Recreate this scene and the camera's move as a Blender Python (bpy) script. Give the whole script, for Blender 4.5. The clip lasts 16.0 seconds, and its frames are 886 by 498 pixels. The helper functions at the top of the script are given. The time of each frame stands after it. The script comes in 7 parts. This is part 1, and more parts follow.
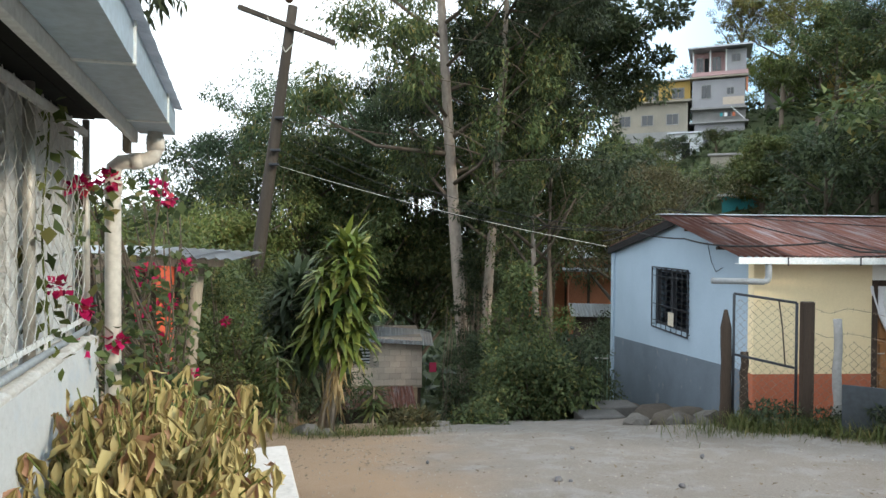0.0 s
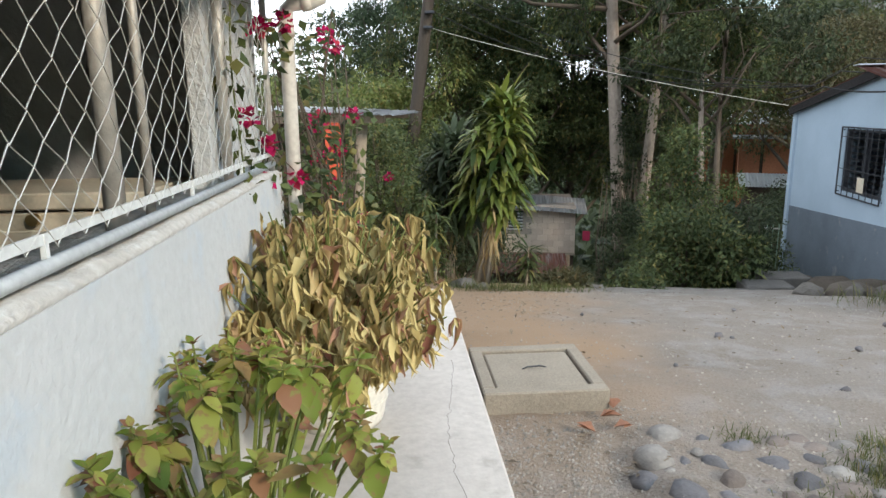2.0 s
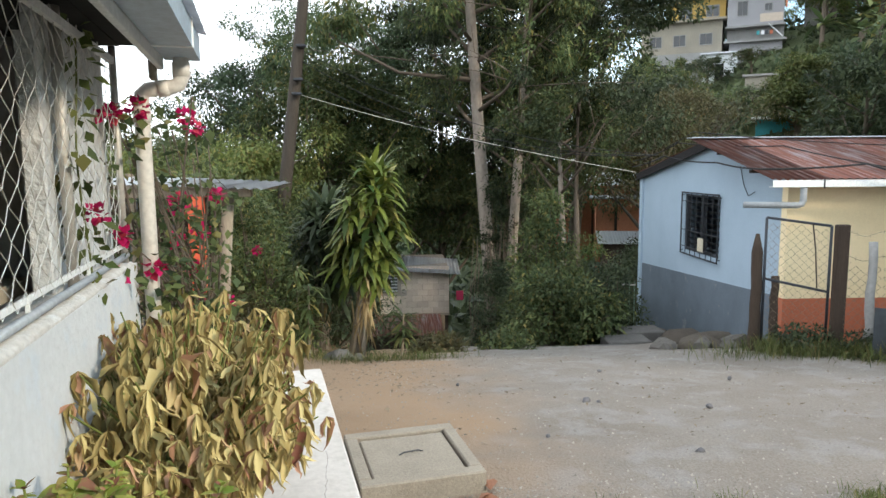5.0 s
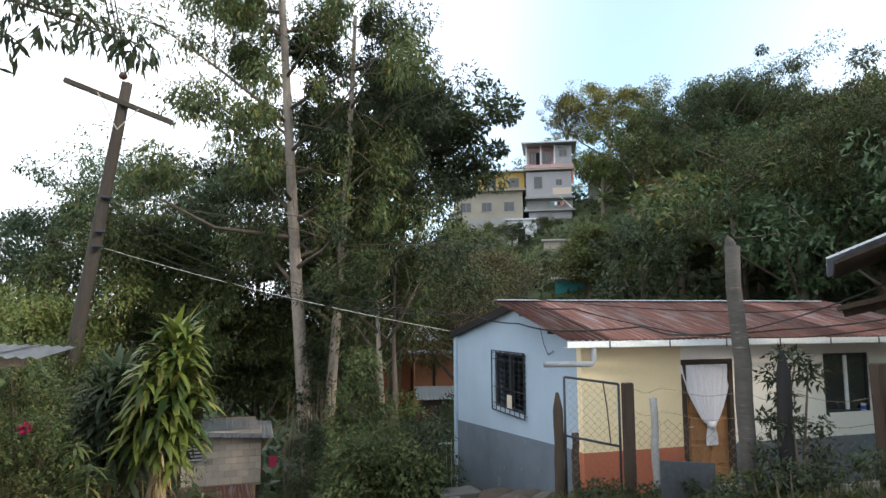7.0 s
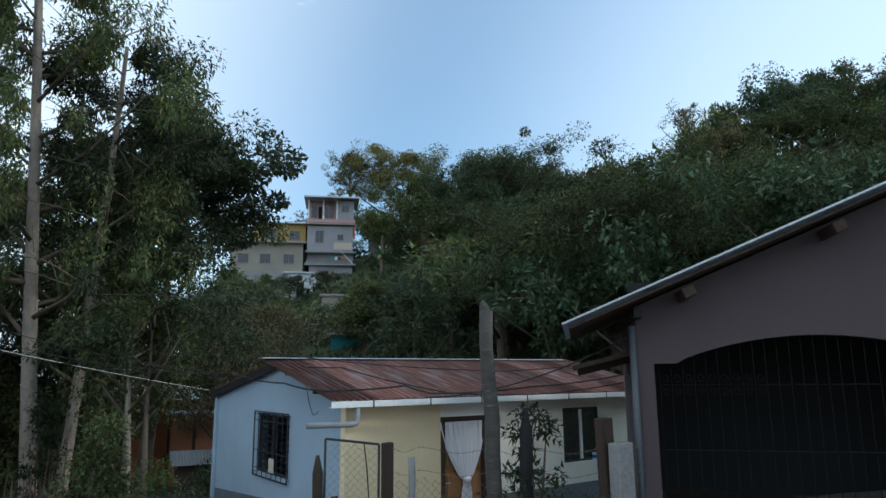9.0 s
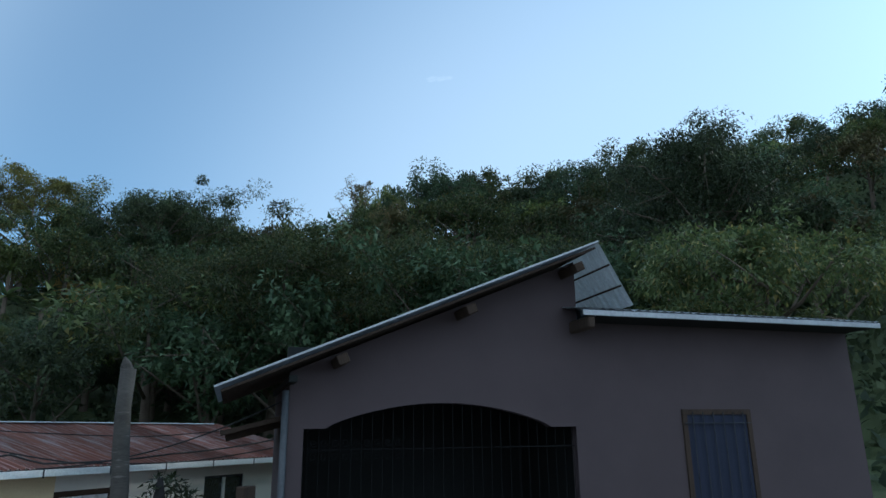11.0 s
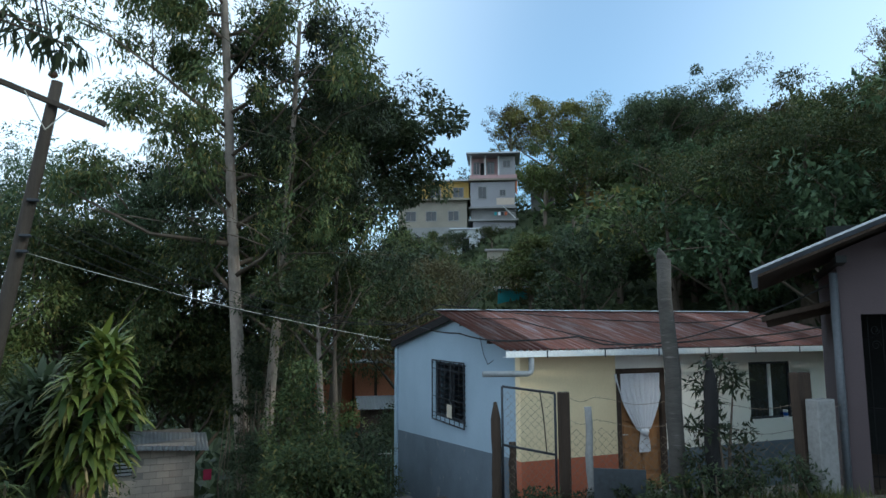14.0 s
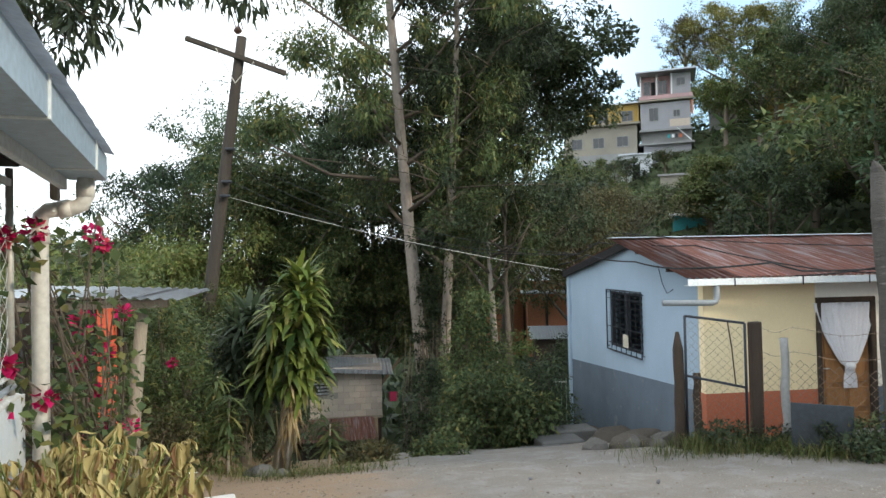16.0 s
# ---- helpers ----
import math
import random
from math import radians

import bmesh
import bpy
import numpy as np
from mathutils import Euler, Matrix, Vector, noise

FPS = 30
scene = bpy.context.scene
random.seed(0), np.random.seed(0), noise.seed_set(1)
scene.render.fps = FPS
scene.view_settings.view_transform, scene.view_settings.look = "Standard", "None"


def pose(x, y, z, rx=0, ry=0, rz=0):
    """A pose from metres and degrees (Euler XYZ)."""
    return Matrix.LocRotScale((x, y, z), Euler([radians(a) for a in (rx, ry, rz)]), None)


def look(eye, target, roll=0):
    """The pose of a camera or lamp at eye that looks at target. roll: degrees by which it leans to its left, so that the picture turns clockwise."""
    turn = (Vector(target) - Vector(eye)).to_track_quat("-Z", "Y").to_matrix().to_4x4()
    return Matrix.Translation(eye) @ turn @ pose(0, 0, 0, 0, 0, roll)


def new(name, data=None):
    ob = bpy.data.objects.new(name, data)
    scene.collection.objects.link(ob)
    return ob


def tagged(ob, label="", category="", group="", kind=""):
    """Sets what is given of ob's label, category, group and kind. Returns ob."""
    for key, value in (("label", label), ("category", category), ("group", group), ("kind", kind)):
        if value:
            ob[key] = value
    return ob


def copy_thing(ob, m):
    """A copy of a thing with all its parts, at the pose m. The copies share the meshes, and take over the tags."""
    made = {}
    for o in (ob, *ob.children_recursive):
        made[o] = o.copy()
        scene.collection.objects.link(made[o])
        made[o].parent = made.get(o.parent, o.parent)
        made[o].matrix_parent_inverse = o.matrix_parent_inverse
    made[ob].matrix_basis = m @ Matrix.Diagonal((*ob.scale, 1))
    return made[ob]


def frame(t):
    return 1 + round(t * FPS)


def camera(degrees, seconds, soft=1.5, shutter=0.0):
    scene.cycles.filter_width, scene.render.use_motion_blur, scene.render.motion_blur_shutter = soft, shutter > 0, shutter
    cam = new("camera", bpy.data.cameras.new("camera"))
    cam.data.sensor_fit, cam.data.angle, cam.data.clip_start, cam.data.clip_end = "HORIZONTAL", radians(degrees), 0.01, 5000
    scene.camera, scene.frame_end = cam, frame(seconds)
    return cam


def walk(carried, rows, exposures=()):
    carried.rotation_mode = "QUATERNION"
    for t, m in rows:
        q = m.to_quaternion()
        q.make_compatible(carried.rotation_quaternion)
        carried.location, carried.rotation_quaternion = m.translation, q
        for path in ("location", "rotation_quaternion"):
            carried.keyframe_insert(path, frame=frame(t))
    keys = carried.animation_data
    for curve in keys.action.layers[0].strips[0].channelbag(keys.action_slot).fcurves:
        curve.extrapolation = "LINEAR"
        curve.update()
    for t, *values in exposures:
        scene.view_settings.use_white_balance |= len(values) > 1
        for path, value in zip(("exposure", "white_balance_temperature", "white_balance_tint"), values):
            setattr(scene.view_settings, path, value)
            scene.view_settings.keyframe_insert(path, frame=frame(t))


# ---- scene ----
cam = camera(67.5, 16.0)
PATH = [
    (0, (-0.497, 0.523, 1.567), (-0.252, 2.507, 1.535), 0.4),
    (0.5, (-0.515, 0.522, 1.53), (-0.483, 2.518, 1.416), 0.2),
    (1, (-0.521, 0.505, 1.501), (-0.604, 2.495, 1.318), -0.3),
    (1.5, (-0.523, 0.493, 1.455), (-0.707, 2.463, 1.161), -0.4),
    (2, (-0.541, 0.5, 1.402), (-0.748, 2.446, 0.99), -0.5),
    (2.5, (-0.54, 0.491, 1.376), (-0.722, 2.41, 0.842), -1.2),
    (3, (-0.542, 0.497, 1.376), (-0.713, 2.417, 0.841), -0.6),
    (3.2, (-0.541, 0.495, 1.382), (-0.71, 2.418, 0.861), -0.3),
    (5.3, (-0.507, 0.535, 1.569), (-0.266, 2.515, 1.424), 0.1),
    (5.5, (-0.49, 0.525, 1.59), (-0.204, 2.503, 1.522), 0.6),
    (6, (-0.476, 0.531, 1.647), (-0.068, 2.486, 1.746), 0.4),
    (6.5, (-0.442, 0.506, 1.655), (0.104, 2.422, 1.829), 0.1),
    (7, (-0.429, 0.482, 1.662), (0.256, 2.349, 1.874), -0.3),
    (7.5, (-0.389, 0.479, 1.673), (0.436, 2.282, 1.933), -0.7),
    (8, (-0.369, 0.461, 1.683), (0.581, 2.195, 1.981), -0.6),
    (8.5, (-0.327, 0.44, 1.691), (0.757, 2.087, 2.028), -1.0),
    (9, (-0.299, 0.393, 1.72), (0.941, 1.918, 2.089), -0.5),
    (9.5, (-0.268, 0.318, 1.756), (1.177, 1.642, 2.156), -1.2),
    (10, (-0.275, 0.317, 1.756), (1.328, 1.419, 2.218), -1.5),
    (10.2, (-0.264, 0.319, 1.756), (1.403, 1.303, 2.259), -0.7),
    (11.2, (-0.325, 0.315, 1.73), (1.462, 1.037, 2.264), -0.8),
    (12.3, (-0.37, 0.32, 1.69), (1.215, 1.456, 2.135), -0.1),
    (12.5, (-0.365, 0.325, 1.7), (1.133, 1.582, 2.117), 0.3),
    (13, (-0.35, 0.361, 1.751), (0.872, 1.909, 2.082), 0.5),
    (13.5, (-0.378, 0.431, 1.706), (0.636, 2.131, 1.992), 0.3),
    (14, (-0.384, 0.447, 1.677), (0.454, 2.247, 1.914), -0.2),
    (14.5, (-0.397, 0.494, 1.649), (0.311, 2.354, 1.844), -0.5),
    (15, (-0.427, 0.522, 1.648), (0.139, 2.435, 1.796), -0.8),
    (15.5, (-0.434, 0.537, 1.647), (0.004, 2.487, 1.737), -1.2),
    (16, (-0.418, 0.546, 1.646), (-0.051, 2.512, 1.686), -1.2),
]
walk(cam, [(t, look(eye, target, roll)) for t, eye, target, roll in PATH],
     exposures=[(0.0, 1.15, 6450, 12), (0.5, 1.25, 6450, 14), (2.0, 1.2, 6450, 15), (3.0, 1.35, 6450, 17), (5.5, 1.25, 6550, 13), (7.0, 1.05, 6500, 15), (8.0, 0.5, 6050, 12), (9.0, 0.1, 5650, 8), (10.0, -0.2, 5350, 6), (12.5, -0.25, 5150, 4), (13.5, 0.0, 5250, 3), (14.5, 0.5, 5850, 9), (15.5, 0.9, 6350, 12), (16.0, 1.05, 6450, 12)])
# ---------------------------------------------------------------- light
SUN_AZ, SUN_EL = 129.0, 26.0          # degrees clockwise from +y, and up
world = bpy.data.worlds.new("sky")
scene.world = world
world.use_nodes = True
wn, wl = world.node_tree.nodes, world.node_tree.links
wn.clear()
sky = wn.new("ShaderNodeTexSky")
sky.sky_type = "NISHITA"
sky.sun_disc = False
sky.sun_elevation, sky.sun_rotation = radians(SUN_EL), radians(SUN_AZ)
sky.air_density, sky.dust_density, sky.ozone_density = 1.0, 1.6, 3.0
tc = wn.new("ShaderNodeTexCoord")
mp = wn.new("ShaderNodeMapping")
mp.inputs["Scale"].default_value = (1.0, 1.0, 3.2)
cn = wn.new("ShaderNodeTexNoise")
cn.inputs["Scale"].default_value, cn.inputs["Detail"].default_value, cn.inputs["Roughness"].default_value = 2.3, 7.0, 0.55
cr = wn.new("ShaderNodeValToRGB")
cr.color_ramp.elements[0].position, cr.color_ramp.elements[1].position = 0.64, 0.80
cmix = wn.new("ShaderNodeMix")
cmix.data_type = "RGBA"
cmix.inputs["B"].default_value = (7.0, 7.65, 7.9, 1)
bg = wn.new("ShaderNodeBackground")
bg.inputs["Strength"].default_value = 0.15
wo = wn.new("ShaderNodeOutputWorld")
wl.new(tc.outputs["Generated"], mp.inputs["Vector"])
wl.new(mp.outputs["Vector"], cn.inputs["Vector"])
wl.new(cn.outputs["Fac"], cr.inputs["Fac"])
sep = wn.new("ShaderNodeSeparateXYZ")
bank = wn.new("ShaderNodeMapRange")          # a bright cloud bank over the north-west
bank.interpolation_type = "SMOOTHSTEP"
bank.inputs["From Min"].default_value, bank.inputs["From Max"].default_value = 0.76, -0.08
bank.inputs["To Max"].default_value = 0.9
more = wn.new("ShaderNodeMath")
more.operation, more.use_clamp = "ADD", True
wl.new(tc.outputs["Generated"], sep.inputs["Vector"])
wl.new(sep.outputs["X"], bank.inputs["Value"])
wl.new(cr.outputs["Color"], more.inputs[0])
glow = wn.new("ShaderNodeMapRange")          # thin bright haze towards the sun
glow.interpolation_type = "SMOOTHSTEP"
glow.inputs["From Min"].default_value, glow.inputs["From Max"].default_value = 0.46, 0.94
glow.inputs["To Min"].default_value, glow.inputs["To Max"].default_value = 0.04, 0.66
both = wn.new("ShaderNodeMath")
both.operation = "ADD"
wl.new(sep.outputs["X"], glow.inputs["Value"])
wl.new(bank.outputs["Result"], both.inputs[0])
wl.new(glow.outputs["Result"], both.inputs[1])
wl.new(both.outputs["Value"], more.inputs[1])
wl.new(more.outputs["Value"], cmix.inputs["Factor"])
clean = wn.new("ShaderNodeMix")          # washed, cyan-leaning blue
clean.data_type, clean.blend_type = "RGBA", "MULTIPLY"
clean.inputs["Factor"].default_value = 1.0
clean.inputs["B"].default_value = (0.58, 0.99, 1.02, 1)
wl.new(sky.outputs["Color"], clean.inputs["A"])
wl.new(clean.outputs["Result"], cmix.inputs["A"])
wl.new(cmix.outputs["Result"], bg.inputs["Color"])
wl.new(bg.outputs["Background"], wo.inputs["Surface"])
sun = new("sun", bpy.data.lights.new("sun", "SUN"))
sun.data.energy, sun.data.angle, sun.data.color = 1.35, radians(6.0), (1.0, 0.86, 0.66)
sa, se = radians(SUN_AZ), radians(SUN_EL)
sun.matrix_world = look((math.sin(sa) * math.cos(se) * 50, math.cos(sa) * math.cos(se) * 50, math.sin(se) * 50), (0, 0, 0))
tagged(sun, kind="structure")

# ---------------------------------------------------------------- materials
def rgb(c):
    return (c[0], c[1], c[2], 1.0)


def mat(name, a, b=None, rough=0.8, metal=0.0, scale=6.0, fine=60.0, bump=0.15, c=None, cover=0.6, spec=0.3, stretch=(1, 1, 1), rand=0.0, island=0.0, grit=0.35):
    """Two-scale procedural surface: a and b mixed by coarse noise, c in blotches, fine grain in value and relief."""
    m = bpy.data.materials.new(name)
    m.use_nodes = True
    n, l = m.node_tree.nodes, m.node_tree.links
    p = n["Principled BSDF"]
    p.inputs["Roughness"].default_value, p.inputs["Metallic"].default_value = rough, metal
    p.inputs["Specular IOR Level"].default_value = spec
    t = n.new("ShaderNodeTexCoord")
    g = n.new("ShaderNodeMapping")
    g.inputs["Scale"].default_value = stretch
    l.new(t.outputs["Object"], g.inputs["Vector"])

    def noi(s, d=6.0):
        k = n.new("ShaderNodeTexNoise")
        k.inputs["Scale"].default_value, k.inputs["Detail"].default_value, k.inputs["Roughness"].default_value = s, d, 0.6
        l.new(g.outputs["Vector"], k.inputs["Vector"])
        return k

    def ramp(src, lo, hi):
        r = n.new("ShaderNodeMapRange")
        r.inputs["From Min"].default_value, r.inputs["From Max"].default_value = lo, hi
        l.new(src, r.inputs["Value"])
        return r.outputs["Result"]

    def mixed(fac, x, y, mode="MIX"):
        k = n.new("ShaderNodeMix")
        k.data_type, k.blend_type = "RGBA", mode
        if isinstance(fac, float):
            k.inputs["Factor"].default_value = fac
        else:
            l.new(fac, k.inputs["Factor"])
        for s, v in (("A", x), ("B", y)):
            if isinstance(v, tuple):
                k.inputs[s].default_value = rgb(v)
            else:
                l.new(v, k.inputs[s])
        return k.outputs["Result"]

    coarse, grain = noi(scale), noi(fine, 3.0)
    col = mixed(ramp(coarse.outputs["Fac"], 0.35, 0.65), a, b or tuple(v * 0.8 for v in a))
    if c:
        col = mixed(ramp(noi(scale * 2.7, 8.0).outputs["Fac"], cover, cover + 0.12), col, c)
    col = mixed(grit, col, mixed(ramp(grain.outputs["Fac"], 0.3, 0.7), tuple(v * 0.6 for v in a), tuple(min(1, v * 1.3) for v in a)))
    if rand or island:
        o = n.new("ShaderNodeObjectInfo") if rand else n.new("ShaderNodeNewGeometry")
        h = n.new("ShaderNodeHueSaturation")
        amount = rand or island
        v = n.new("ShaderNodeMapRange")
        v.inputs["To Min"].default_value, v.inputs["To Max"].default_value = 1 - amount, 1 + amount
        l.new(o.outputs["Random" if rand else "Random Per Island"], v.inputs["Value"])
        l.new(v.outputs["Result"], h.inputs["Value"])
        l.new(col, h.inputs["Color"])
        col = h.outputs["Color"]
    l.new(col, p.inputs["Base Color"])
    if bump:
        q = n.new("ShaderNodeBump")
        q.inputs["Strength"].default_value, q.inputs["Distance"].default_value = bump, 0.02
        l.new(grain.outputs["Fac"], q.inputs["Height"])
        l.new(q.outputs["Normal"], p.inputs["Normal"])
    return m


def leafmat(name, a, b, c=None, rough=0.45, through_light=0.3, vary=0.0, patch=None):
    """Leaf: colour varied leaf by leaf, with some light passing through the blade."""
    m = bpy.data.materials.new(name)
    m.use_nodes = True
    n, l = m.node_tree.nodes, m.node_tree.links
    p = n["Principled BSDF"]
    p.inputs["Roughness"].default_value = rough + 0.08
    p.inputs["Specular IOR Level"].default_value = 0.2
    geo = n.new("ShaderNodeNewGeometry")
    r = n.new("ShaderNodeValToRGB")
    r.color_ramp.elements[0].color, r.color_ramp.elements[1].color = rgb(a), rgb(b)
    r.color_ramp.elements[1].position = 0.85
    if c:
        e = r.color_ramp.elements.new(0.97)
        e.color = rgb(c)
    l.new(geo.outputs["Random Per Island"], r.inputs["Fac"])
    t = n.new("ShaderNodeTexCoord")
    k = n.new("ShaderNodeTexNoise")
    k.inputs["Scale"].default_value = 0.9
    l.new(t.outputs["Object"], k.inputs["Vector"])
    h = n.new("ShaderNodeHueSaturation")
    v = n.new("ShaderNodeMapRange")
    v.inputs["From Min"].default_value, v.inputs["From Max"].default_value = 0.3, 0.7
    v.inputs["To Min"].default_value, v.inputs["To Max"].default_value = 0.65, 1.3
    l.new(k.outputs["Fac"], v.inputs["Value"])
    oi = n.new("ShaderNodeObjectInfo")
    ov_ = n.new("ShaderNodeMapRange")
    ov_.inputs["To Min"].default_value, ov_.inputs["To Max"].default_value = 1 - vary, 1 + vary
    l.new(oi.outputs["Random"], ov_.inputs["Value"])
    mu = n.new("ShaderNodeMath")
    mu.operation = "MULTIPLY"
    l.new(v.outputs["Result"], mu.inputs[0])
    l.new(ov_.outputs["Result"], mu.inputs[1])
    l.new(mu.outputs["Value"], h.inputs["Value"])
    l.new(r.outputs["Color"], h.inputs["Color"])
    colour = h.outputs["Color"]
    if patch:          # variegated blade
        pn, pr, pm = n.new("ShaderNodeTexNoise"), n.new("ShaderNodeMapRange"), n.new("ShaderNodeMix")
        pn.inputs["Scale"].default_value = 48.0
        pr.inputs["From Min"].default_value, pr.inputs["From Max"].default_value = 0.54, 0.64
        pr.inputs["To Max"].default_value = 0.8
        pm.data_type = "RGBA"
        pm.inputs["B"].default_value = rgb(patch)
        l.new(t.outputs["Object"], pn.inputs["Vector"])
        l.new(pn.outputs["Fac"], pr.inputs["Value"])
        l.new(pr.outputs["Result"], pm.inputs["Factor"])
        l.new(colour, pm.inputs["A"])
        colour = pm.outputs["Result"]
    l.new(colour, p.inputs["Base Color"])
    tr = n.new("ShaderNodeBsdfTranslucent")
    l.new(colour, tr.inputs["Color"])
    mx = n.new("ShaderNodeMixShader")
    mx.inputs["Fac"].default_value = through_light
    l.new(p.outputs["BSDF"], mx.inputs[1])
    l.new(tr.outputs["BSDF"], mx.inputs[2])
    l.new(mx.outputs["Shader"], n["Material Output"].inputs["Surface"])
    return m


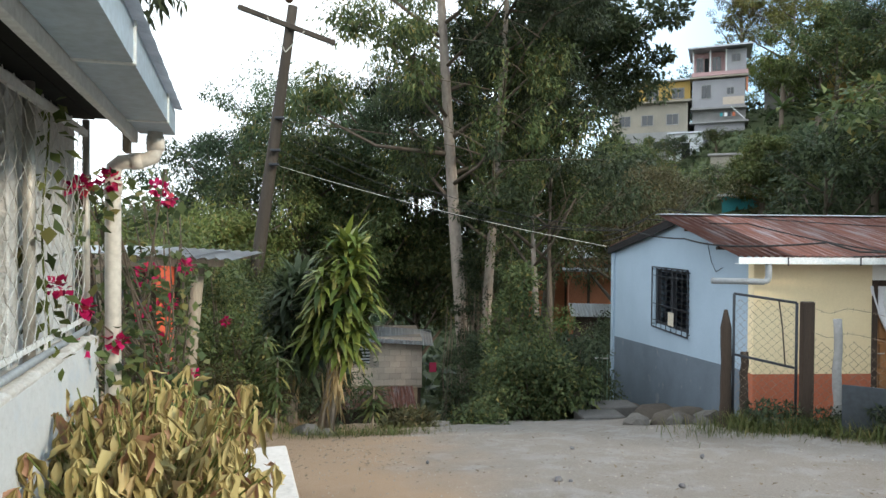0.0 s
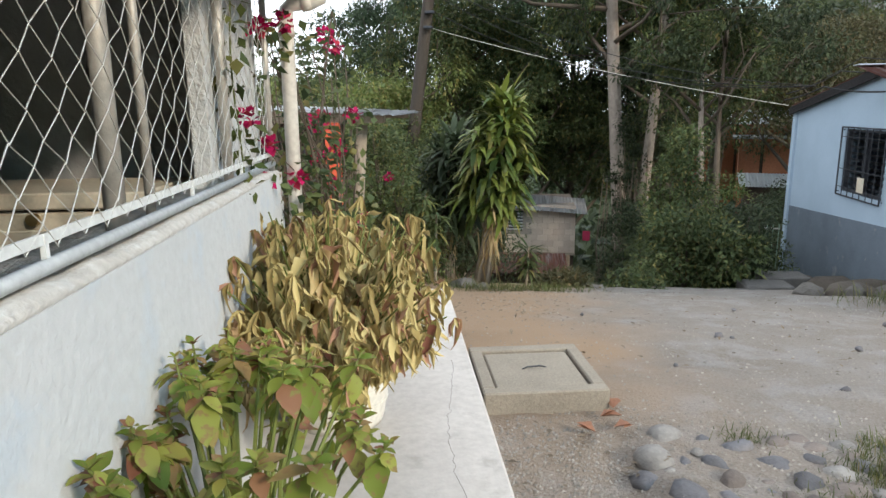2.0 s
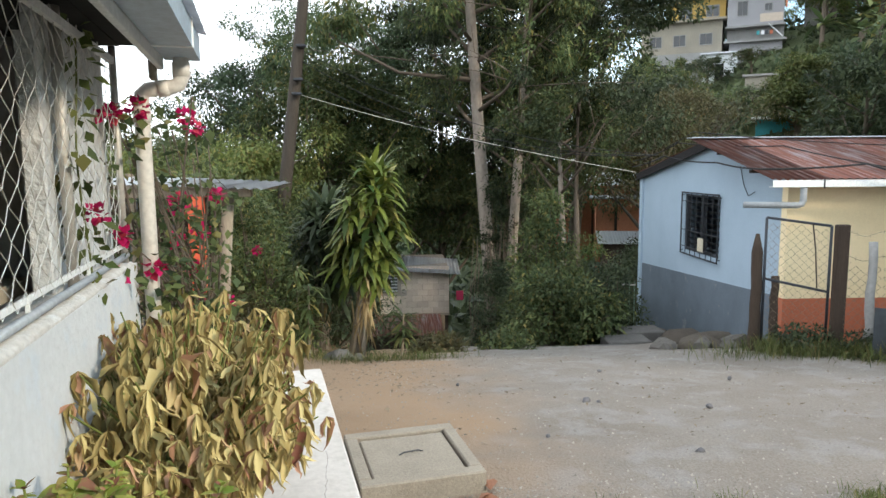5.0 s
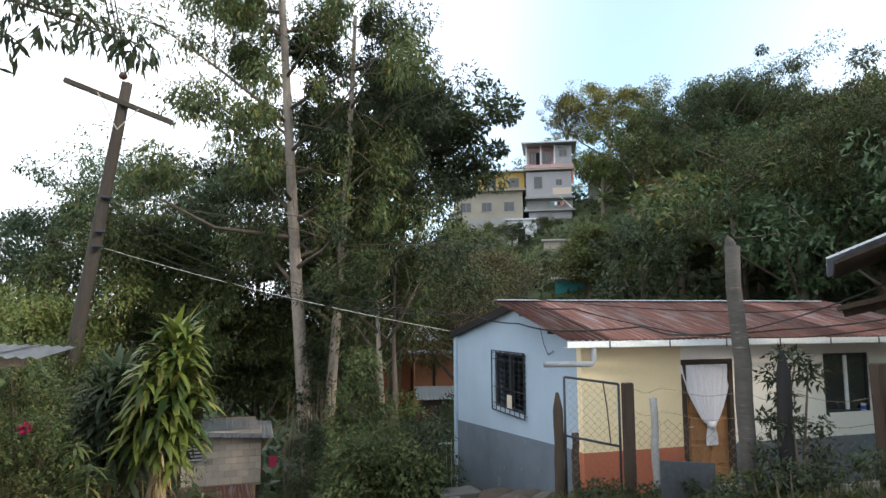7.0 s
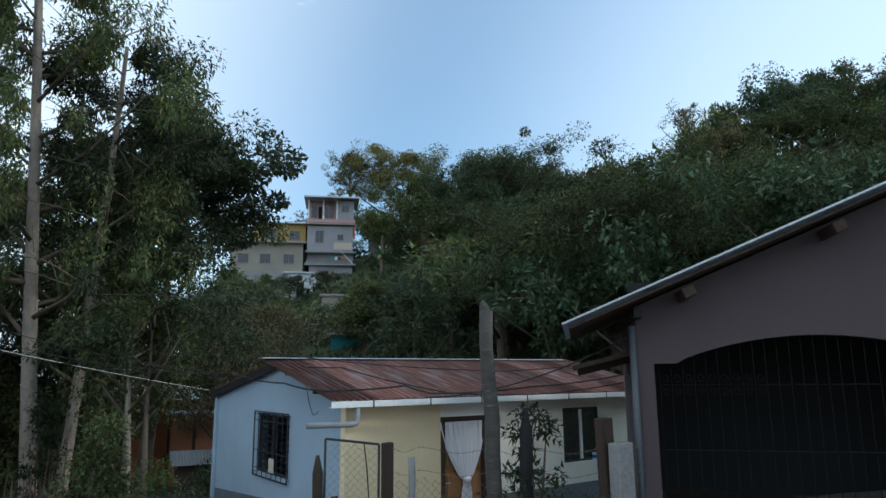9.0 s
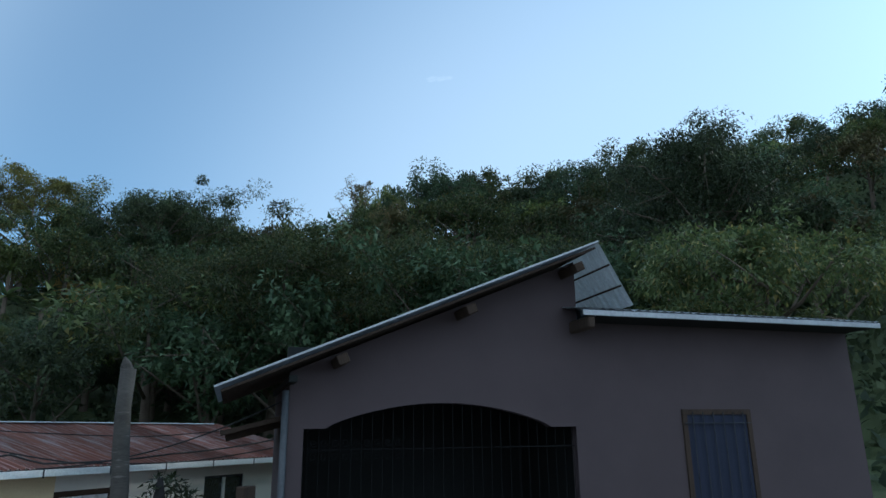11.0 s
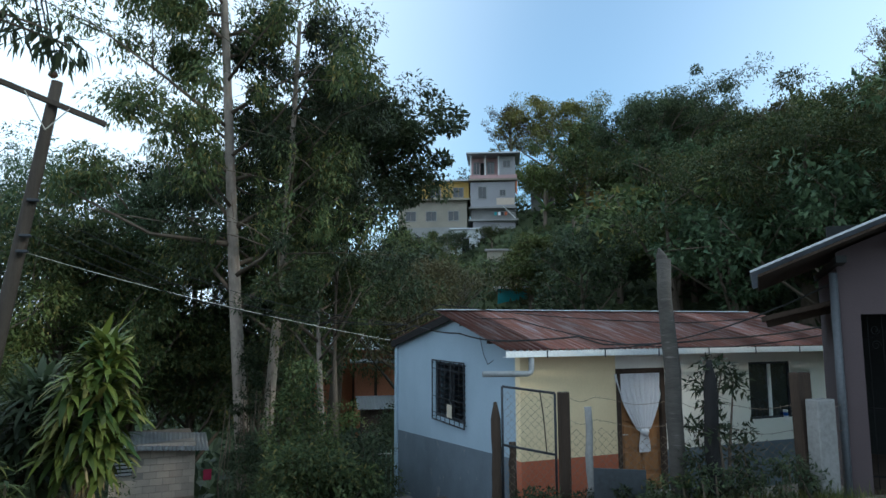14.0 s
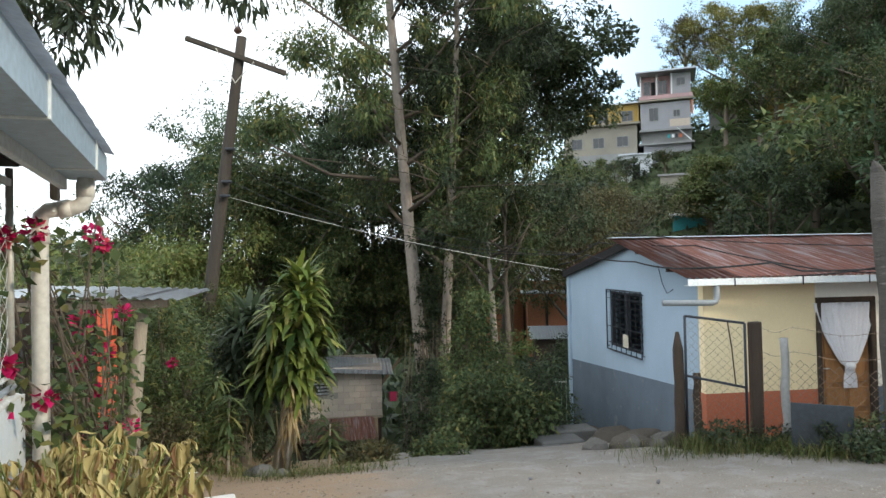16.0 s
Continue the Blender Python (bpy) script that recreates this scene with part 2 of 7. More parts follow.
M = dict(
    dirt=mat("dirt", (0.215, 0.190, 0.167), (0.165, 0.136, 0.110), 0.95, scale=1.1, fine=70, bump=0.9, c=(0.25, 0.238, 0.230), cover=0.5, grit=0.5),
    walk=mat("walk_concrete", (0.52, 0.485, 0.455), (0.44, 0.405, 0.375), 0.9, scale=2.2, fine=22, bump=0.15, c=(0.36, 0.33, 0.30), cover=0.58, grit=0.22),
    slab=mat("slab_concrete", (0.27, 0.235, 0.19), (0.215, 0.185, 0.15), 0.92, scale=4, fine=80, bump=0.3, c=(0.22, 0.20, 0.17), cover=0.64),
    grit=mat("grit", (0.26, 0.235, 0.205), (0.19, 0.17, 0.15), 0.95, scale=8, fine=60, bump=0.0, island=0.35),
    cobble=mat("cobble_stone", (0.095, 0.096, 0.108), (0.155, 0.138, 0.132), 0.75, scale=5, fine=60, bump=0.3, rand=0.3),
    browncobble=mat("brown_cobble_stone", (0.165, 0.135, 0.118), (0.11, 0.092, 0.085), 0.8, scale=6, fine=60, bump=0.35, rand=0.3),
    palecobble=mat("pale_cobble_stone", (0.22, 0.205, 0.19), (0.16, 0.15, 0.145), 0.85, scale=6, fine=60, bump=0.35, rand=0.25),
    rock=mat("rock", (0.105, 0.097, 0.088), (0.065, 0.060, 0.055), 0.9, scale=3, fine=30, bump=0.6, rand=0.2),
    whitewall=mat("white_plaster", (0.59, 0.605, 0.615), (0.53, 0.55, 0.565), 0.85, scale=1.3, fine=28, bump=0.28, c=(0.50, 0.555, 0.61), cover=0.54, grit=0.12),
    rawtop=mat("bare_mortar", (0.56, 0.545, 0.52), (0.44, 0.415, 0.38), 0.95, scale=5, fine=40, bump=0.5, c=(0.60, 0.61, 0.61), cover=0.52),
    blockwhite=mat("rough_white_blockwork", (0.58, 0.59, 0.59), (0.48, 0.49, 0.49), 0.95, scale=4, fine=30, bump=0.8, c=(0.30, 0.29, 0.27), cover=0.62),
    bluewall=mat("pale_blue_plaster", (0.34, 0.43, 0.52), (0.30, 0.385, 0.47), 0.88, scale=0.9, fine=50, bump=0.15, c=(0.38, 0.44, 0.50), cover=0.68, grit=0.10),
    bluegrey=mat("grey_blue_plaster", (0.135, 0.165, 0.20), (0.10, 0.125, 0.15), 0.92, scale=1.4, fine=40, bump=0.4, c=(0.25, 0.26, 0.26), cover=0.62, grit=0.22),
    cream=mat("cream_plaster", (0.80, 0.66, 0.42), (0.74, 0.60, 0.37), 0.88, scale=1.0, fine=50, bump=0.15, c=(0.55, 0.46, 0.30), cover=0.70, grit=0.10),
    redband=mat("brick_red_paint", (0.42, 0.13, 0.07), (0.36, 0.11, 0.06), 0.9, scale=2.0, fine=40, bump=0.4, c=(0.50, 0.40, 0.33), cover=0.68),
    offwhite=mat("off_white_plaster", (0.82, 0.79, 0.72), (0.76, 0.73, 0.66), 0.88, scale=1.0, fine=50, bump=0.15, c=(0.42, 0.40, 0.36), cover=0.68, grit=0.10),
    rust=mat("rusty_zinc", (0.27, 0.112, 0.080), (0.165, 0.072, 0.058), 0.6, 0.2, scale=5.5, fine=20, bump=0.1, c=(0.42, 0.40, 0.42), cover=0.50, stretch=(2.0, 0.07, 1), rand=0.35),
    zinc=mat("zinc_sheet", (0.42, 0.44, 0.47), (0.33, 0.34, 0.36), 0.42, 0.7, scale=1.5, fine=30, bump=0.05, c=(0.26, 0.17, 0.12), cover=0.70, rand=0.15),
    palezinc=mat("weathered_pale_zinc", (0.42, 0.43, 0.44), (0.30, 0.31, 0.33), 0.65, 0.1, scale=1.2, fine=30, bump=0.04, c=(0.25, 0.22, 0.20), cover=0.62),
    newzinc=mat("bright_zinc_sheet", (0.62, 0.66, 0.70), (0.54, 0.58, 0.62), 0.35, 0.75, scale=1.2, fine=30, bump=0.04),
    whitepaint=mat("white_painted_metal", (0.70, 0.72, 0.72), (0.62, 0.64, 0.64), 0.5, 0.0, scale=2.0, fine=40, bump=0.05, c=(0.50, 0.48, 0.43), cover=0.70),
    gutter=mat("blue_white_gutter", (0.40, 0.49, 0.57), (0.34, 0.42, 0.50), 0.4, 0.1, scale=1.4, fine=30, bump=0.04),
    pvc=mat("cream_pvc", (0.66, 0.62, 0.57), (0.58, 0.54, 0.49), 0.42, scale=3.0, fine=30, bump=0.05, c=(0.40, 0.35, 0.27), cover=0.7),
    galv=mat("galvanised_pipe", (0.50, 0.48, 0.44), (0.38, 0.35, 0.31), 0.55, 0.35, scale=5, fine=40, bump=0.1, c=(0.30, 0.22, 0.16), cover=0.66),
    wire=mat("galvanised_wire", (0.62, 0.62, 0.60), (0.50, 0.50, 0.48), 0.5, 0.4, scale=12, fine=60, bump=0.0),
    rustwire=mat("rusty_wire", (0.26, 0.20, 0.15), (0.18, 0.135, 0.10), 0.8, 0.2, scale=12, fine=60, bump=0.0),
    darkmetal=mat("dark_painted_metal", (0.035, 0.04, 0.05), (0.05, 0.05, 0.055), 0.55, 0.3, scale=6, fine=40, bump=0.05),
    darkwood=mat("dark_weathered_wood", (0.060, 0.042, 0.031), (0.032, 0.023, 0.018), 0.95, scale=3, fine=30, bump=0.5, stretch=(3, 3, 0.4)),
    blackiron=mat("black_iron", (0.010, 0.010, 0.011), (0.016, 0.015, 0.015), 0.9, scale=6, fine=40, bump=0.0, spec=0.1),
    charred=mat("charred_wood", (0.014, 0.013, 0.014), (0.024, 0.022, 0.022), 0.9, scale=3, fine=30, bump=0.6, stretch=(3, 3, 0.4)),
    greywall=mat("pale_grey_render", (0.30, 0.295, 0.31), (0.235, 0.23, 0.245), 0.92, scale=0.5, fine=10, bump=0.1, c=(0.24, 0.23, 0.22), cover=0.62),
    creamhouse=mat("stained_cream_render", (0.29, 0.26, 0.21), (0.21, 0.19, 0.16), 0.92, scale=0.5, fine=10, bump=0.1, c=(0.22, 0.20, 0.18), cover=0.62),
    ochre=mat("ochre_paint", (0.42, 0.28, 0.08), (0.34, 0.23, 0.08), 0.9, scale=0.5, fine=10, bump=0.05),
    polewood=mat("pole_wood", (0.062, 0.050, 0.040), (0.034, 0.028, 0.025), 0.9, scale=2, fine=24, bump=0.4, stretch=(4, 4, 0.3)),
    greywood=mat("grey_wood", (0.30, 0.25, 0.19), (0.20, 0.165, 0.13), 0.92, scale=3, fine=26, bump=0.4, stretch=(4, 4, 0.4)),
    redpost=mat("red_painted_post", (0.55, 0.10, 0.045), (0.47, 0.085, 0.04), 0.6, scale=4, fine=40, bump=0.1, c=(0.30, 0.10, 0.06), cover=0.68),
    doorwood=mat("varnished_wood", (0.30, 0.15, 0.06), (0.22, 0.105, 0.045), 0.5, scale=3, fine=30, bump=0.15, stretch=(5, 5, 0.5)),
    cloth=mat("white_curtain", (0.72, 0.72, 0.74), (0.66, 0.66, 0.70), 0.9, scale=3, fine=80, bump=0.1),
    glass=mat("dark_glass", (0.02, 0.024, 0.028), (0.015, 0.018, 0.02), 0.12, scale=2, fine=10, bump=0.0, spec=0.6),
    # near-black for shaded insides and undersides; the shade is in the colour
    dark=mat("painted_shade", (0.016, 0.018, 0.018), (0.012, 0.014, 0.014), 0.9, scale=1.0, fine=20, bump=0.1),
    greenboard=mat("dark_green_board", (0.010, 0.085, 0.066), (0.008, 0.062, 0.050), 0.7, scale=1.5, fine=20, bump=0.05),
    cabinet=mat("beige_cabinet", (0.55, 0.50, 0.40), (0.50, 0.45, 0.36), 0.5, scale=2, fine=40, bump=0.03),
    pot=mat("white_plastic_pot", (0.72, 0.70, 0.64), (0.66, 0.63, 0.56), 0.4, scale=3, fine=40, bump=0.03, c=(0.50, 0.44, 0.34), cover=0.68),
    earth=mat("dark_earth", (0.080, 0.068, 0.056), (0.055, 0.046, 0.038), 0.97, scale=3, fine=24, bump=0.8),
    soil=mat("soil", (0.07, 0.05, 0.035), (0.045, 0.033, 0.025), 0.98, scale=8, fine=60, bump=0.6),
    # mauve taken far darker than plaster: the wall's shade is in the colour
    pinkwall=mat("shaded_mauve_plaster", (0.085, 0.066, 0.070), (0.072, 0.056, 0.060), 0.88, scale=0.8, fine=50, bump=0.15, c=(0.06, 0.048, 0.05), cover=0.68, grit=0.10),
    palebark=mat("pale_bark", (0.31, 0.26, 0.22), (0.17, 0.14, 0.12), 0.95, scale=1.6, fine=12, bump=0.7, c=(0.13, 0.11, 0.09), cover=0.58, stretch=(1, 1, 0.5)),
    bark=mat("bark", (0.14, 0.11, 0.085), (0.085, 0.068, 0.053), 0.95, scale=2.0, fine=14, bump=0.7, stretch=(1, 1, 0.4)),
    palmbark=mat("ringed_palm_trunk", (0.085, 0.078, 0.07), (0.045, 0.041, 0.038), 0.92, scale=2.5, fine=26, bump=0.5, c=(0.19, 0.178, 0.162), cover=0.62, stretch=(0.6, 0.6, 3.0)),
    block=mat("grey_brown_block", (0.48, 0.40, 0.33), (0.41, 0.34, 0.28), 0.95, scale=4, fine=40, bump=0.4, rand=0.12),
    mortar=mat("mortar", (0.28, 0.25, 0.22), (0.23, 0.20, 0.18), 0.95, scale=6, fine=50, bump=0.3),
    concrete=mat("grey_concrete", (0.27, 0.265, 0.26), (0.20, 0.195, 0.19), 0.93, scale=0.8, fine=20, bump=0.3, c=(0.20, 0.19, 0.18), cover=0.62),
    pinkhouse=mat("pink_plaster", (0.44, 0.28, 0.28), (0.37, 0.24, 0.24), 0.9, scale=0.5, fine=10, bump=0.05),
    yellowhouse=mat("yellow_plaster", (0.28, 0.23, 0.14), (0.20, 0.17, 0.125), 0.9, scale=0.5, fine=10, bump=0.05, c=(0.26, 0.23, 0.19), cover=0.66),
    orange=mat("orange_brick_wall", (0.50, 0.20, 0.11), (0.42, 0.165, 0.09), 0.92, scale=1.0, fine=12, bump=0.2),
    teal=mat("teal_paint", (0.05, 0.28, 0.30), (0.04, 0.23, 0.26), 0.8, scale=0.6, fine=10, bump=0.05),
    cable=mat("black_cable", (0.02, 0.02, 0.022), (0.03, 0.03, 0.03), 0.7, scale=10, fine=40, bump=0.0),
    palecable=mat("pale_cable", (0.55, 0.52, 0.46), (0.48, 0.45, 0.40), 0.7, scale=10, fine=40, bump=0.0),
    porcelain=mat("brown_porcelain", (0.10, 0.05, 0.035), (0.07, 0.04, 0.03), 0.3, scale=10, fine=30, bump=0.0),
    palepvc=mat("pale_grey_plastic", (0.25, 0.265, 0.275), (0.20, 0.21, 0.22), 0.5, scale=3, fine=30, bump=0.04),
    greypvc=mat("grey_plastic", (0.10, 0.11, 0.125), (0.075, 0.08, 0.09), 0.5, scale=3, fine=30, bump=0.04),
    litter=mat("dry_leaf_litter", (0.15, 0.115, 0.08), (0.11, 0.085, 0.06), 0.9, scale=8, fine=60, bump=0.1, island=0.4),
    brass=mat("dull_brass", (0.40, 0.30, 0.14), (0.32, 0.24, 0.11), 0.4, 0.8, scale=10, fine=40, bump=0.0),
    darkgrey=mat("dark_concrete", (0.125, 0.12, 0.115), (0.09, 0.088, 0.085), 0.9, scale=4, fine=30, bump=0.3),
    paper=mat("white_paper", (0.75, 0.74, 0.72), (0.7, 0.7, 0.7), 0.8, scale=8, fine=40, bump=0.0),
)
LEAF = dict(
    mid=leafmat("leaf_mid", (0.037, 0.060, 0.025), (0.104, 0.128, 0.048), (0.190, 0.162, 0.055), through_light=0.36, vary=0.38),
    dark=leafmat("leaf_dark", (0.028, 0.043, 0.025), (0.074, 0.093, 0.046), through_light=0.34, vary=0.34),
    bright=leafmat("leaf_bright", (0.074, 0.108, 0.032), (0.162, 0.188, 0.060), (0.230, 0.200, 0.070), vary=0.38),
    olive=leafmat("leaf_olive", (0.070, 0.068, 0.030), (0.130, 0.116, 0.054), (0.200, 0.140, 0.070), vary=0.38),
    blue=leafmat("leaf_bluish", (0.042, 0.076, 0.042), (0.098, 0.142, 0.072), vary=0.34),
    gold=leafmat("leaf_gold", (0.095, 0.105, 0.034), (0.175, 0.165, 0.050), (0.225, 0.165, 0.055), vary=0.30),
    drac=leafmat("dracaena_leaf", (0.028, 0.058, 0.016), (0.15, 0.18, 0.036), (0.26, 0.24, 0.07), rough=0.35, through_light=0.22),
    dead=leafmat("dead_leaf", (0.24, 0.17, 0.08), (0.42, 0.31, 0.16), through_light=0.15),
    wilt=leafmat("wilted_leaf", (0.27, 0.20, 0.075), (0.56, 0.46, 0.21), (0.40, 0.22, 0.14), through_light=0.2),
    coleus=leafmat("coleus_leaf", (0.105, 0.165, 0.026), (0.30, 0.31, 0.07), (0.27, 0.18, 0.08), through_light=0.32, patch=(0.24, 0.15, 0.07)),
    coleusred=leafmat("coleus_red_leaf", (0.15, 0.050, 0.036), (0.25, 0.13, 0.07), through_light=0.2, patch=(0.20, 0.22, 0.06)),
    stem=leafmat("green_stem", (0.11, 0.15, 0.035), (0.18, 0.20, 0.06), through_light=0.1),
    flower=leafmat("bougainvillea_bract", (0.40, 0.008, 0.085), (0.60, 0.016, 0.13), (0.62, 0.07, 0.10), rough=0.6),
    grass=leafmat("grass", (0.048, 0.070, 0.018), (0.104, 0.111, 0.037), (0.207, 0.163, 0.067)),
)

# ---------------------------------------------------------------- building tools
def thing(name, label, category, at=(0, 0, 0), rz=0.0, group="", kind=""):
    ob = new(name)
    ob.empty_display_size = 0.2
    ob.matrix_world = pose(*at, 0, 0, rz)
    return tagged(ob, label, category, group, kind)


def part(name, bm, material, parent=None, label="", smooth=False):
    me = bpy.data.meshes.new(name)
    bmesh.ops.recalc_face_normals(bm, faces=bm.faces)
    bm.to_mesh(me)
    bm.free()
    if smooth:
        me.polygons.foreach_set("use_smooth", [True] * len(me.polygons))
    me.materials.append(material)
    ob = new(name, me)
    ob.parent = parent
    return tagged(ob, label)


def soup(name, V, F, material, parent=None, label="", smooth=False):
    """A mesh straight from arrays: V (n,3), F (m,3) or (m,4)."""
    me = bpy.data.meshes.new(name)
    V, F = np.asarray(V, np.float32), np.asarray(F, np.int32)
    k = F.shape[1]
    me.vertices.add(len(V))
    me.vertices.foreach_set("co", V.ravel())
    me.loops.add(F.size)
    me.loops.foreach_set("vertex_index", F.ravel())
    me.polygons.add(len(F))
    me.polygons.foreach_set("loop_start", np.arange(0, F.size, k, dtype=np.int32))
    if smooth:
        me.polygons.foreach_set("use_smooth", np.ones(len(F), bool))
    me.update(calc_edges=True)
    me.validate()
    me.materials.append(material)
    ob = new(name, me)
    ob.parent = parent
    return tagged(ob, label)


def box(bm, x0, y0, z0, x1, y1, z1, bevel=0.0, m=None):
    made = bmesh.ops.create_cube(bm, size=1.0)["verts"]
    for v in made:
        v.co = Vector(((x0 + x1) / 2 + v.co.x * (x1 - x0), (y0 + y1) / 2 + v.co.y * (y1 - y0), (z0 + z1) / 2 + v.co.z * (z1 - z0)))
        if m is not None:
            v.co = m @ v.co
    if bevel:
        edges = list({e for v in made for e in v.link_edges})
        bmesh.ops.bevel(bm, geom=edges, offset=bevel, segments=1, affect="EDGES")
    return bm


def boxed(*a, **k):
    return box(bmesh.new(), *a, **k)


def tube(bm, points, radii, n=8, caps=True):
    """A round bar along points, with a radius at each."""
    pts = [Vector(p) for p in points]
    if not hasattr(radii, "__len__"):
        radii = [radii] * len(pts)
    radii = [float(q) for q in radii]
    rings, side = [], None
    for i, p in enumerate(pts):
        d = (pts[min(i + 1, len(pts) - 1)] - pts[max(i - 1, 0)]).normalized()
        if side is None:
            side = d.cross(Vector((0, 0, 1)))
            if side.length < 0.05:
                side = d.cross(Vector((0, 1, 0)))
        side = (side - d * side.dot(d)).normalized()
        up = d.cross(side)
        rings.append([bm.verts.new(p + radii[i] * (math.cos(2 * math.pi * k / n) * side + math.sin(2 * math.pi * k / n) * up)) for k in range(n)])
    for a, b in zip(rings, rings[1:]):
        for k in range(n):
            bm.faces.new((a[k], a[(k + 1) % n], b[(k + 1) % n], b[k]))
    if caps:
        bm.faces.new(rings[0])
        bm.faces.new(rings[-1])
    return bm


def tubed(points, radii, n=8):
    return tube(bmesh.new(), points, radii, n)


def corrugated(w, length, pitch=0.11, depth=0.028, slope_pts=2, rng=None):
    """A corrugated sheet w wide (x) and length long (y), ridges along y, flat at z = 0."""
    bm = bmesh.new()
    cols = max(4, int(w / pitch * 4))
    rows = []
    for j in range(slope_pts):
        y = length * j / (slope_pts - 1)
        rows.append([bm.verts.new((w * i / cols, y, depth / 2 * math.sin(2 * math.pi * (w * i / cols) / pitch))) for i in range(cols + 1)])
    for a, b in zip(rows, rows[1:]):
        for i in range(cols):
            bm.faces.new((a[i], a[i + 1], b[i + 1], b[i]))
    bmesh.ops.solidify(bm, geom=list(bm.faces), thickness=0.003)
    return bm


def blades(P, D, N, L, W, fold=0.15):
    """Leaf blades: base points, directions, normals, lengths, widths -> vertices and quads."""
    D = D / (np.linalg.norm(D, axis=1, keepdims=True) + 1e-9)
    S = np.cross(D, N)
    S /= np.linalg.norm(S, axis=1, keepdims=True) + 1e-9
    N = np.cross(S, D)
    L, W = np.asarray(L)[:, None], np.asarray(W)[:, None]
    mid = P + D * L * 0.45
    V = np.stack([P, mid + S * W / 2 + N * W * fold, P + D * L, mid - S * W / 2 + N * W * fold], 1).reshape(-1, 3)
    return V, np.arange(len(V)).reshape(-1, 4)


def long_blades(P, D, L, W, droop, rng, seg=4):
    """Strap leaves that arch over: a strip of quads each."""
    n = len(P)
    D = D / np.linalg.norm(D, axis=1, keepdims=True)
    up = np.tile([0, 0, 1.0], (n, 1))
    S = np.cross(D, up)
    S /= np.linalg.norm(S, axis=1, keepdims=True) + 1e-6
    rows, pos, d = [], P.copy(), D.copy()
    for k in range(seg + 1):
        f = k / seg
        w = W * (0.45 + 1.1 * f if f < 0.5 else 2.0 * (1.02 - f)) * 0.5
        rows.append(np.stack([pos - S * w[:, None], pos + S * w[:, None]], 1))
        d = d - up * (droop / seg)[:, None]
        d /= np.linalg.norm(d, axis=1, keepdims=True)
        pos = pos + d * (L / seg)[:, None]
    V = np.stack(rows, 1).reshape(n, -1, 3)
    k = 2 * (seg + 1)
    base = (np.arange(n) * k)[:, None]
    F = np.concatenate([base + np.array([[2 * s, 2 * s + 1, 2 * s + 3, 2 * s + 2]]) for s in range(seg)], 0)
    return V.reshape(-1, 3), F


def unit(rng, n):
    v = rng.normal(size=(n, 3))
    return v / np.linalg.norm(v, axis=1, keepdims=True)


def slivers(P, D, N, L, W):
    """Small far leaves: one three-cornered blade each."""
    D = D / (np.linalg.norm(D, axis=1, keepdims=True) + 1e-9)
    S = np.cross(D, N)
    S /= np.linalg.norm(S, axis=1, keepdims=True) + 1e-9
    L, W = np.asarray(L)[:, None], np.asarray(W)[:, None]
    V = np.stack([P + S * W / 2 + D * L * 0.3, P + D * L, P - S * W / 2], 1).reshape(-1, 3)
    return V, np.arange(len(V)).reshape(-1, 3)


def clump_leaves(rng, centres, radius, per, length, width, droop=0.4, flat=0.7, far=False):
    """Leaves round clump centres, denser towards each clump's outside, hanging a little."""
    C = np.repeat(np.asarray(centres, float), per, axis=0)
    n = len(C)
    R = np.repeat(np.asarray(radius, float) * np.ones(len(centres)), per)
    u = unit(rng, n)
    P = C + u * (R * rng.uniform(0.25, 1.0, n) ** 0.6)[:, None] * np.array([1, 1, flat])
    D = u * 0.7 + unit(rng, n) * 0.7 - np.array([0, 0, droop])
    N = unit(rng, n) * 0.6 + np.array([0, 0, 1.0])
    s = rng.uniform(0.6, 1.25, n)
    return (slivers if far else blades)(P, D, N, length * s, width * s)


def join(chunks):
    V, F, k = [], [], 0
    for v, f in chunks:
        V.append(v)
        F.append(f + k)
        k += len(v)
    return np.concatenate(V), np.concatenate(F)


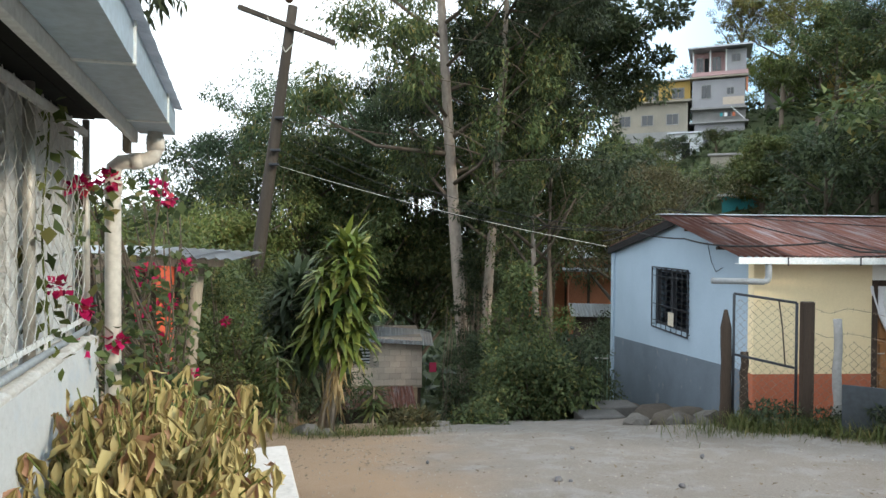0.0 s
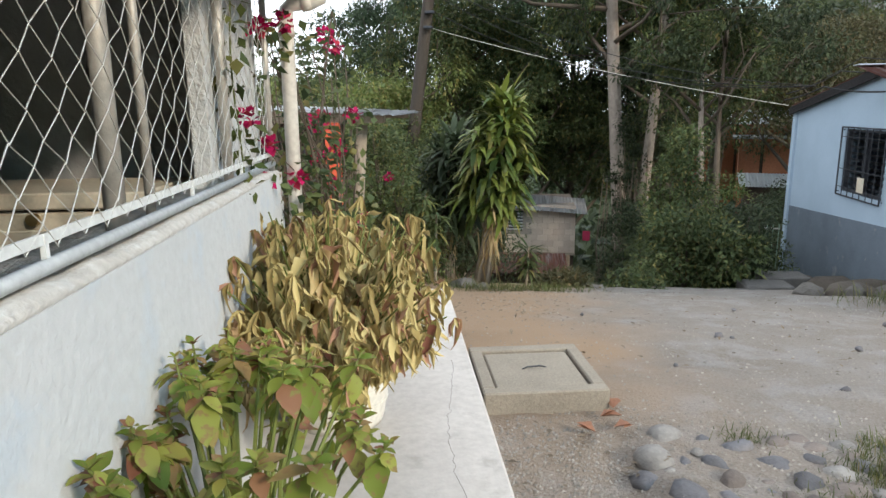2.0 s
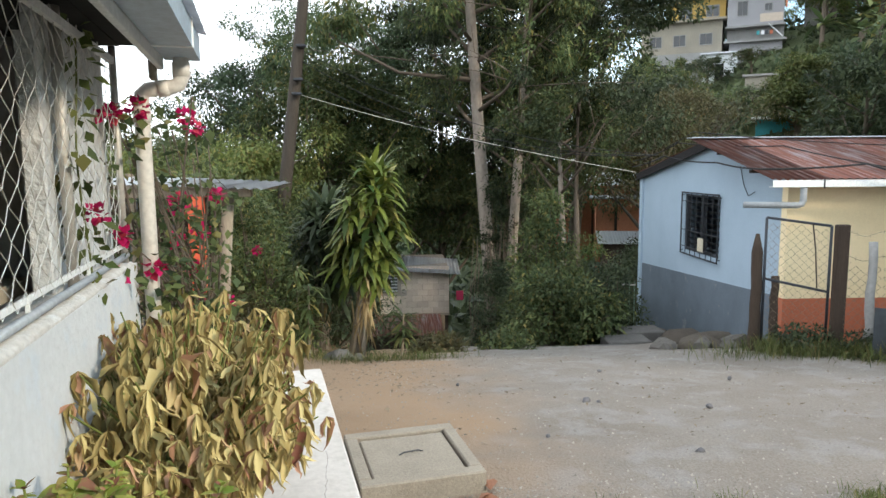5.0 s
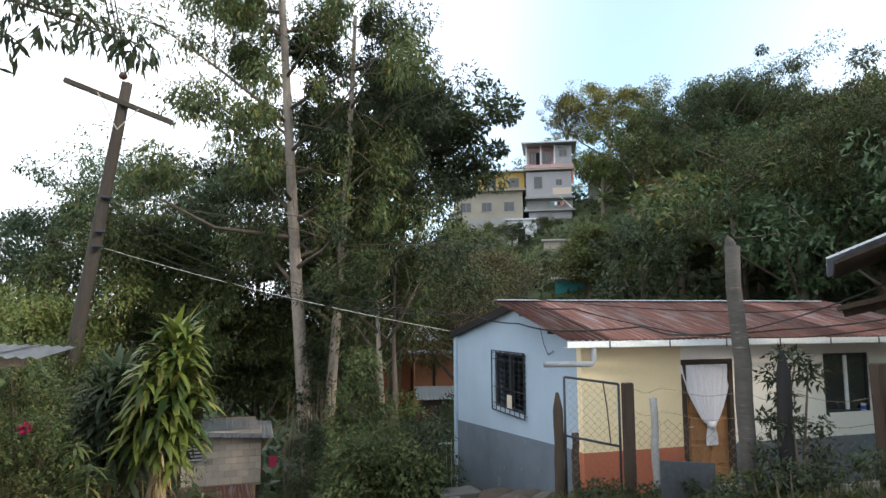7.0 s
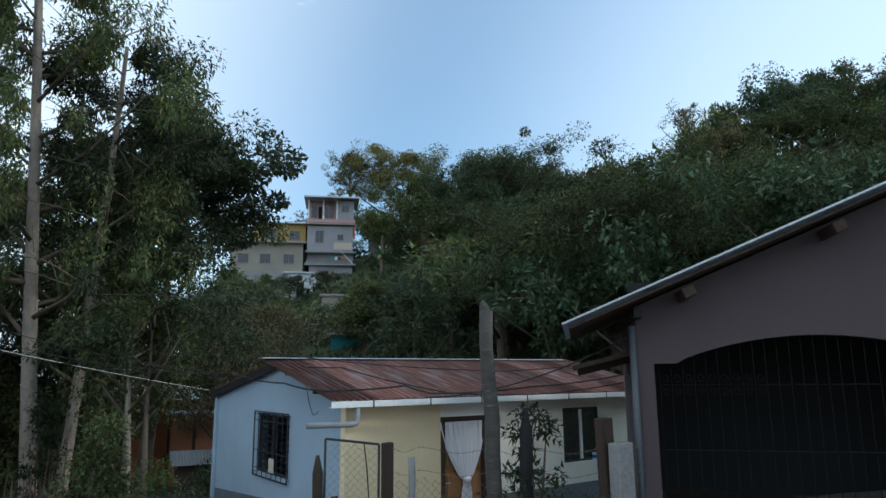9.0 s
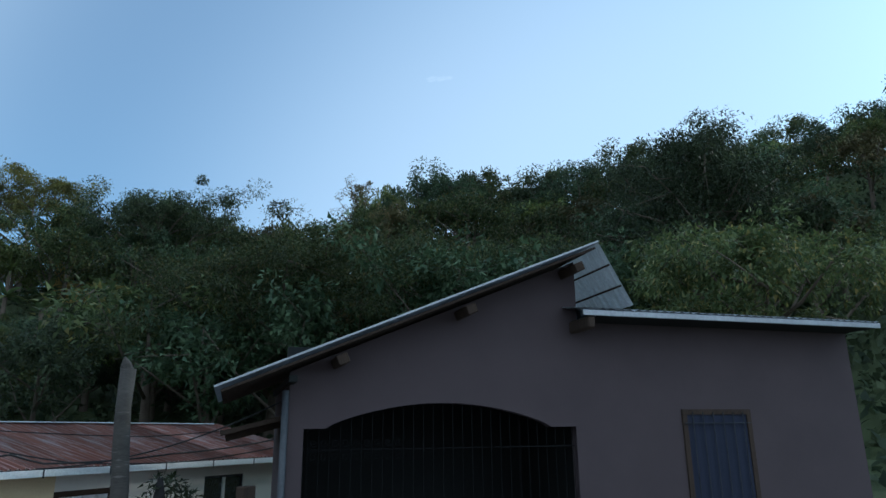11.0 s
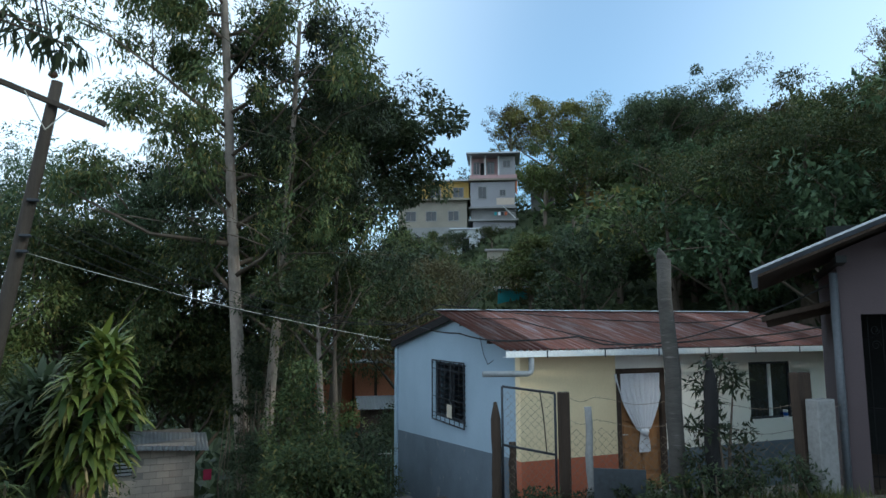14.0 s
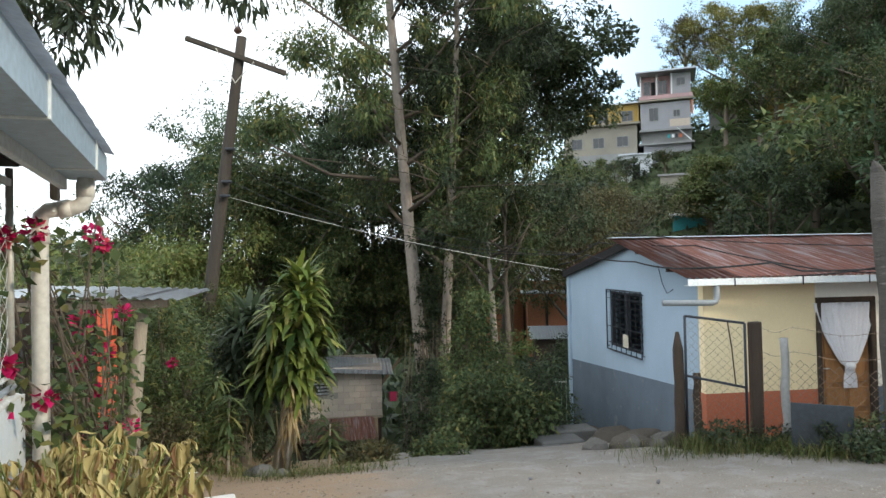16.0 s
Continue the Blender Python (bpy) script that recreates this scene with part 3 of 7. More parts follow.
def tree(label, at, height, spread, trunk_r, seed, leaf, leaf_len=0.2, clumps=60, per=120, clump_r=0.7, crown_from=0.45, bark="bark", lean=(0.0, 0.0), limbs=9, group="", droop=0.4, slim=0.38, category="tree", name="tree", wob=0.03, roundness=1.0, taper=1.1, lift=0.45, dense=1.55):
    """A tapered trunk with limbs and twigs, and a crown of separate leaves in uneven clumps."""
    rng = np.random.default_rng(seed)
    t = thing(name, label, category, at, group=group)
    top = height * 0.93
    path = [Vector((lean[0] * f + wob * height * math.sin(3.1 * f + seed) * f, lean[1] * f + wob * height * math.cos(2.3 * f + seed) * f, top * f)) for f in np.linspace(0, 1, 9)]
    bm = bmesh.new()
    tube(bm, [path[0] - Vector((0, 0, 0.6))] + path, [trunk_r * 1.5] + [trunk_r * (1.25 - taper * f) for f in np.linspace(0, 1, 9) ** 0.8], 9)
    part("trunk", bm, M[bark], t, smooth=True)
    bm = bmesh.new()
    centres = []
    for i in range(limbs):
        f = crown_from * 0.85 + (1 - crown_from * 0.85) * (i + rng.uniform(0, 0.9)) / limbs
        k = min(int(f * 8), 7)
        start = path[k].lerp(path[k + 1], f * 8 - k)
        az = i * 2.4 + rng.uniform(-0.5, 0.5)
        g = (f - crown_from * 0.85) / (1.001 - crown_from * 0.85)
        reach = spread * (0.55 + 0.55 * math.sin(math.pi * min(1, 0.2 + 0.8 * g)) ** roundness) * rng.uniform(0.7, 1.1) * (1.15 - 0.6 * g)
        rise = height * (1 - f) * lift + reach * rng.uniform(0.05, 0.45)
        end = start + Vector((math.cos(az) * reach, math.sin(az) * reach, rise))
        mid = start.lerp(end, 0.5) + Vector((0, 0, 0.12 * reach * rng.uniform(-1, 1)))
        r0 = trunk_r * (0.55 - 0.3 * f)
        tube(bm, [start, mid, end], [r0, r0 * 0.6, r0 * 0.2], 4)
        for j in range(4):
            q = start.lerp(end, 0.4 + 0.2 * j + rng.uniform(-0.08, 0.08))
            e = q + Vector(rng.normal(size=3) * (0.33 * reach, 0.33 * reach, 0.22 * reach)) + Vector((0, 0, 0.1 * reach))
            tube(bm, [q, q.lerp(e, 0.5) + Vector((0, 0, 0.05)), e], [r0 * 0.35, r0 * 0.22, r0 * 0.08], 3)
            centres += [e, q.lerp(e, 0.55)]
        centres.append(end)
    centres = np.array([tuple(c) for c in centres])
    extra = centres[rng.integers(0, len(centres), max(0, clumps - len(centres)))] + rng.normal(size=(max(0, clumps - len(centres)), 3)) * clump_r * 0.9
    centres = np.concatenate([centres, extra])
    if clumps < len(centres):
        centres = centres[rng.permutation(len(centres))[:max(clumps, 8)]]
    part("limbwork", bm, M["bark"], t, smooth=True)
    V, F = clump_leaves(rng, centres, clump_r * rng.uniform(0.45, 1.3, len(centres)), int(per * dense), leaf_len * 0.80, leaf_len * 0.80 * slim * 1.15, droop, far=True)
    soup("crown", V, F, LEAF[leaf], t)
    return t


def shrub(label, at, size, seed, leaf, leaf_len=0.12, clumps=40, per=100, clump_r=0.35, name="shrub", category="shrub", group="", droop=0.3, slim=0.42, rz=0.0):
    """A bush: many thin stems from the root and leaves in uneven clumps in a box of the given size."""
    rng = np.random.default_rng(seed)
    t = thing(name, label, category, at, rz, group=group)
    c = rng.uniform(-1, 1, (clumps, 3))
    c[:, 2] = rng.uniform(0.04, 1.0, clumps)
    shrink = np.sqrt(np.clip(1.08 - c[:, 2] ** 2.2, 0.1, 1))
    c[:, 0] *= shrink
    c[:, 1] *= shrink
    c *= np.array(size) * np.array([0.5, 0.5, 1.0])
    c[:, 2] *= 0.8 + 0.35 * np.sin(c[:, 0] * 2.1 + seed) * np.cos(c[:, 1] * 1.7)
    bm = bmesh.new()
    for p in c[::2]:
        root = Vector((p[0] * 0.25, p[1] * 0.25, -0.15))
        tube(bm, [root, root.lerp(Vector(p), 0.5) + Vector(rng.normal(size=3) * 0.08), Vector(p)], [0.03, 0.018, 0.006], 4)
    part("branchwork", bm, M["bark"], t)
    V, F = clump_leaves(rng, c, clump_r * rng.uniform(0.5, 1.4, clumps), int(per * 1.7), leaf_len * 0.76, leaf_len * 0.76 * slim * 1.1, droop, far=True)
    soup("foliage", V, F, LEAF[leaf], t)
    return t


# ---------------------------------------------------------------- ground
gm = M["dirt"]
gn, gl = gm.node_tree.nodes, gm.node_tree.links
gp = gn["Principled BSDF"]
old = gp.inputs["Base Color"].links[0].from_socket
gt_, gv, gr_, gmx, gns = gn.new("ShaderNodeTexCoord"), gn.new("ShaderNodeVectorMath"), gn.new("ShaderNodeMapRange"), gn.new("ShaderNodeMix"), gn.new("ShaderNodeTexNoise")
gv.operation = "LENGTH"
gmx.data_type = "RGBA"
gns.inputs["Scale"].default_value = 0.35
gad = gn.new("ShaderNodeMath")
gad.operation = "MULTIPLY_ADD"
gad.inputs[1].default_value = 9.0
gr_.inputs["From Min"].default_value, gr_.inputs["From Max"].default_value = 16.0, 19.0
gmx.inputs["B"].default_value = (0.05, 0.065, 0.025, 1)
gl.new(gt_.outputs["Object"], gv.inputs[0])
gl.new(gt_.outputs["Object"], gns.inputs["Vector"])
gl.new(gns.outputs["Fac"], gad.inputs[0])
gl.new(gv.outputs["Value"], gad.inputs[2])
gl.new(gad.outputs["Value"], gr_.inputs["Value"])
gl.new(gr_.outputs["Result"], gmx.inputs["Factor"])
gsp, gpx, gpm, gpa = gn.new("ShaderNodeSeparateXYZ"), gn.new("ShaderNodeMapRange"), gn.new("ShaderNodeMix"), gn.new("ShaderNodeMath")
gpn = gn.new("ShaderNodeTexNoise")          # brown earth path beside the walkway
gpn.inputs["Scale"].default_value, gpn.inputs["Detail"].default_value = 1.1, 6.0
gpa.operation = "MULTIPLY_ADD"
gpa.inputs[1].default_value = 2.4
gpx.inputs["From Min"].default_value, gpx.inputs["From Max"].default_value = 2.0, 0.8
gpx.inputs["To Max"].default_value = 0.85
gpm.data_type = "RGBA"
gpm.inputs["B"].default_value = (0.27, 0.18, 0.11, 1)
gl.new(gt_.outputs["Object"], gsp.inputs["Vector"])
gl.new(gt_.outputs["Object"], gpn.inputs["Vector"])
gl.new(gpn.outputs["Fac"], gpa.inputs[0])
gl.new(gsp.outputs["X"], gpa.inputs[2])
gl.new(gpa.outputs["Value"], gpx.inputs["Value"])
gpy, gpz = gn.new("ShaderNodeMapRange"), gn.new("ShaderNodeMath")
gpy.inputs["From Min"].default_value, gpy.inputs["From Max"].default_value = 3.0, 4.4
gpy.inputs["To Min"].default_value = 0.25
gpz.operation = "MULTIPLY"
gl.new(gsp.outputs["Y"], gpy.inputs["Value"])
gl.new(gpx.outputs["Result"], gpz.inputs[0])
gl.new(gpy.outputs["Result"], gpz.inputs[1])
gl.new(gpz.outputs["Value"], gpm.inputs["Factor"])
gl.new(old, gpm.inputs["A"])
gl.new(gpm.outputs["Result"], gmx.inputs["A"])
gl.new(gmx.outputs["Result"], gp.inputs["Base Color"])

def smooth(a, b, v):
    v = np.clip((v - a) / (b - a), 0, 1)
    return v * v * (3 - 2 * v)


def ground(x, y):
    """Height of the ground: the lane falls gently to a crest, then to a valley; a hill rises beyond and to the east."""
    x, y = np.asarray(x, float), np.asarray(y, float)
    near = -0.13 - 0.125 * np.clip(y - 4.0, 0, 4.0)
    fall = 0.26 * smooth(-2.6, -0.8, x) * (1 - 0.62 * smooth(4.6, 6.5, x)) + 0.09
    near = near - fall * (0.72 * np.clip(y - 8.0, 0, 4.5) + 1.12 * np.clip(y - 12.5, 0, 9.5)) - 0.05 * np.clip(y - 22, 0, 12)
    near = near + 0.10 * smooth(-1.6, -2.6, x) * smooth(5.0, 7.0, y)
    near = near + 0.12 * smooth(5.2, 7.5, x) * smooth(8.0, 5.0, y)
    near = near - 0.30 * smooth(4.3, 5.3, x) * smooth(7.4, 8.8, y)
    gully = smooth(3.5, 2.9, y) * smooth(-0.75, -0.5, x) * smooth(0.10, -0.12, x)
    near = near - 0.055 * gully + 0.05 * smooth(-0.05, 0.14, x) * smooth(3.65, 3.25, y) * smooth(4.2, 3.0, x)
    near = near + 0.03 * smooth(0.45, 0.1, np.hypot((x + 0.28) * 0.6, y - 3.52))
    near = near - 0.06 * smooth(5.6, 8.0, y) * smooth(13.0, 9.0, y)
    r = np.hypot(x, y)
    az = np.degrees(np.arctan2(x, y))
    face = smooth(8, 32, az) * smooth(178, 140, az)
    hill = face * (0.36 * np.clip(r - 28, 0, 60) + 0.34 * np.clip(r - 60, 0, 60) * smooth(53, 70, az) - 0.26 * np.clip(r - 125, 0, 300))
    hill = hill + 0.05 * np.clip(r - 45, 0, 120) * smooth(20, -20, az) * smooth(-120, -60, az)
    return near + np.maximum(hill, -25)


def gz(x, y):
    return float(ground(x, y))


def lumps(a, b):
    """Small unevenness of the trodden earth."""
    return noise.noise((a * 1.3, b * 1.3, 0.0)) * 0.030 + noise.noise((a * 5, b * 5, 3.0)) * 0.014 + noise.noise((a * 15, b * 15, 7.0)) * 0.006


u = np.linspace(-1, 1, 291)
ax = np.sinh(u * 6.8) / np.sinh(6.8) * 420.0
gx, gy = np.meshgrid(ax + 0.6, ax + 3.6, indexing="ij")
gzz = ground(gx, gy)
rough = np.array([[lumps(a, b) for b in ax + 3.6] for a in ax + 0.6])
gzz = gzz + rough * (np.hypot(gx, gy) < 60)
V = np.stack([gx, gy, gzz], -1).reshape(-1, 3)
k = len(ax)
ii = (np.arange(k - 1)[:, None] * k + np.arange(k - 1)).ravel()
tagged(soup("ground", V, np.stack([ii, ii + k, ii + k + 1, ii + 1], 1), M["dirt"], smooth=True), "pale trodden dirt lane sloping down between houses", "ground", kind="structure")

# ---------------------------------------------------------------- the near house on the lane's edge
HX, HY, HA = -1.66, 3.41, 10.5
home = lambda x, y, z: pose(HX, HY, 0, 0, 0, HA) @ Vector((x, y, z))


def at_home(name, label, category, group="", kind=""):
    return thing(name, label, category, (HX, HY, 0), HA, group, kind)


w = at_home("wall_west", "low white plastered wall with a bare mortar top", "wall", kind="structure")
part("wall_face", boxed(-0.22, -7.0, -0.3, 0.0, 0.48, 1.088, 0.003), M["whitewall"], w)
bm = bmesh.new()
rng = np.random.default_rng(17)
rows = []
for i in range(150):          # hand-laid mortar bed, uneven along its edge
    y = -6.98 + i * 7.40 / 149
    e, h = rng.normal() * 0.003, 1.116 - 0.006 * (y + 2.0) / 2.4 + rng.normal() * 0.003
    rows.append([bm.verts.new(p) for p in ((-0.215, y, 1.088), (-0.21, y, h), (-0.05, y, h + rng.normal() * 0.002), (-0.012 + e, y, h - 0.003), (0.003 + e * 0.4, y, h - 0.016), (0.001, y, 1.088))])
for a, b in zip(rows, rows[1:]):
    for k in range(5):
        bm.faces.new((a[k], a[k + 1], b[k + 1], b[k]))
part("wall_top", bm, M["rawtop"], w, "rough bare mortar top", smooth=True)
part("upper_wall", boxed(-0.17, -0.50, 1.09, -0.10, 0.42, 2.12, 0.006), M["blockwhite"], w, "rough white blockwork")
part("wall_corner", boxed(-0.30, 0.42, 1.09, -0.10, 0.48, 2.1, 0.01), M["blockwhite"], w)
part("end_wall", boxed(-4.5, 0.33, -0.3, -0.30, 0.48, 2.12), M["whitewall"], w)
part("back_wall", boxed(-3.4, -7.0, -0.3, -3.2, 0.33, 2.12), M["greenboard"], w, "dark green inner wall")
# inner wall, floor, plate and ceiling near-black: the room's shade is painted in
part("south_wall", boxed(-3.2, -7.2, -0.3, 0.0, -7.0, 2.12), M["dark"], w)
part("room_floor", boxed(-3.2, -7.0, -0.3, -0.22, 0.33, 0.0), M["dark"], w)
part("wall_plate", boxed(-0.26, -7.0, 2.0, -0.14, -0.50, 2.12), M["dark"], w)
tagged(part("ceiling_west", boxed(-3.4, -7.2, 2.125, -0.02, 0.5, 2.15), M["dark"]), "ceiling of the near house, shade in its colour", "ceiling", kind="structure").matrix_world = pose(HX, HY, 0, 0, 0, HA)

r = at_home("roof_eave", "pale blue-grey sheet roof eave with a square gutter", "roof", kind="structure")
# shade below the eave painted as a near-black soffit
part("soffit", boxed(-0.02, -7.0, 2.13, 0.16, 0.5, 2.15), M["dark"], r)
part("inner_fascia", boxed(0.135, -7.0, 2.03, 0.165, 0.56, 2.19, 0.004), M["whitepaint"], r)
g = boxed(0.17, -7.0, 2.08, 0.335, 0.58, 2.085)
box(g, 0.325, -7.0, 2.085, 0.335, 0.58, 2.20)
box(g, 0.17, -7.0, 2.085, 0.178, 0.58, 2.19)
box(g, 0.17, 0.572, 2.085, 0.335, 0.58, 2.19)
part("gutter", g, M["gutter"], r, "square pale blue gutter")
for yy in (-5.2, -3.6, -2.0, -0.9, 0.15):
    part("gutter_bracket", boxed(0.166, yy, 2.074, 0.342, yy + 0.02, 2.206, 0.002), M["whitepaint"], r)
bm = corrugated(7.7, 1.9, 0.2, 0.004)
s = part("roof_sheet", bm, M["zinc"], r)
s.matrix_local = pose(0.37, -7.1, 2.21, 0, 12, 0) @ pose(0, 0, 0, 0, 0, 90)
part("board_end", boxed(0.10, 0.50, 1.98, 0.13, 0.60, 2.18, 0.003), M["greywood"], r)

d = at_home("downpipe", "cream plastic downpipe with an elbow under the gutter", "downpipe")
P = [home(0.25, 0.50, 2.09), home(0.25, 0.50, 1.99), home(0.235, 0.50, 1.955), home(0.20, 0.50, 1.94), home(0.09, 0.50, 1.925), home(0.065, 0.50, 1.90), home(0.06, 0.50, 1.85), home(0.06, 0.50, 0.02)]
inv = pose(HX, HY, 0, 0, 0, HA).inverted()
part("pipe", tubed([inv @ p for p in P], 0.037, 14), M["pvc"], d, smooth=True)
for p, q in (((0.25, 0.5, 2.06), (0.25, 0.5, 1.99)), ((0.14, 0.5, 1.93), (0.19, 0.5, 1.938)), ((0.06, 0.5, 1.83), (0.06, 0.5, 1.77))):
    part("socket", tubed([p, q], 0.042, 14), M["pvc"], d, smooth=True)

f = at_home("mesh_screen", "white chain-link screen in a galvanised pipe frame on the wall", "screen")
f.matrix_world = f.matrix_world @ Matrix.Translation((0.03, 0, 0))
part("bottom_rail", tubed([(-0.055, -7, 1.148), (-0.055, 0.38, 1.140)], 0.014, 10), M["whitepaint"], f, smooth=True)
part("flat_bar", boxed(-0.062, -7, 1.180, -0.056, 0.38, 1.200), M["whitepaint"], f)
part("top_bar", boxed(-0.07, -7, 2.02, -0.05, 0.38, 2.05), M["whitepaint"], f)
for yy in (-6.0, -4.4, -2.9, -1.9, -1.02, -0.34):
    part("clip", boxed(-0.064, yy, 1.14, -0.054, yy + 0.012, 1.20), M["whitepaint"], f)
for yy, rr, xx in ((-1.36, 0.027, -0.15), (-1.17, 0.014, -0.13), (-0.42, 0.02, -0.09), (-3.3, 0.03, -0.14), (-5.0, 0.03, -0.14), (0.36, 0.016, -0.06)):
    part("upright", tubed([(xx, yy, 1.09), (xx, yy, 2.1)], rr, 12), M["galv"], f, "galvanised upright pipe", smooth=True)
bm = bmesh.new()
rng = np.random.default_rng(5)
amp = 0.054
for i in range(int(6.95 / amp)):
    y0 = -6.6 + i * amp
    pts = []
    for j in range(20):
        z = 1.17 + j * 0.047
        pts.append((-0.056 + (0.003 if j % 2 else -0.003), y0 + (amp if (i + j) % 2 else 0.0) + rng.normal() * 0.0015 + 0.003 * math.sin(z * 6 + y0 * 2.2), z + rng.normal() * 0.002))
    tube(bm, pts, 0.0016, 4, caps=False)
part("wire_mesh", bm, M["wire"], f)

c = at_home("filing_cabinet", "beige metal cabinet behind the mesh screen", "cabinet")
part("body", boxed(-1.7, -0.62, 0.0, -0.32, -0.12, 1.055, 0.008), M["cabinet"], c)
part("lid", boxed(-1.72, -0.64, 1.065, -0.30, -0.10, 1.125, 0.006), M["cabinet"], c)
for xx in (-1.35, -0.70):
    part("latch", tubed([(xx, -0.62, 1.03), (xx, -0.645, 1.03)], 0.022, 12), M["brass"], c, "round brass latch")
for xx in (-1.15, -0.5):
    part("drawer_front", boxed(xx - 0.5 if xx < -1 else xx - 0.6, -0.632, 0.56, xx + 0.04 if xx < -1 else xx + 0.16, -0.62, 0.99, 0.004), M["cabinet"], c)

# walkway and inspection slab
wk = at_home("pavement", "white concrete walkway along the house wall", "pavement", kind="structure")
part("walkway", boxed(0.0, -7.0, -0.5, 1.0, 2.05, 0.0, 0.012), M["walk"], wk)
rng = np.random.default_rng(9)
for x0_, y0_, y1_ in ((0.84, -1.1, 0.5), (0.72, 0.9, 1.9)):
    pts = [(x0_ + 0.05 * math.sin(y * 3.1) + rng.normal() * 0.005, y, 0.0002) for y in np.linspace(y0_, y1_, 40)]
    part("crack", tubed(pts, 0.0009, 4), M["earth"], wk)
sl = at_home("inspection_chamber", "square concrete inspection chamber with a sunken cover", "manhole")
bm = boxed(1.01, 0.02, -0.4, 1.66, 0.10, 0.0, 0.008)
box(bm, 1.01, 0.62, -0.4, 1.66, 0.70, 0.0, 0.008)
box(bm, 1.01, 0.10, -0.4, 1.08, 0.62, 0.0, 0.008)
box(bm, 1.59, 0.10, -0.4, 1.66, 0.62, 0.0, 0.008)
part("rim", bm, M["slab"], sl)
part("cover", boxed(1.09, 0.11, -0.3, 1.58, 0.61, -0.015, 0.008), M["slab"], sl)
part("lifting_loop", tubed([(1.27, 0.36, -0.016), (1.30, 0.365, -0.004), (1.38, 0.375, -0.004), (1.41, 0.38, -0.016)], 0.004, 6), M["darkmetal"], sl)

# ---------------------------------------------------------------- the blue house with the rusty roof
X0, X1, Y0, Y1, RY, YB = 4.935, 11.65, 9.15, 15.27, 11.55, 15.38
ZF, ZR, ZB = 1.32, 1.99, 1.38
FLOOR = -0.92
TURN_H = -3.5          # the house is turned a little about its front corner
turned = pose(X0, Y0, 0, 0, 0, TURN_H) @ pose(-X0, -Y0, 0)
HO = turned.translation


hs = thing("blue_house", "pale blue and cream plastered house under a rusty sheet roof", "house", tuple(HO), TURN_H)


def wall_grid(bm, axis, fixed, thick, u0, u1, z0, z1, holes):
    """A wall with rectangular openings, built of butted blocks. axis 'x': the wall runs along x at y = fixed."""
    us = sorted({u0, u1, *[h[0] for h in holes], *[h[1] for h in holes]})
    for a, b in zip(us, us[1:]):
        cuts = sorted((h[2], h[3]) for h in holes if h[0] <= a and h[1] >= b)
        z = z0
        for lo, hi in cuts + [(z1, z1)]:
            if lo > z:
                if axis == "x":
                    box(bm, a, fixed, z, b, fixed + thick, lo)
                else:
                    box(bm, fixed, a, z, fixed + thick, b, lo)
            z = max(z, hi)
    bmesh.ops.remove_doubles(bm, verts=bm.verts, dist=0.0005)
    return bm


DX0, DX1, DZ = 6.705, 7.555, 0.97
WX0, WX1, WZ0, WZ1 = 9.445, 10.43, 0.08, 1.065
BAND = -0.30
part("front_wall", wall_grid(bmesh.new(), "x", Y0, 0.15, X0, DX0 - 0.05, BAND, 1.30, []), M["cream"], hs, "cream plaster wall")
part("front_wall", wall_grid(bmesh.new(), "x", Y0, 0.15, DX0 - 0.05, X1, BAND, 1.30, [(DX0 - 0.05, DX1 + 0.05, BAND, DZ + 0.05), (WX0, WX1, WZ0, WZ1)]), M["offwhite"], hs, "off-white plaster wall")
part("front_band", boxed(X0, Y0 - 0.004, -1.8, DX0 - 0.05, Y0 + 0.15, BAND), M["redband"], hs, "brick-red painted band")
part("front_band", boxed(DX1 + 0.05, Y0 - 0.004, -1.8, X1, Y0 + 0.15, BAND), M["bluegrey"], hs, "grey painted band")
part("door_step", boxed(DX0 - 0.2, Y0 - 0.35, -1.8, DX1 + 0.2, Y0 + 0.15, FLOOR, 0.01), M["concrete"], hs)
GY0, GY1, GZ0, GZ1 = 11.22, 12.73, -0.04, 1.02
bm = wall_grid(bmesh.new(), "y", X0, 0.15, Y0 + 0.15, Y1, -0.30, 1.28, [(GY0, GY1, GZ0, GZ1)])
part("gable_wall", bm, M["bluewall"], hs, "pale blue plaster gable wall")
bm = bmesh.new()
ring = [(Y0 + 0.0, 1.28), (Y1, 1.28), (Y1, ZB - 0.03), (RY, ZR - 0.07), (Y0, ZF + 0.02)]
va = [bm.verts.new((X0, y, z)) for y, z in ring]
vb = [bm.verts.new((X0 + 0.15, y, z)) for y, z in ring]
bm.faces.new(va)
bm.faces.new(vb)
for i in range(5):
    bm.faces.new((va[i], va[(i + 1) % 5], vb[(i + 1) % 5], vb[i]))
part("gable_top", bm, M["bluewall"], hs)
bm = bmesh.new()
ring = [(Y0 + 0.15, -2.6), (Y1, -2.6), (Y1, -0.655), (Y0 + 0.15, -0.292)]
va = [bm.verts.new((X0 - 0.006, y, z)) for y, z in ring]
vb = [bm.verts.new((X0 + 0.145, y, z)) for y, z in ring]
bm.faces.new(va)
bm.faces.new(vb)
for i in range(4):
    bm.faces.new((va[i], va[(i + 1) % 4], vb[(i + 1) % 4], vb[i]))
part("gable_band", bm, M["bluegrey"], hs, "grey-blue painted lower wall")
part("gable_lower", boxed(X0, Y0 + 0.15, -0.70, X0 + 0.14, Y1, -0.30), M["bluewall"], hs)
part("back_wall", boxed(X0 + 0.15, Y1 - 0.15, -2.6, X1, Y1, 1.33), M["bluewall"], hs)
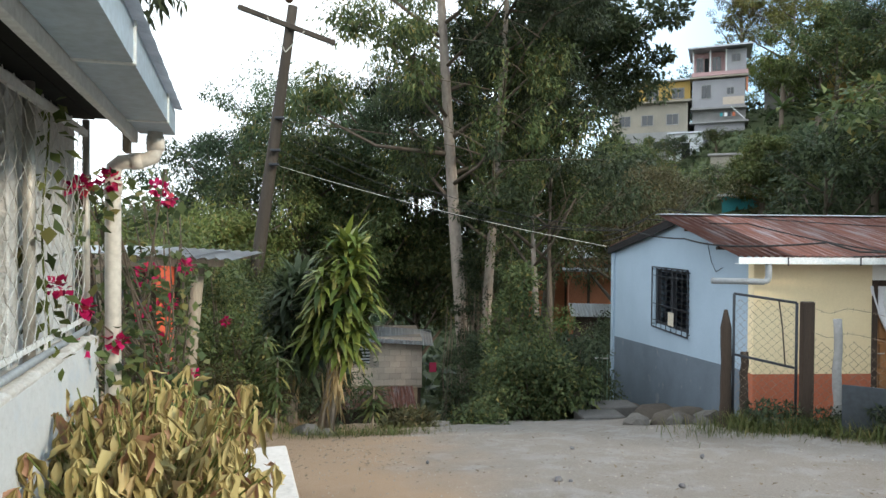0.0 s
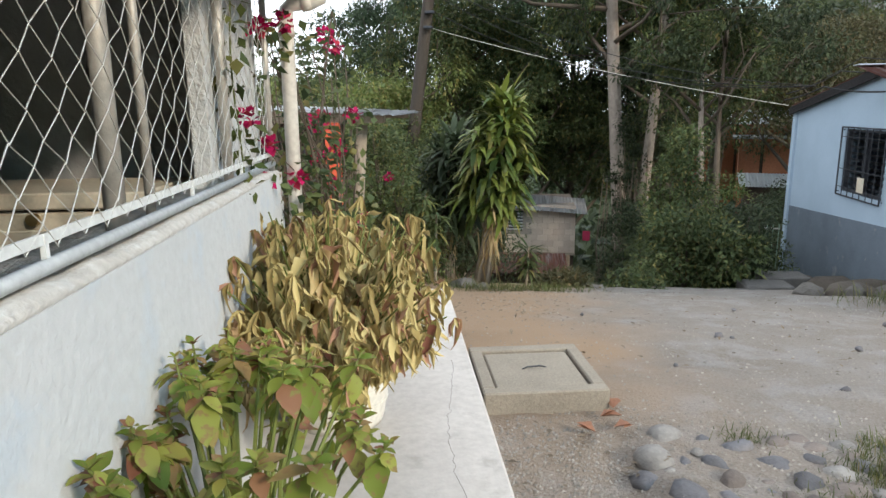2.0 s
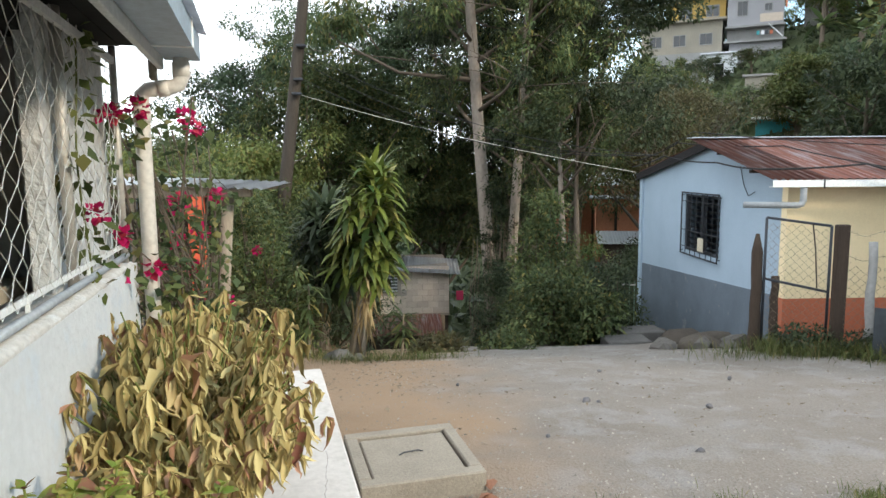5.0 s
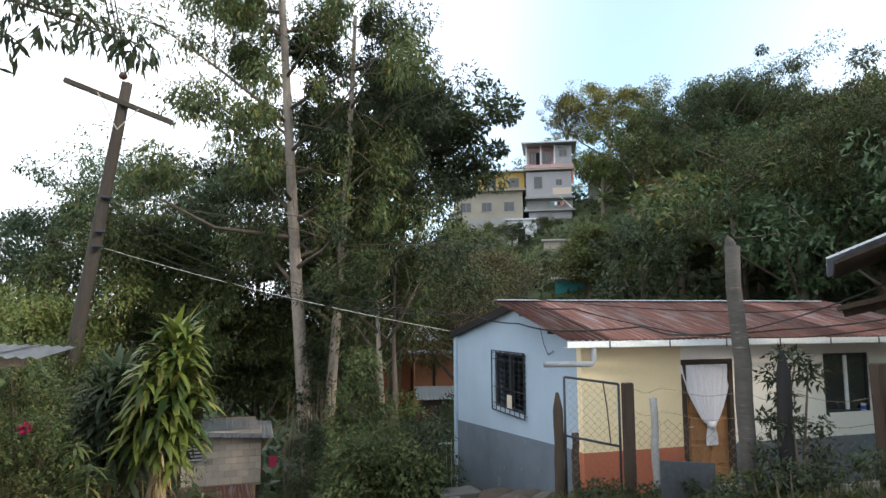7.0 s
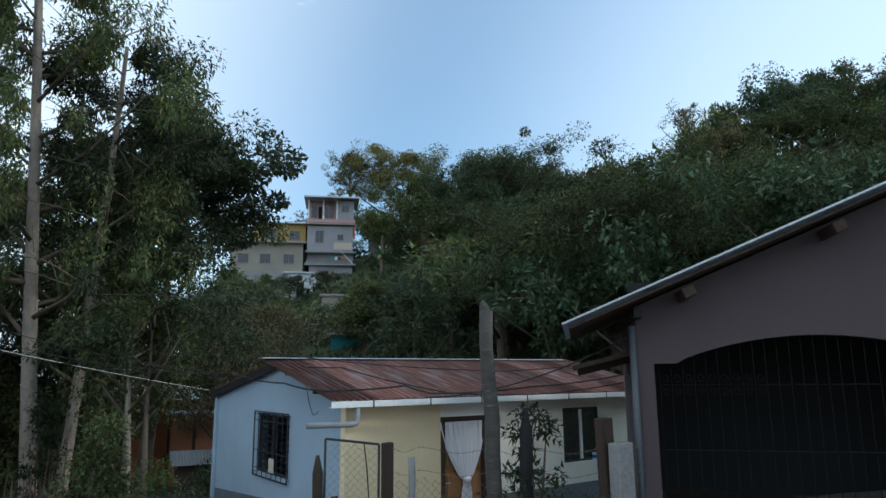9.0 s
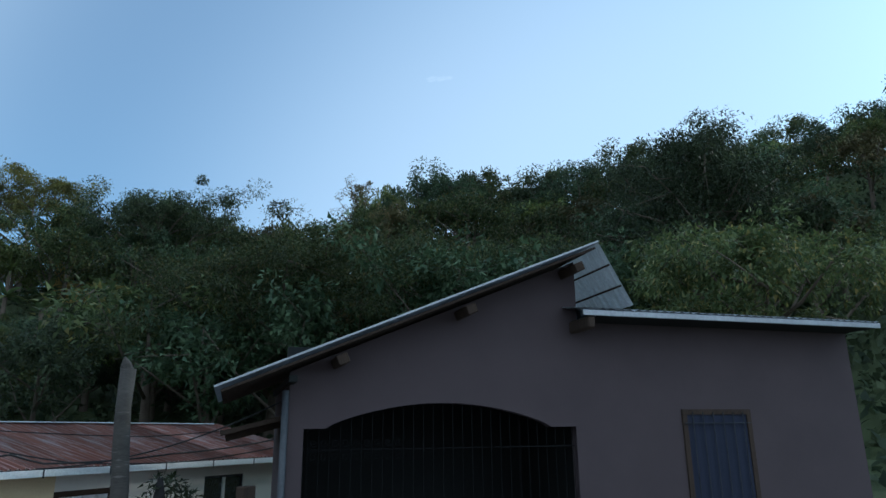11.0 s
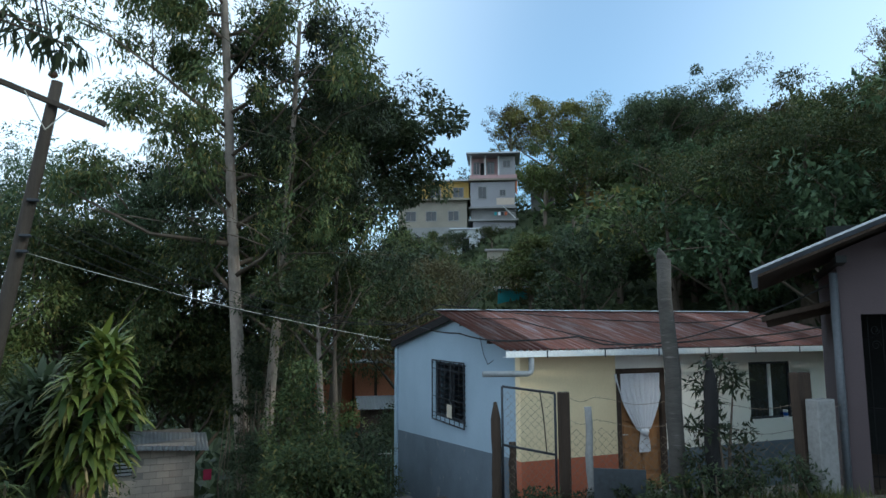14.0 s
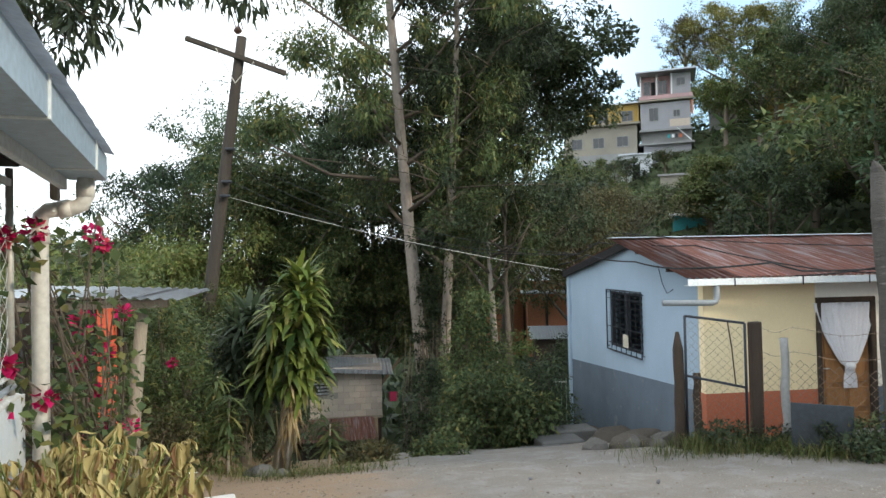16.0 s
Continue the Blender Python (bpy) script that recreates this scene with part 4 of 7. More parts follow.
part("side_wall", boxed(X1 - 0.15, Y0 + 0.15, -2.0, X1, Y1 - 0.15, 1.25), M["offwhite"], hs)
part("house_floor", boxed(X0 + 0.15, Y0 + 0.15, -1.1, X1 - 0.15, Y1 - 0.15, FLOOR), M["concrete"], hs)
part("inner_wall", boxed(X0 + 0.15, 11.0, FLOOR, X1 - 0.15, 11.08, 1.3), M["offwhite"], hs)
part("inner_ceiling", boxed(X0 + 0.15, Y0 + 0.15, 1.22, X1 - 0.15, Y1 - 0.15, 1.26), M["dark"], hs)
part("corner_post", boxed(X0 - 0.05, Y1 - 0.12, -2.6, X0 + 0.10, Y1 + 0.05, 1.35, 0.01), M["bluewall"], hs)

rf = part("roof", boxed(X0 - 0.1, RY - 0.05, ZR - 0.10, X1 + 0.25, RY + 0.05, ZR - 0.03), M["darkwood"], hs, "rusty corrugated zinc roof")
FY = Y0 - 0.42
ang = math.degrees(math.atan2(ZR - ZF - 0.03, RY - FY))
ln = math.hypot(ZR - ZF - 0.03, RY - FY) + 0.05
sheet = corrugated(0.82, ln)
first = None
n = 0
xx = X0 - 0.44
while xx < X1 - 0.3:
    if first is None:
        s = part("roof_sheet", sheet, M["rust"], rf)
        first = s.data
    else:
        s = new("roof_sheet", first)
        s.parent = rf
    s.matrix_local = pose(xx, FY, ZF + 0.035 + (n % 2) * 0.006, ang)
    xx += 0.76
    n += 1
ang2 = math.degrees(math.atan2(ZR - ZB, YB - RY))
ln2 = math.hypot(ZR - ZB, YB - RY)
s = part("back_sheet", corrugated(X1 - X0 + 0.3, ln2), M["rust"], rf)
s.matrix_local = pose(X0 - 0.10, RY, ZR + 0.02, -ang2)
part("ridge_cap", boxed(X0 - 0.44, RY - 0.12, ZR + 0.012, X1 + 0.25, RY + 0.12, ZR + 0.032, 0.006), M["newzinc"], rf, "bright zinc ridge cap")
b = part("barge_board", boxed(0, 0, -0.15, 0.03, ln2 + 0.02, -0.005), M["charred"], rf, "black barge board")
b.matrix_local = pose(X0 - 0.115, RY, ZR + 0.0, -ang2)
for yy, zz in ((9.6, 1.49), (10.7, 1.77)):
    part("purlin_end", boxed(X0 - 0.30, yy, zz - 0.06, X0, yy + 0.07, zz - 0.01), M["darkwood"], rf)
gt = part("eave_gutter", boxed(X0 - 0.46, FY - 0.05, ZF - 0.065, X1 + 0.1, FY - 0.03, ZF + 0.025, 0.003), M["whitepaint"], hs, "white metal eave gutter")
part("gutter_base", boxed(X0 - 0.46, FY - 0.03, ZF - 0.065, X1 + 0.1, FY + 0.06, ZF - 0.055), M["whitepaint"], gt)
xx = X0 + 0.2
while xx < X1:
    part("bracket", boxed(xx, FY - 0.056, ZF - 0.08, xx + 0.018, FY - 0.05, ZF + 0.03), M["darkmetal"], gt)
    xx += 1.0
part("eave_pipe", tubed([(X0 - 0.03, FY, ZF - 0.06), (X0 - 0.03, FY, ZF - 0.24), (X0 - 0.05, FY, ZF - 0.285), (X0 - 0.10, FY, ZF - 0.30), (X0 - 0.78, FY + 0.05, ZF - 0.29)], 0.042, 12), M["palepvc"], hs, "grey plastic overflow pipe", smooth=True)

dr = thing("door_1", "varnished wooden panel door in the cream wall", "door", tuple(HO), TURN_H, kind="structure")
bm = boxed(DX0 - 0.05, Y0 - 0.02, FLOOR, DX0 + 0.03, Y0 + 0.12, DZ + 0.05, 0.005)
box(bm, DX1 - 0.03, Y0 - 0.02, FLOOR, DX1 + 0.05, Y0 + 0.12, DZ + 0.05, 0.005)
box(bm, DX0 + 0.03, Y0 - 0.02, DZ - 0.03, DX1 - 0.03, Y0 + 0.12, DZ + 0.05, 0.005)
part("frame", bm, M["darkwood"], dr)
leaf = part("leaf", boxed(DX0 + 0.03, Y0 + 0.06, FLOOR + 0.01, DX1 - 0.03, Y0 + 0.10, DZ - 0.04, 0.003), M["doorwood"], dr)
for i in range(2):
    for z0, z1 in ((-0.86, -0.67), (-0.61, -0.30), (-0.24, 0.12), (0.18, 0.50), (0.56, 0.86)):
        a = DX0 + 0.10 + i * 0.37
        part("panel", boxed(a, Y0 + 0.04, z0, a + 0.31, Y0 + 0.065, z1, 0.012), M["doorwood"], leaf)
part("handle", tubed([(DX0 + 0.07, Y0 + 0.05, -0.02), (DX0 + 0.07, Y0 + 0.02, -0.02), (DX0 + 0.16, Y0 + 0.02, -0.02)], 0.009, 8), M["galv"], dr)

cu = thing("door_curtain", "white curtain tied in a knot in the doorway", "curtain", tuple(HO), TURN_H)
bm = bmesh.new()
rows = []
for j in range(25):
    z = DZ - 0.03 - j * 0.052
    f = min(1, max(0, (DZ - 0.03 - z) / 1.02))
    half = 0.42 * (1 - f ** 1.6) + 0.055 if z > 0.02 else 0.06 + 0.05 * min(1, (0.02 - z) / 0.2)
    cx = (DX0 + DX1) / 2 - 0.03 + 0.07 * f
    rows.append([bm.verts.new((cx + half * (2 * i / 60 - 1), Y0 - 0.005 - 0.03 * math.sin(i * 0.95 + 0.4 * math.sin(i * 0.7)) * (1 - 0.3 * f), z)) for i in range(61)])
for a, b in zip(rows, rows[1:]):
    for i in range(60):
        bm.faces.new((a[i], a[i + 1], b[i + 1], b[i]))
part("drape", bm, M["cloth"], cu, smooth=True)
part("knot", tubed([((DX0 + DX1) / 2 + 0.03, Y0 - 0.03, 0.06), ((DX0 + DX1) / 2 + 0.03, Y0 - 0.03, 0.02), ((DX0 + DX1) / 2 + 0.03, Y0 - 0.03, -0.04)], [0.05, 0.075, 0.05], 10), M["cloth"], cu, smooth=True)

w2 = thing("window_1", "dark two-pane window in the off-white wall", "window", tuple(HO), TURN_H, kind="structure")
bm = boxed(WX0, Y0 + 0.03, WZ0, WX0 + 0.04, Y0 + 0.08, WZ1)
box(bm, WX1 - 0.04, Y0 + 0.03, WZ0, WX1, Y0 + 0.08, WZ1)
box(bm, WX0 + 0.04, Y0 + 0.03, WZ1 - 0.04, WX1 - 0.04, Y0 + 0.08, WZ1)
box(bm, WX0 + 0.04, Y0 + 0.03, WZ0, WX1 - 0.04, Y0 + 0.08, WZ0 + 0.04)
part("window_frame", bm, M["darkmetal"], w2)
part("mullion", boxed(WX0 + 0.47, Y0 + 0.02, WZ0 + 0.04, WX0 + 0.53, Y0 + 0.08, WZ1 - 0.04), M["whitepaint"], w2, "pale mullion")
part("pane", boxed(WX0 + 0.04, Y0 + 0.05, WZ0 + 0.04, WX0 + 0.47, Y0 + 0.056, WZ1 - 0.04), M["glass"], w2)
part("pane", boxed(WX0 + 0.53, Y0 + 0.05, WZ0 + 0.04, WX1 - 0.04, Y0 + 0.056, WZ1 - 0.04), M["glass"], w2)
can = thing("tin_can", "small blue and white tin on the window sill", "can", tuple(turned @ Vector((WX1 - 0.16, Y0 + 0.015, WZ0))), TURN_H)
part("tin", tubed([(0, 0, 0), (0, 0, 0.13)], 0.04, 12), M["paper"], can)
part("label", tubed([(0, 0, 0.03), (0, 0, 0.09)], 0.0415, 12), mat("blue_label", (0.03, 0.12, 0.45), rough=0.5), can)

w1 = thing("window_2", "louvred dark window behind a black iron grille", "window", tuple(HO), TURN_H, kind="structure")
bm = boxed(X0 + 0.03, GY0, GZ0, X0 + 0.09, GY0 + 0.04, GZ1)
box(bm, X0 + 0.03, GY1 - 0.04, GZ0, X0 + 0.09, GY1, GZ1)
box(bm, X0 + 0.03, GY0 + 0.04, GZ1 - 0.04, X0 + 0.09, GY1 - 0.04, GZ1)
box(bm, X0 + 0.03, GY0 + 0.04, GZ0, X0 + 0.09, GY1 - 0.04, GZ0 + 0.04)
part("window_frame", bm, M["darkmetal"], w1)
part("centre_bar", boxed(X0 + 0.02, (GY0 + GY1) / 2 - 0.025, GZ0 + 0.04, X0 + 0.09, (GY0 + GY1) / 2 + 0.025, GZ1 - 0.04), M["darkmetal"], w1)
for i in range(9):
    z = GZ0 + 0.06 + i * 0.107
    for y0, y1 in ((GY0 + 0.05, (GY0 + GY1) / 2 - 0.035), ((GY0 + GY1) / 2 + 0.035, GY1 - 0.05)):
        p = part("louvre", boxed(-0.05, y0, -0.004, 0.05, y1, 0.004), M["glass"], w1)
        p.matrix_local = pose(X0 + 0.09, 0, z + 0.05, 0, 40, 0)
gr = thing("window_grille", "black iron grille over the gable window", "grille", tuple(HO), TURN_H)
a0, a1, b0, b1 = GY0 - 0.05, GY1 + 0.05, GZ0 - 0.06, GZ1 + 0.03
for y in np.linspace(a0, a1, 8):
    part("upright_bar", tubed([(X0 - 0.05, y, b0), (X0 - 0.05, y, b1)], 0.008 if a0 < y < a1 else 0.014, 6), M["darkmetal"], gr)
for z in (b0, b0 + 0.14, b0 + 0.45, b1 - 0.16, b1):
    part("cross_bar", tubed([(X0 - 0.05, a0, z), (X0 - 0.05, a1, z)], 0.008 if b0 < z < b1 else 0.014, 6), M["darkmetal"], gr)
for y in (a0, a1):
    for z in (b0 + 0.05, b1 - 0.05):
        part("wall_pin", tubed([(X0 - 0.05, y, z), (X0 + 0.01, y, z)], 0.008, 6), M["darkmetal"], gr)
part("paper_note", boxed(X0 - 0.066, 11.72, b0 + 0.12, X0 - 0.06, 11.96, b0 + 0.36), M["cabinet"], gr, "faded paper tied to the bars")

# ---------------------------------------------------------------- the mauve porch house
PX, PY = 7.07, 5.52
PA = math.degrees(math.atan2(-0.769, 0.639))        # local x runs along the front, local -y faces the lane


def at_porch(name, label, category, kind="", group=""):
    return thing(name, label, category, (PX, PY, 0), PA, group, kind)


ph = at_porch("porch_house", "mauve plastered house with an arched porch opening", "house")
def rake(x):
    return 2.55 + x * 0.413


def arch_top(x):
    t = (x - 0.48) / 3.24
    return 1.82 + (0.33 * math.sin(math.pi * t) ** 0.75 if 0 < t < 1 else 0.0)


bm = bmesh.new()


def strip(xa, xb, za, zb, zc, zd):
    """A slice of wall between xa and xb, from za/zb up to zc/zd."""
    q = [bm.verts.new(p) for p in ((xa, 0, za), (xb, 0, zb), (xb, 0, zd), (xa, 0, zc), (xa, 0.15, za), (xb, 0.15, zb), (xb, 0.15, zd), (xa, 0.15, zc))]
    for f in ((0, 1, 2, 3), (7, 6, 5, 4), (0, 4, 5, 1), (3, 2, 6, 7)):
        bm.faces.new([q[i] for i in f])


strip(0.0, 0.20, -0.6, -0.6, rake(0), rake(0.20))
cuts = [0.20, 0.48] + [0.48 + 3.24 * t for t in np.linspace(0.03, 0.97, 24)] + [3.72, 4.12]
for xa, xb in zip(cuts, cuts[1:]):
    strip(xa, xb, arch_top(xa), arch_top(xb), rake(xa), rake(xb))
strip(4.12, 4.25, -0.6, -0.6, rake(4.12), rake(4.25))
strip(4.25, 9.5, -0.6, -0.6, 3.36, 3.36)
bmesh.ops.remove_doubles(bm, verts=bm.verts, dist=0.0005)
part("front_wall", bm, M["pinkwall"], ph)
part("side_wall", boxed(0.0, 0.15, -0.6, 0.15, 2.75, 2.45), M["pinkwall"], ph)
# back wall, floor and ceiling blackened: the porch's shade is in their colour
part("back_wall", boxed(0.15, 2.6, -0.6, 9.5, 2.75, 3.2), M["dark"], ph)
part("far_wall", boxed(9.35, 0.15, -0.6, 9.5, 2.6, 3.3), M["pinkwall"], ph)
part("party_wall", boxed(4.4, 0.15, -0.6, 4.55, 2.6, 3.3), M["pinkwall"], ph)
part("porch_floor", boxed(0.15, 0.15, -0.6, 4.4, 2.6, -0.15), M["darkwood"], ph)
# panels added over the inner sides, black in place of shade
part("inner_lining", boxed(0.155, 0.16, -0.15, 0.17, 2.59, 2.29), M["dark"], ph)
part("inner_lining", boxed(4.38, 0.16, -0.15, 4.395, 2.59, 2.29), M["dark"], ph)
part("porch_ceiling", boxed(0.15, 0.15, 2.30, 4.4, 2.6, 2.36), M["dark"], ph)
sl = math.degrees(math.atan2(0.413, 1))
lw = math.hypot(5.25, 5.25 * 0.413)
rp = part("roof", boxed(-0.05, -0.5, 2.38, 0.05, 2.75, 2.46), M["dark"], ph, "zinc sheet roof with a bright edge")
rp.location.x = 0.0
s = part("roof_sheet", corrugated(3.5, lw, 0.15, 0.03), M["zinc"], rp)
s.matrix_local = pose(-0.92, -0.65, 2.29, 0, 0, 0) @ Matrix.Rotation(radians(-sl), 4, "Y") @ pose(0, 3.5, 0, 0, 0, -90)
# dark board added below the sheet to stand for its shaded underside
s = part("roof_lining", boxed(0.06, -0.60, -0.075, lw - 0.05, 2.75, -0.045), M["darkwood"], rp)
s.matrix_local = pose(-0.92, 0, 2.29, 0, -sl, 0)
p = part("rake_edge", boxed(0, -0.662, -0.008, lw, -0.652, 0.016), M["zinc"], rp, "zinc roof edge")
p.matrix_local = pose(-0.92, 0, 2.30, 0, -sl, 0)
for xr in (0.55, 2.3, 4.0):
    p = part("rafter_end", boxed(-0.05, -0.55, -0.15, 0.10, 0.0, -0.02, 0.01), M["darkwood"], rp)
    p.matrix_local = pose(xr, 0, rake(xr) - 0.04, 0, -sl, 0)
s = part("ridge_sheet", corrugated(2.6, 1.05, 0.15, 0.03), M["newzinc"], rp, "bright new zinc sheet")
s.matrix_local = pose(4.30, -0.68, 4.44, 0, 0, 0) @ Matrix.Rotation(radians(61), 4, "Y") @ pose(0, 2.6, 0, 0, 0, -90)
for k2 in (0.35, 0.7):
    p = part("sheet_lath", boxed(0, -0.69, -0.03, 0.03, 1.9, -0.012), M["darkwood"], rp)
    p.matrix_local = pose(4.30 + k2 * 0.485, 0, 4.44 - k2 * 0.875, 0, 61, 0)
s = part("wing_sheet", corrugated(5.6, 3.3, 0.15, 0.03), M["zinc"], rp)
s.matrix_local = pose(4.0, -0.62, 3.46, 10)
part("wing_fascia", boxed(4.02, -0.62, 3.36, 9.6, -0.58, 3.44, 0.004), M["zinc"], rp)
# soffit colour holds the shade under the wing's eave
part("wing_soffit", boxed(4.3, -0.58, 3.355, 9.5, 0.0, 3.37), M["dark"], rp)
p = part("wing_bracket", boxed(4.10, -0.60, 3.18, 4.22, 0.0, 3.355, 0.02), M["darkwood"], rp)
part("corner_pipe", tubed([(-0.05, -0.04, -0.6), (-0.05, -0.04, 2.3)], 0.045, 10), M["greypvc"], ph, "grey corner downpipe", smooth=True)
lt = part("lean_to_roof", boxed(-0.85, 0.0, -0.03, 0.0, 1.9, 0.03), M["darkwood"], ph, "dark lean-to roof")
lt.matrix_local = pose(0.0, 0.25, 1.98, 0, -14, 0)
for yy in (0.3, 1.5):
    q = part("lean_to_rafter", boxed(-0.8, yy, -0.12, 0.0, yy + 0.07, -0.03), M["darkwood"], ph)
    q.matrix_local = pose(0.0, 0.25, 1.98, 0, -14, 0)

gg = at_porch("porch_grille", "black wrought-iron grille in the arched opening", "grille")
for i in range(28):
    x = 0.27 + i * 0.142
    t = (x - 0.48) / 3.24
    top = 1.82 + (0.33 * math.sin(math.pi * t) ** 0.75 if 0.03 < t < 0.97 else 0)
    part("upright_bar", tubed([(x, 0.09, -0.14), (x, 0.09, top)], 0.0045, 6), M["blackiron"], gg)
for z in (0.0, 0.75, 1.55):
    part("cross_bar", boxed(0.2, 0.078, z - 0.007, 4.12, 0.102, z + 0.007), M["blackiron"], gg)
for i in range(9):
    x = 0.34 + i * 0.142
    for z, s2 in ((1.46, 1), (1.64, -1)):
        part("scroll", tubed([(x + 0.05 * math.cos(q) * (1 - q / 12), 0.09, z + 0.06 * math.sin(q) * s2 * (1 - q / 12)) for q in np.linspace(0, 8, 14)], 0.005, 4), M["blackiron"], gg)

pw = at_porch("window_3", "barred window with a dark curtain in the mauve wall", "window", kind="structure")
bm = boxed(5.95, -0.03, 0.4, 6.03, 0.0, 2.06)
box(bm, 7.15, -0.03, 0.4, 7.23, 0.0, 2.06)
box(bm, 6.03, -0.03, 1.98, 7.15, 0.0, 2.06)
box(bm, 6.03, -0.03, 0.4, 7.15, 0.0, 0.48)
part("window_frame", bm, M["darkwood"], pw)
part("pane", boxed(6.03, -0.012, 0.48, 7.15, -0.002, 1.98), mat("blue_curtain", (0.026, 0.031, 0.055), (0.018, 0.022, 0.040), 0.85, scale=2, stretch=(8, 1, 0.3)), pw, "dark blue curtained pane")
for x in np.linspace(6.12, 7.06, 6):
    part("bar", tubed([(x, -0.05, 0.44), (x, -0.05, 2.02)], 0.008, 6), M["darkmetal"], pw)
for z in (0.6, 1.85):
    part("bar", tubed([(5.97, -0.05, z), (7.2, -0.05, z)], 0.008, 6), M["darkmetal"], pw)

# ---------------------------------------------------------------- fence and gate before the blue house
def post(label, x, y, top, r, material, seed, pointed=False, square=False, lean=(0, 0), group="fence posts"):
    rng = np.random.default_rng(seed)
    z0 = gz(x, y)
    t = thing("fence_post", label, "post", (x, y, z0), group=group)
    h = top - z0
    if square:
        bm = boxed(-r, -r * 0.55, -0.4, r, r * 0.55, h, 0.012)
        for v in bm.verts:
            v.co.x += lean[0] * max(0, v.co.z) / h + rng.normal() * 0.006
            v.co.y += lean[1] * max(0, v.co.z) / h
    else:
        pts, rad = [], []
        for f in np.linspace(-0.2, 1, 9):
            pts.append((lean[0] * f + rng.normal() * 0.008, lean[1] * f + rng.normal() * 0.008, h * f))
            rad.append(r * (1.05 - (0.34 if r > 0.1 else 0.12) * f) * (0.35 if pointed and f > 0.99 else 1) * rng.uniform(0.94, 1.06))
        bm = tubed(pts, rad, 10)
    part("shaft", bm, material, t, smooth=not square)
    return t


G0, G1 = (4.02, 8.10), (4.58, 7.72)
post("dark weathered timber gate post with a pointed top", G0[0] - 0.07, G0[1] + 0.04, 0.72, 0.065, M["darkwood"], 1, pointed=True)
post("dark square timber gate post with wire round it", G1[0] + 0.09, G1[1] - 0.06, 0.86, 0.075, M["darkwood"], 2, square=True)
post("short timber stake beside the gate", 4.18, 8.12, 0.20, 0.05, M["darkwood"], 21)
post("white concrete fence post", 4.88, 7.43, 0.68, 0.05, M["concrete"], 3)
pt = post("tall grey ringed palm trunk used as a post", 5.54, 6.58, 2.50, 0.092, M["palmbark"], 4, lean=(-0.12, 0.02))
part("broken_top", tubed([(-0.115, 0.02, 2.95), (-0.135, 0.02, 3.03), (-0.165, 0.02, 3.10)], [0.076, 0.055, 0.012], 10), M["palmbark"], pt)
for i in range(30):
    z = 0.12 + i * 0.098
    f = z / 3.2
    part("growth_ring", tubed([(-0.12 * f, 0.02 * f, z), (-0.12 * f, 0.02 * f, z + 0.014)], 0.092 * (1.05 - 0.34 * f) + 0.003, 12), M["palmbark"], pt)
post("blackened pointed timber fence post", 5.75, 6.26, 1.30, 0.085, M["charred"], 5, pointed=True)
post("grey timber plank post", 6.62, 5.72, 1.16, 0.11, M["darkwood"], 6, square=True, lean=(-0.03, 0.02))
post("grey concrete slab post leaning on the fence", 6.67, 5.56, 0.87, 0.15, M["concrete"], 7, square=True)

gate = thing("gate", "rusty pipe-framed chain-link gate standing ajar", "gate", (G0[0], G0[1], 0), math.degrees(math.atan2(G1[1] - G0[1], G1[0] - G0[0])))
GW = math.hypot(G1[0] - G0[0], G1[1] - G0[1])
z0 = gz(*G0)
for a, b in (((0, 0, -0.62), (0, 0, 0.92)), ((GW, 0, -0.55), (GW, 0, 0.84)), ((0, 0, 0.92), (GW, 0, 0.84)), ((0, 0, 0.18), (GW, 0, 0.07)), ((0, 0, -0.62), (GW, 0, -0.55))):
    part("frame_bar", tubed([a, b], 0.016, 8), M["darkmetal"], gate, smooth=True)
part("bent_stick", tubed([(GW * 0.72, -0.02, 0.86), (GW * 0.78, -0.03, 0.55), (GW * 0.83, -0.02, 0.1)], 0.008, 6), M["darkwood"], gate)


def links(bm, x0, x1, zlo, zhi, amp=0.05, r=0.0026, rng=None, y=0.0, sag=0.0):
    """Chain-link: zigzag wires hooked side by side. zlo and zhi take x."""
    i, x = 0, x0
    while x < x1 - amp * 0.5:
        pts, j, z = [], 0, zlo(x)
        while z < zhi(x):
            side = 1 if (j + i) % 2 else 0
            pts.append((x + amp * side + rng.normal() * amp * 0.05, y + (0.004 if j % 2 else -0.004) + sag * math.sin(3 * x + z), z))
            z += amp
            j += 1
        if len(pts) > 1:
            tube(bm, pts, r, 3, caps=False)
        x += amp
        i += 1


bm = bmesh.new()
links(bm, 0.02, GW, lambda x: -0.6, lambda x: 0.9 - 0.12 * x, rng=np.random.default_rng(3))
part("chain_link", bm, M["rustwire"], gate)

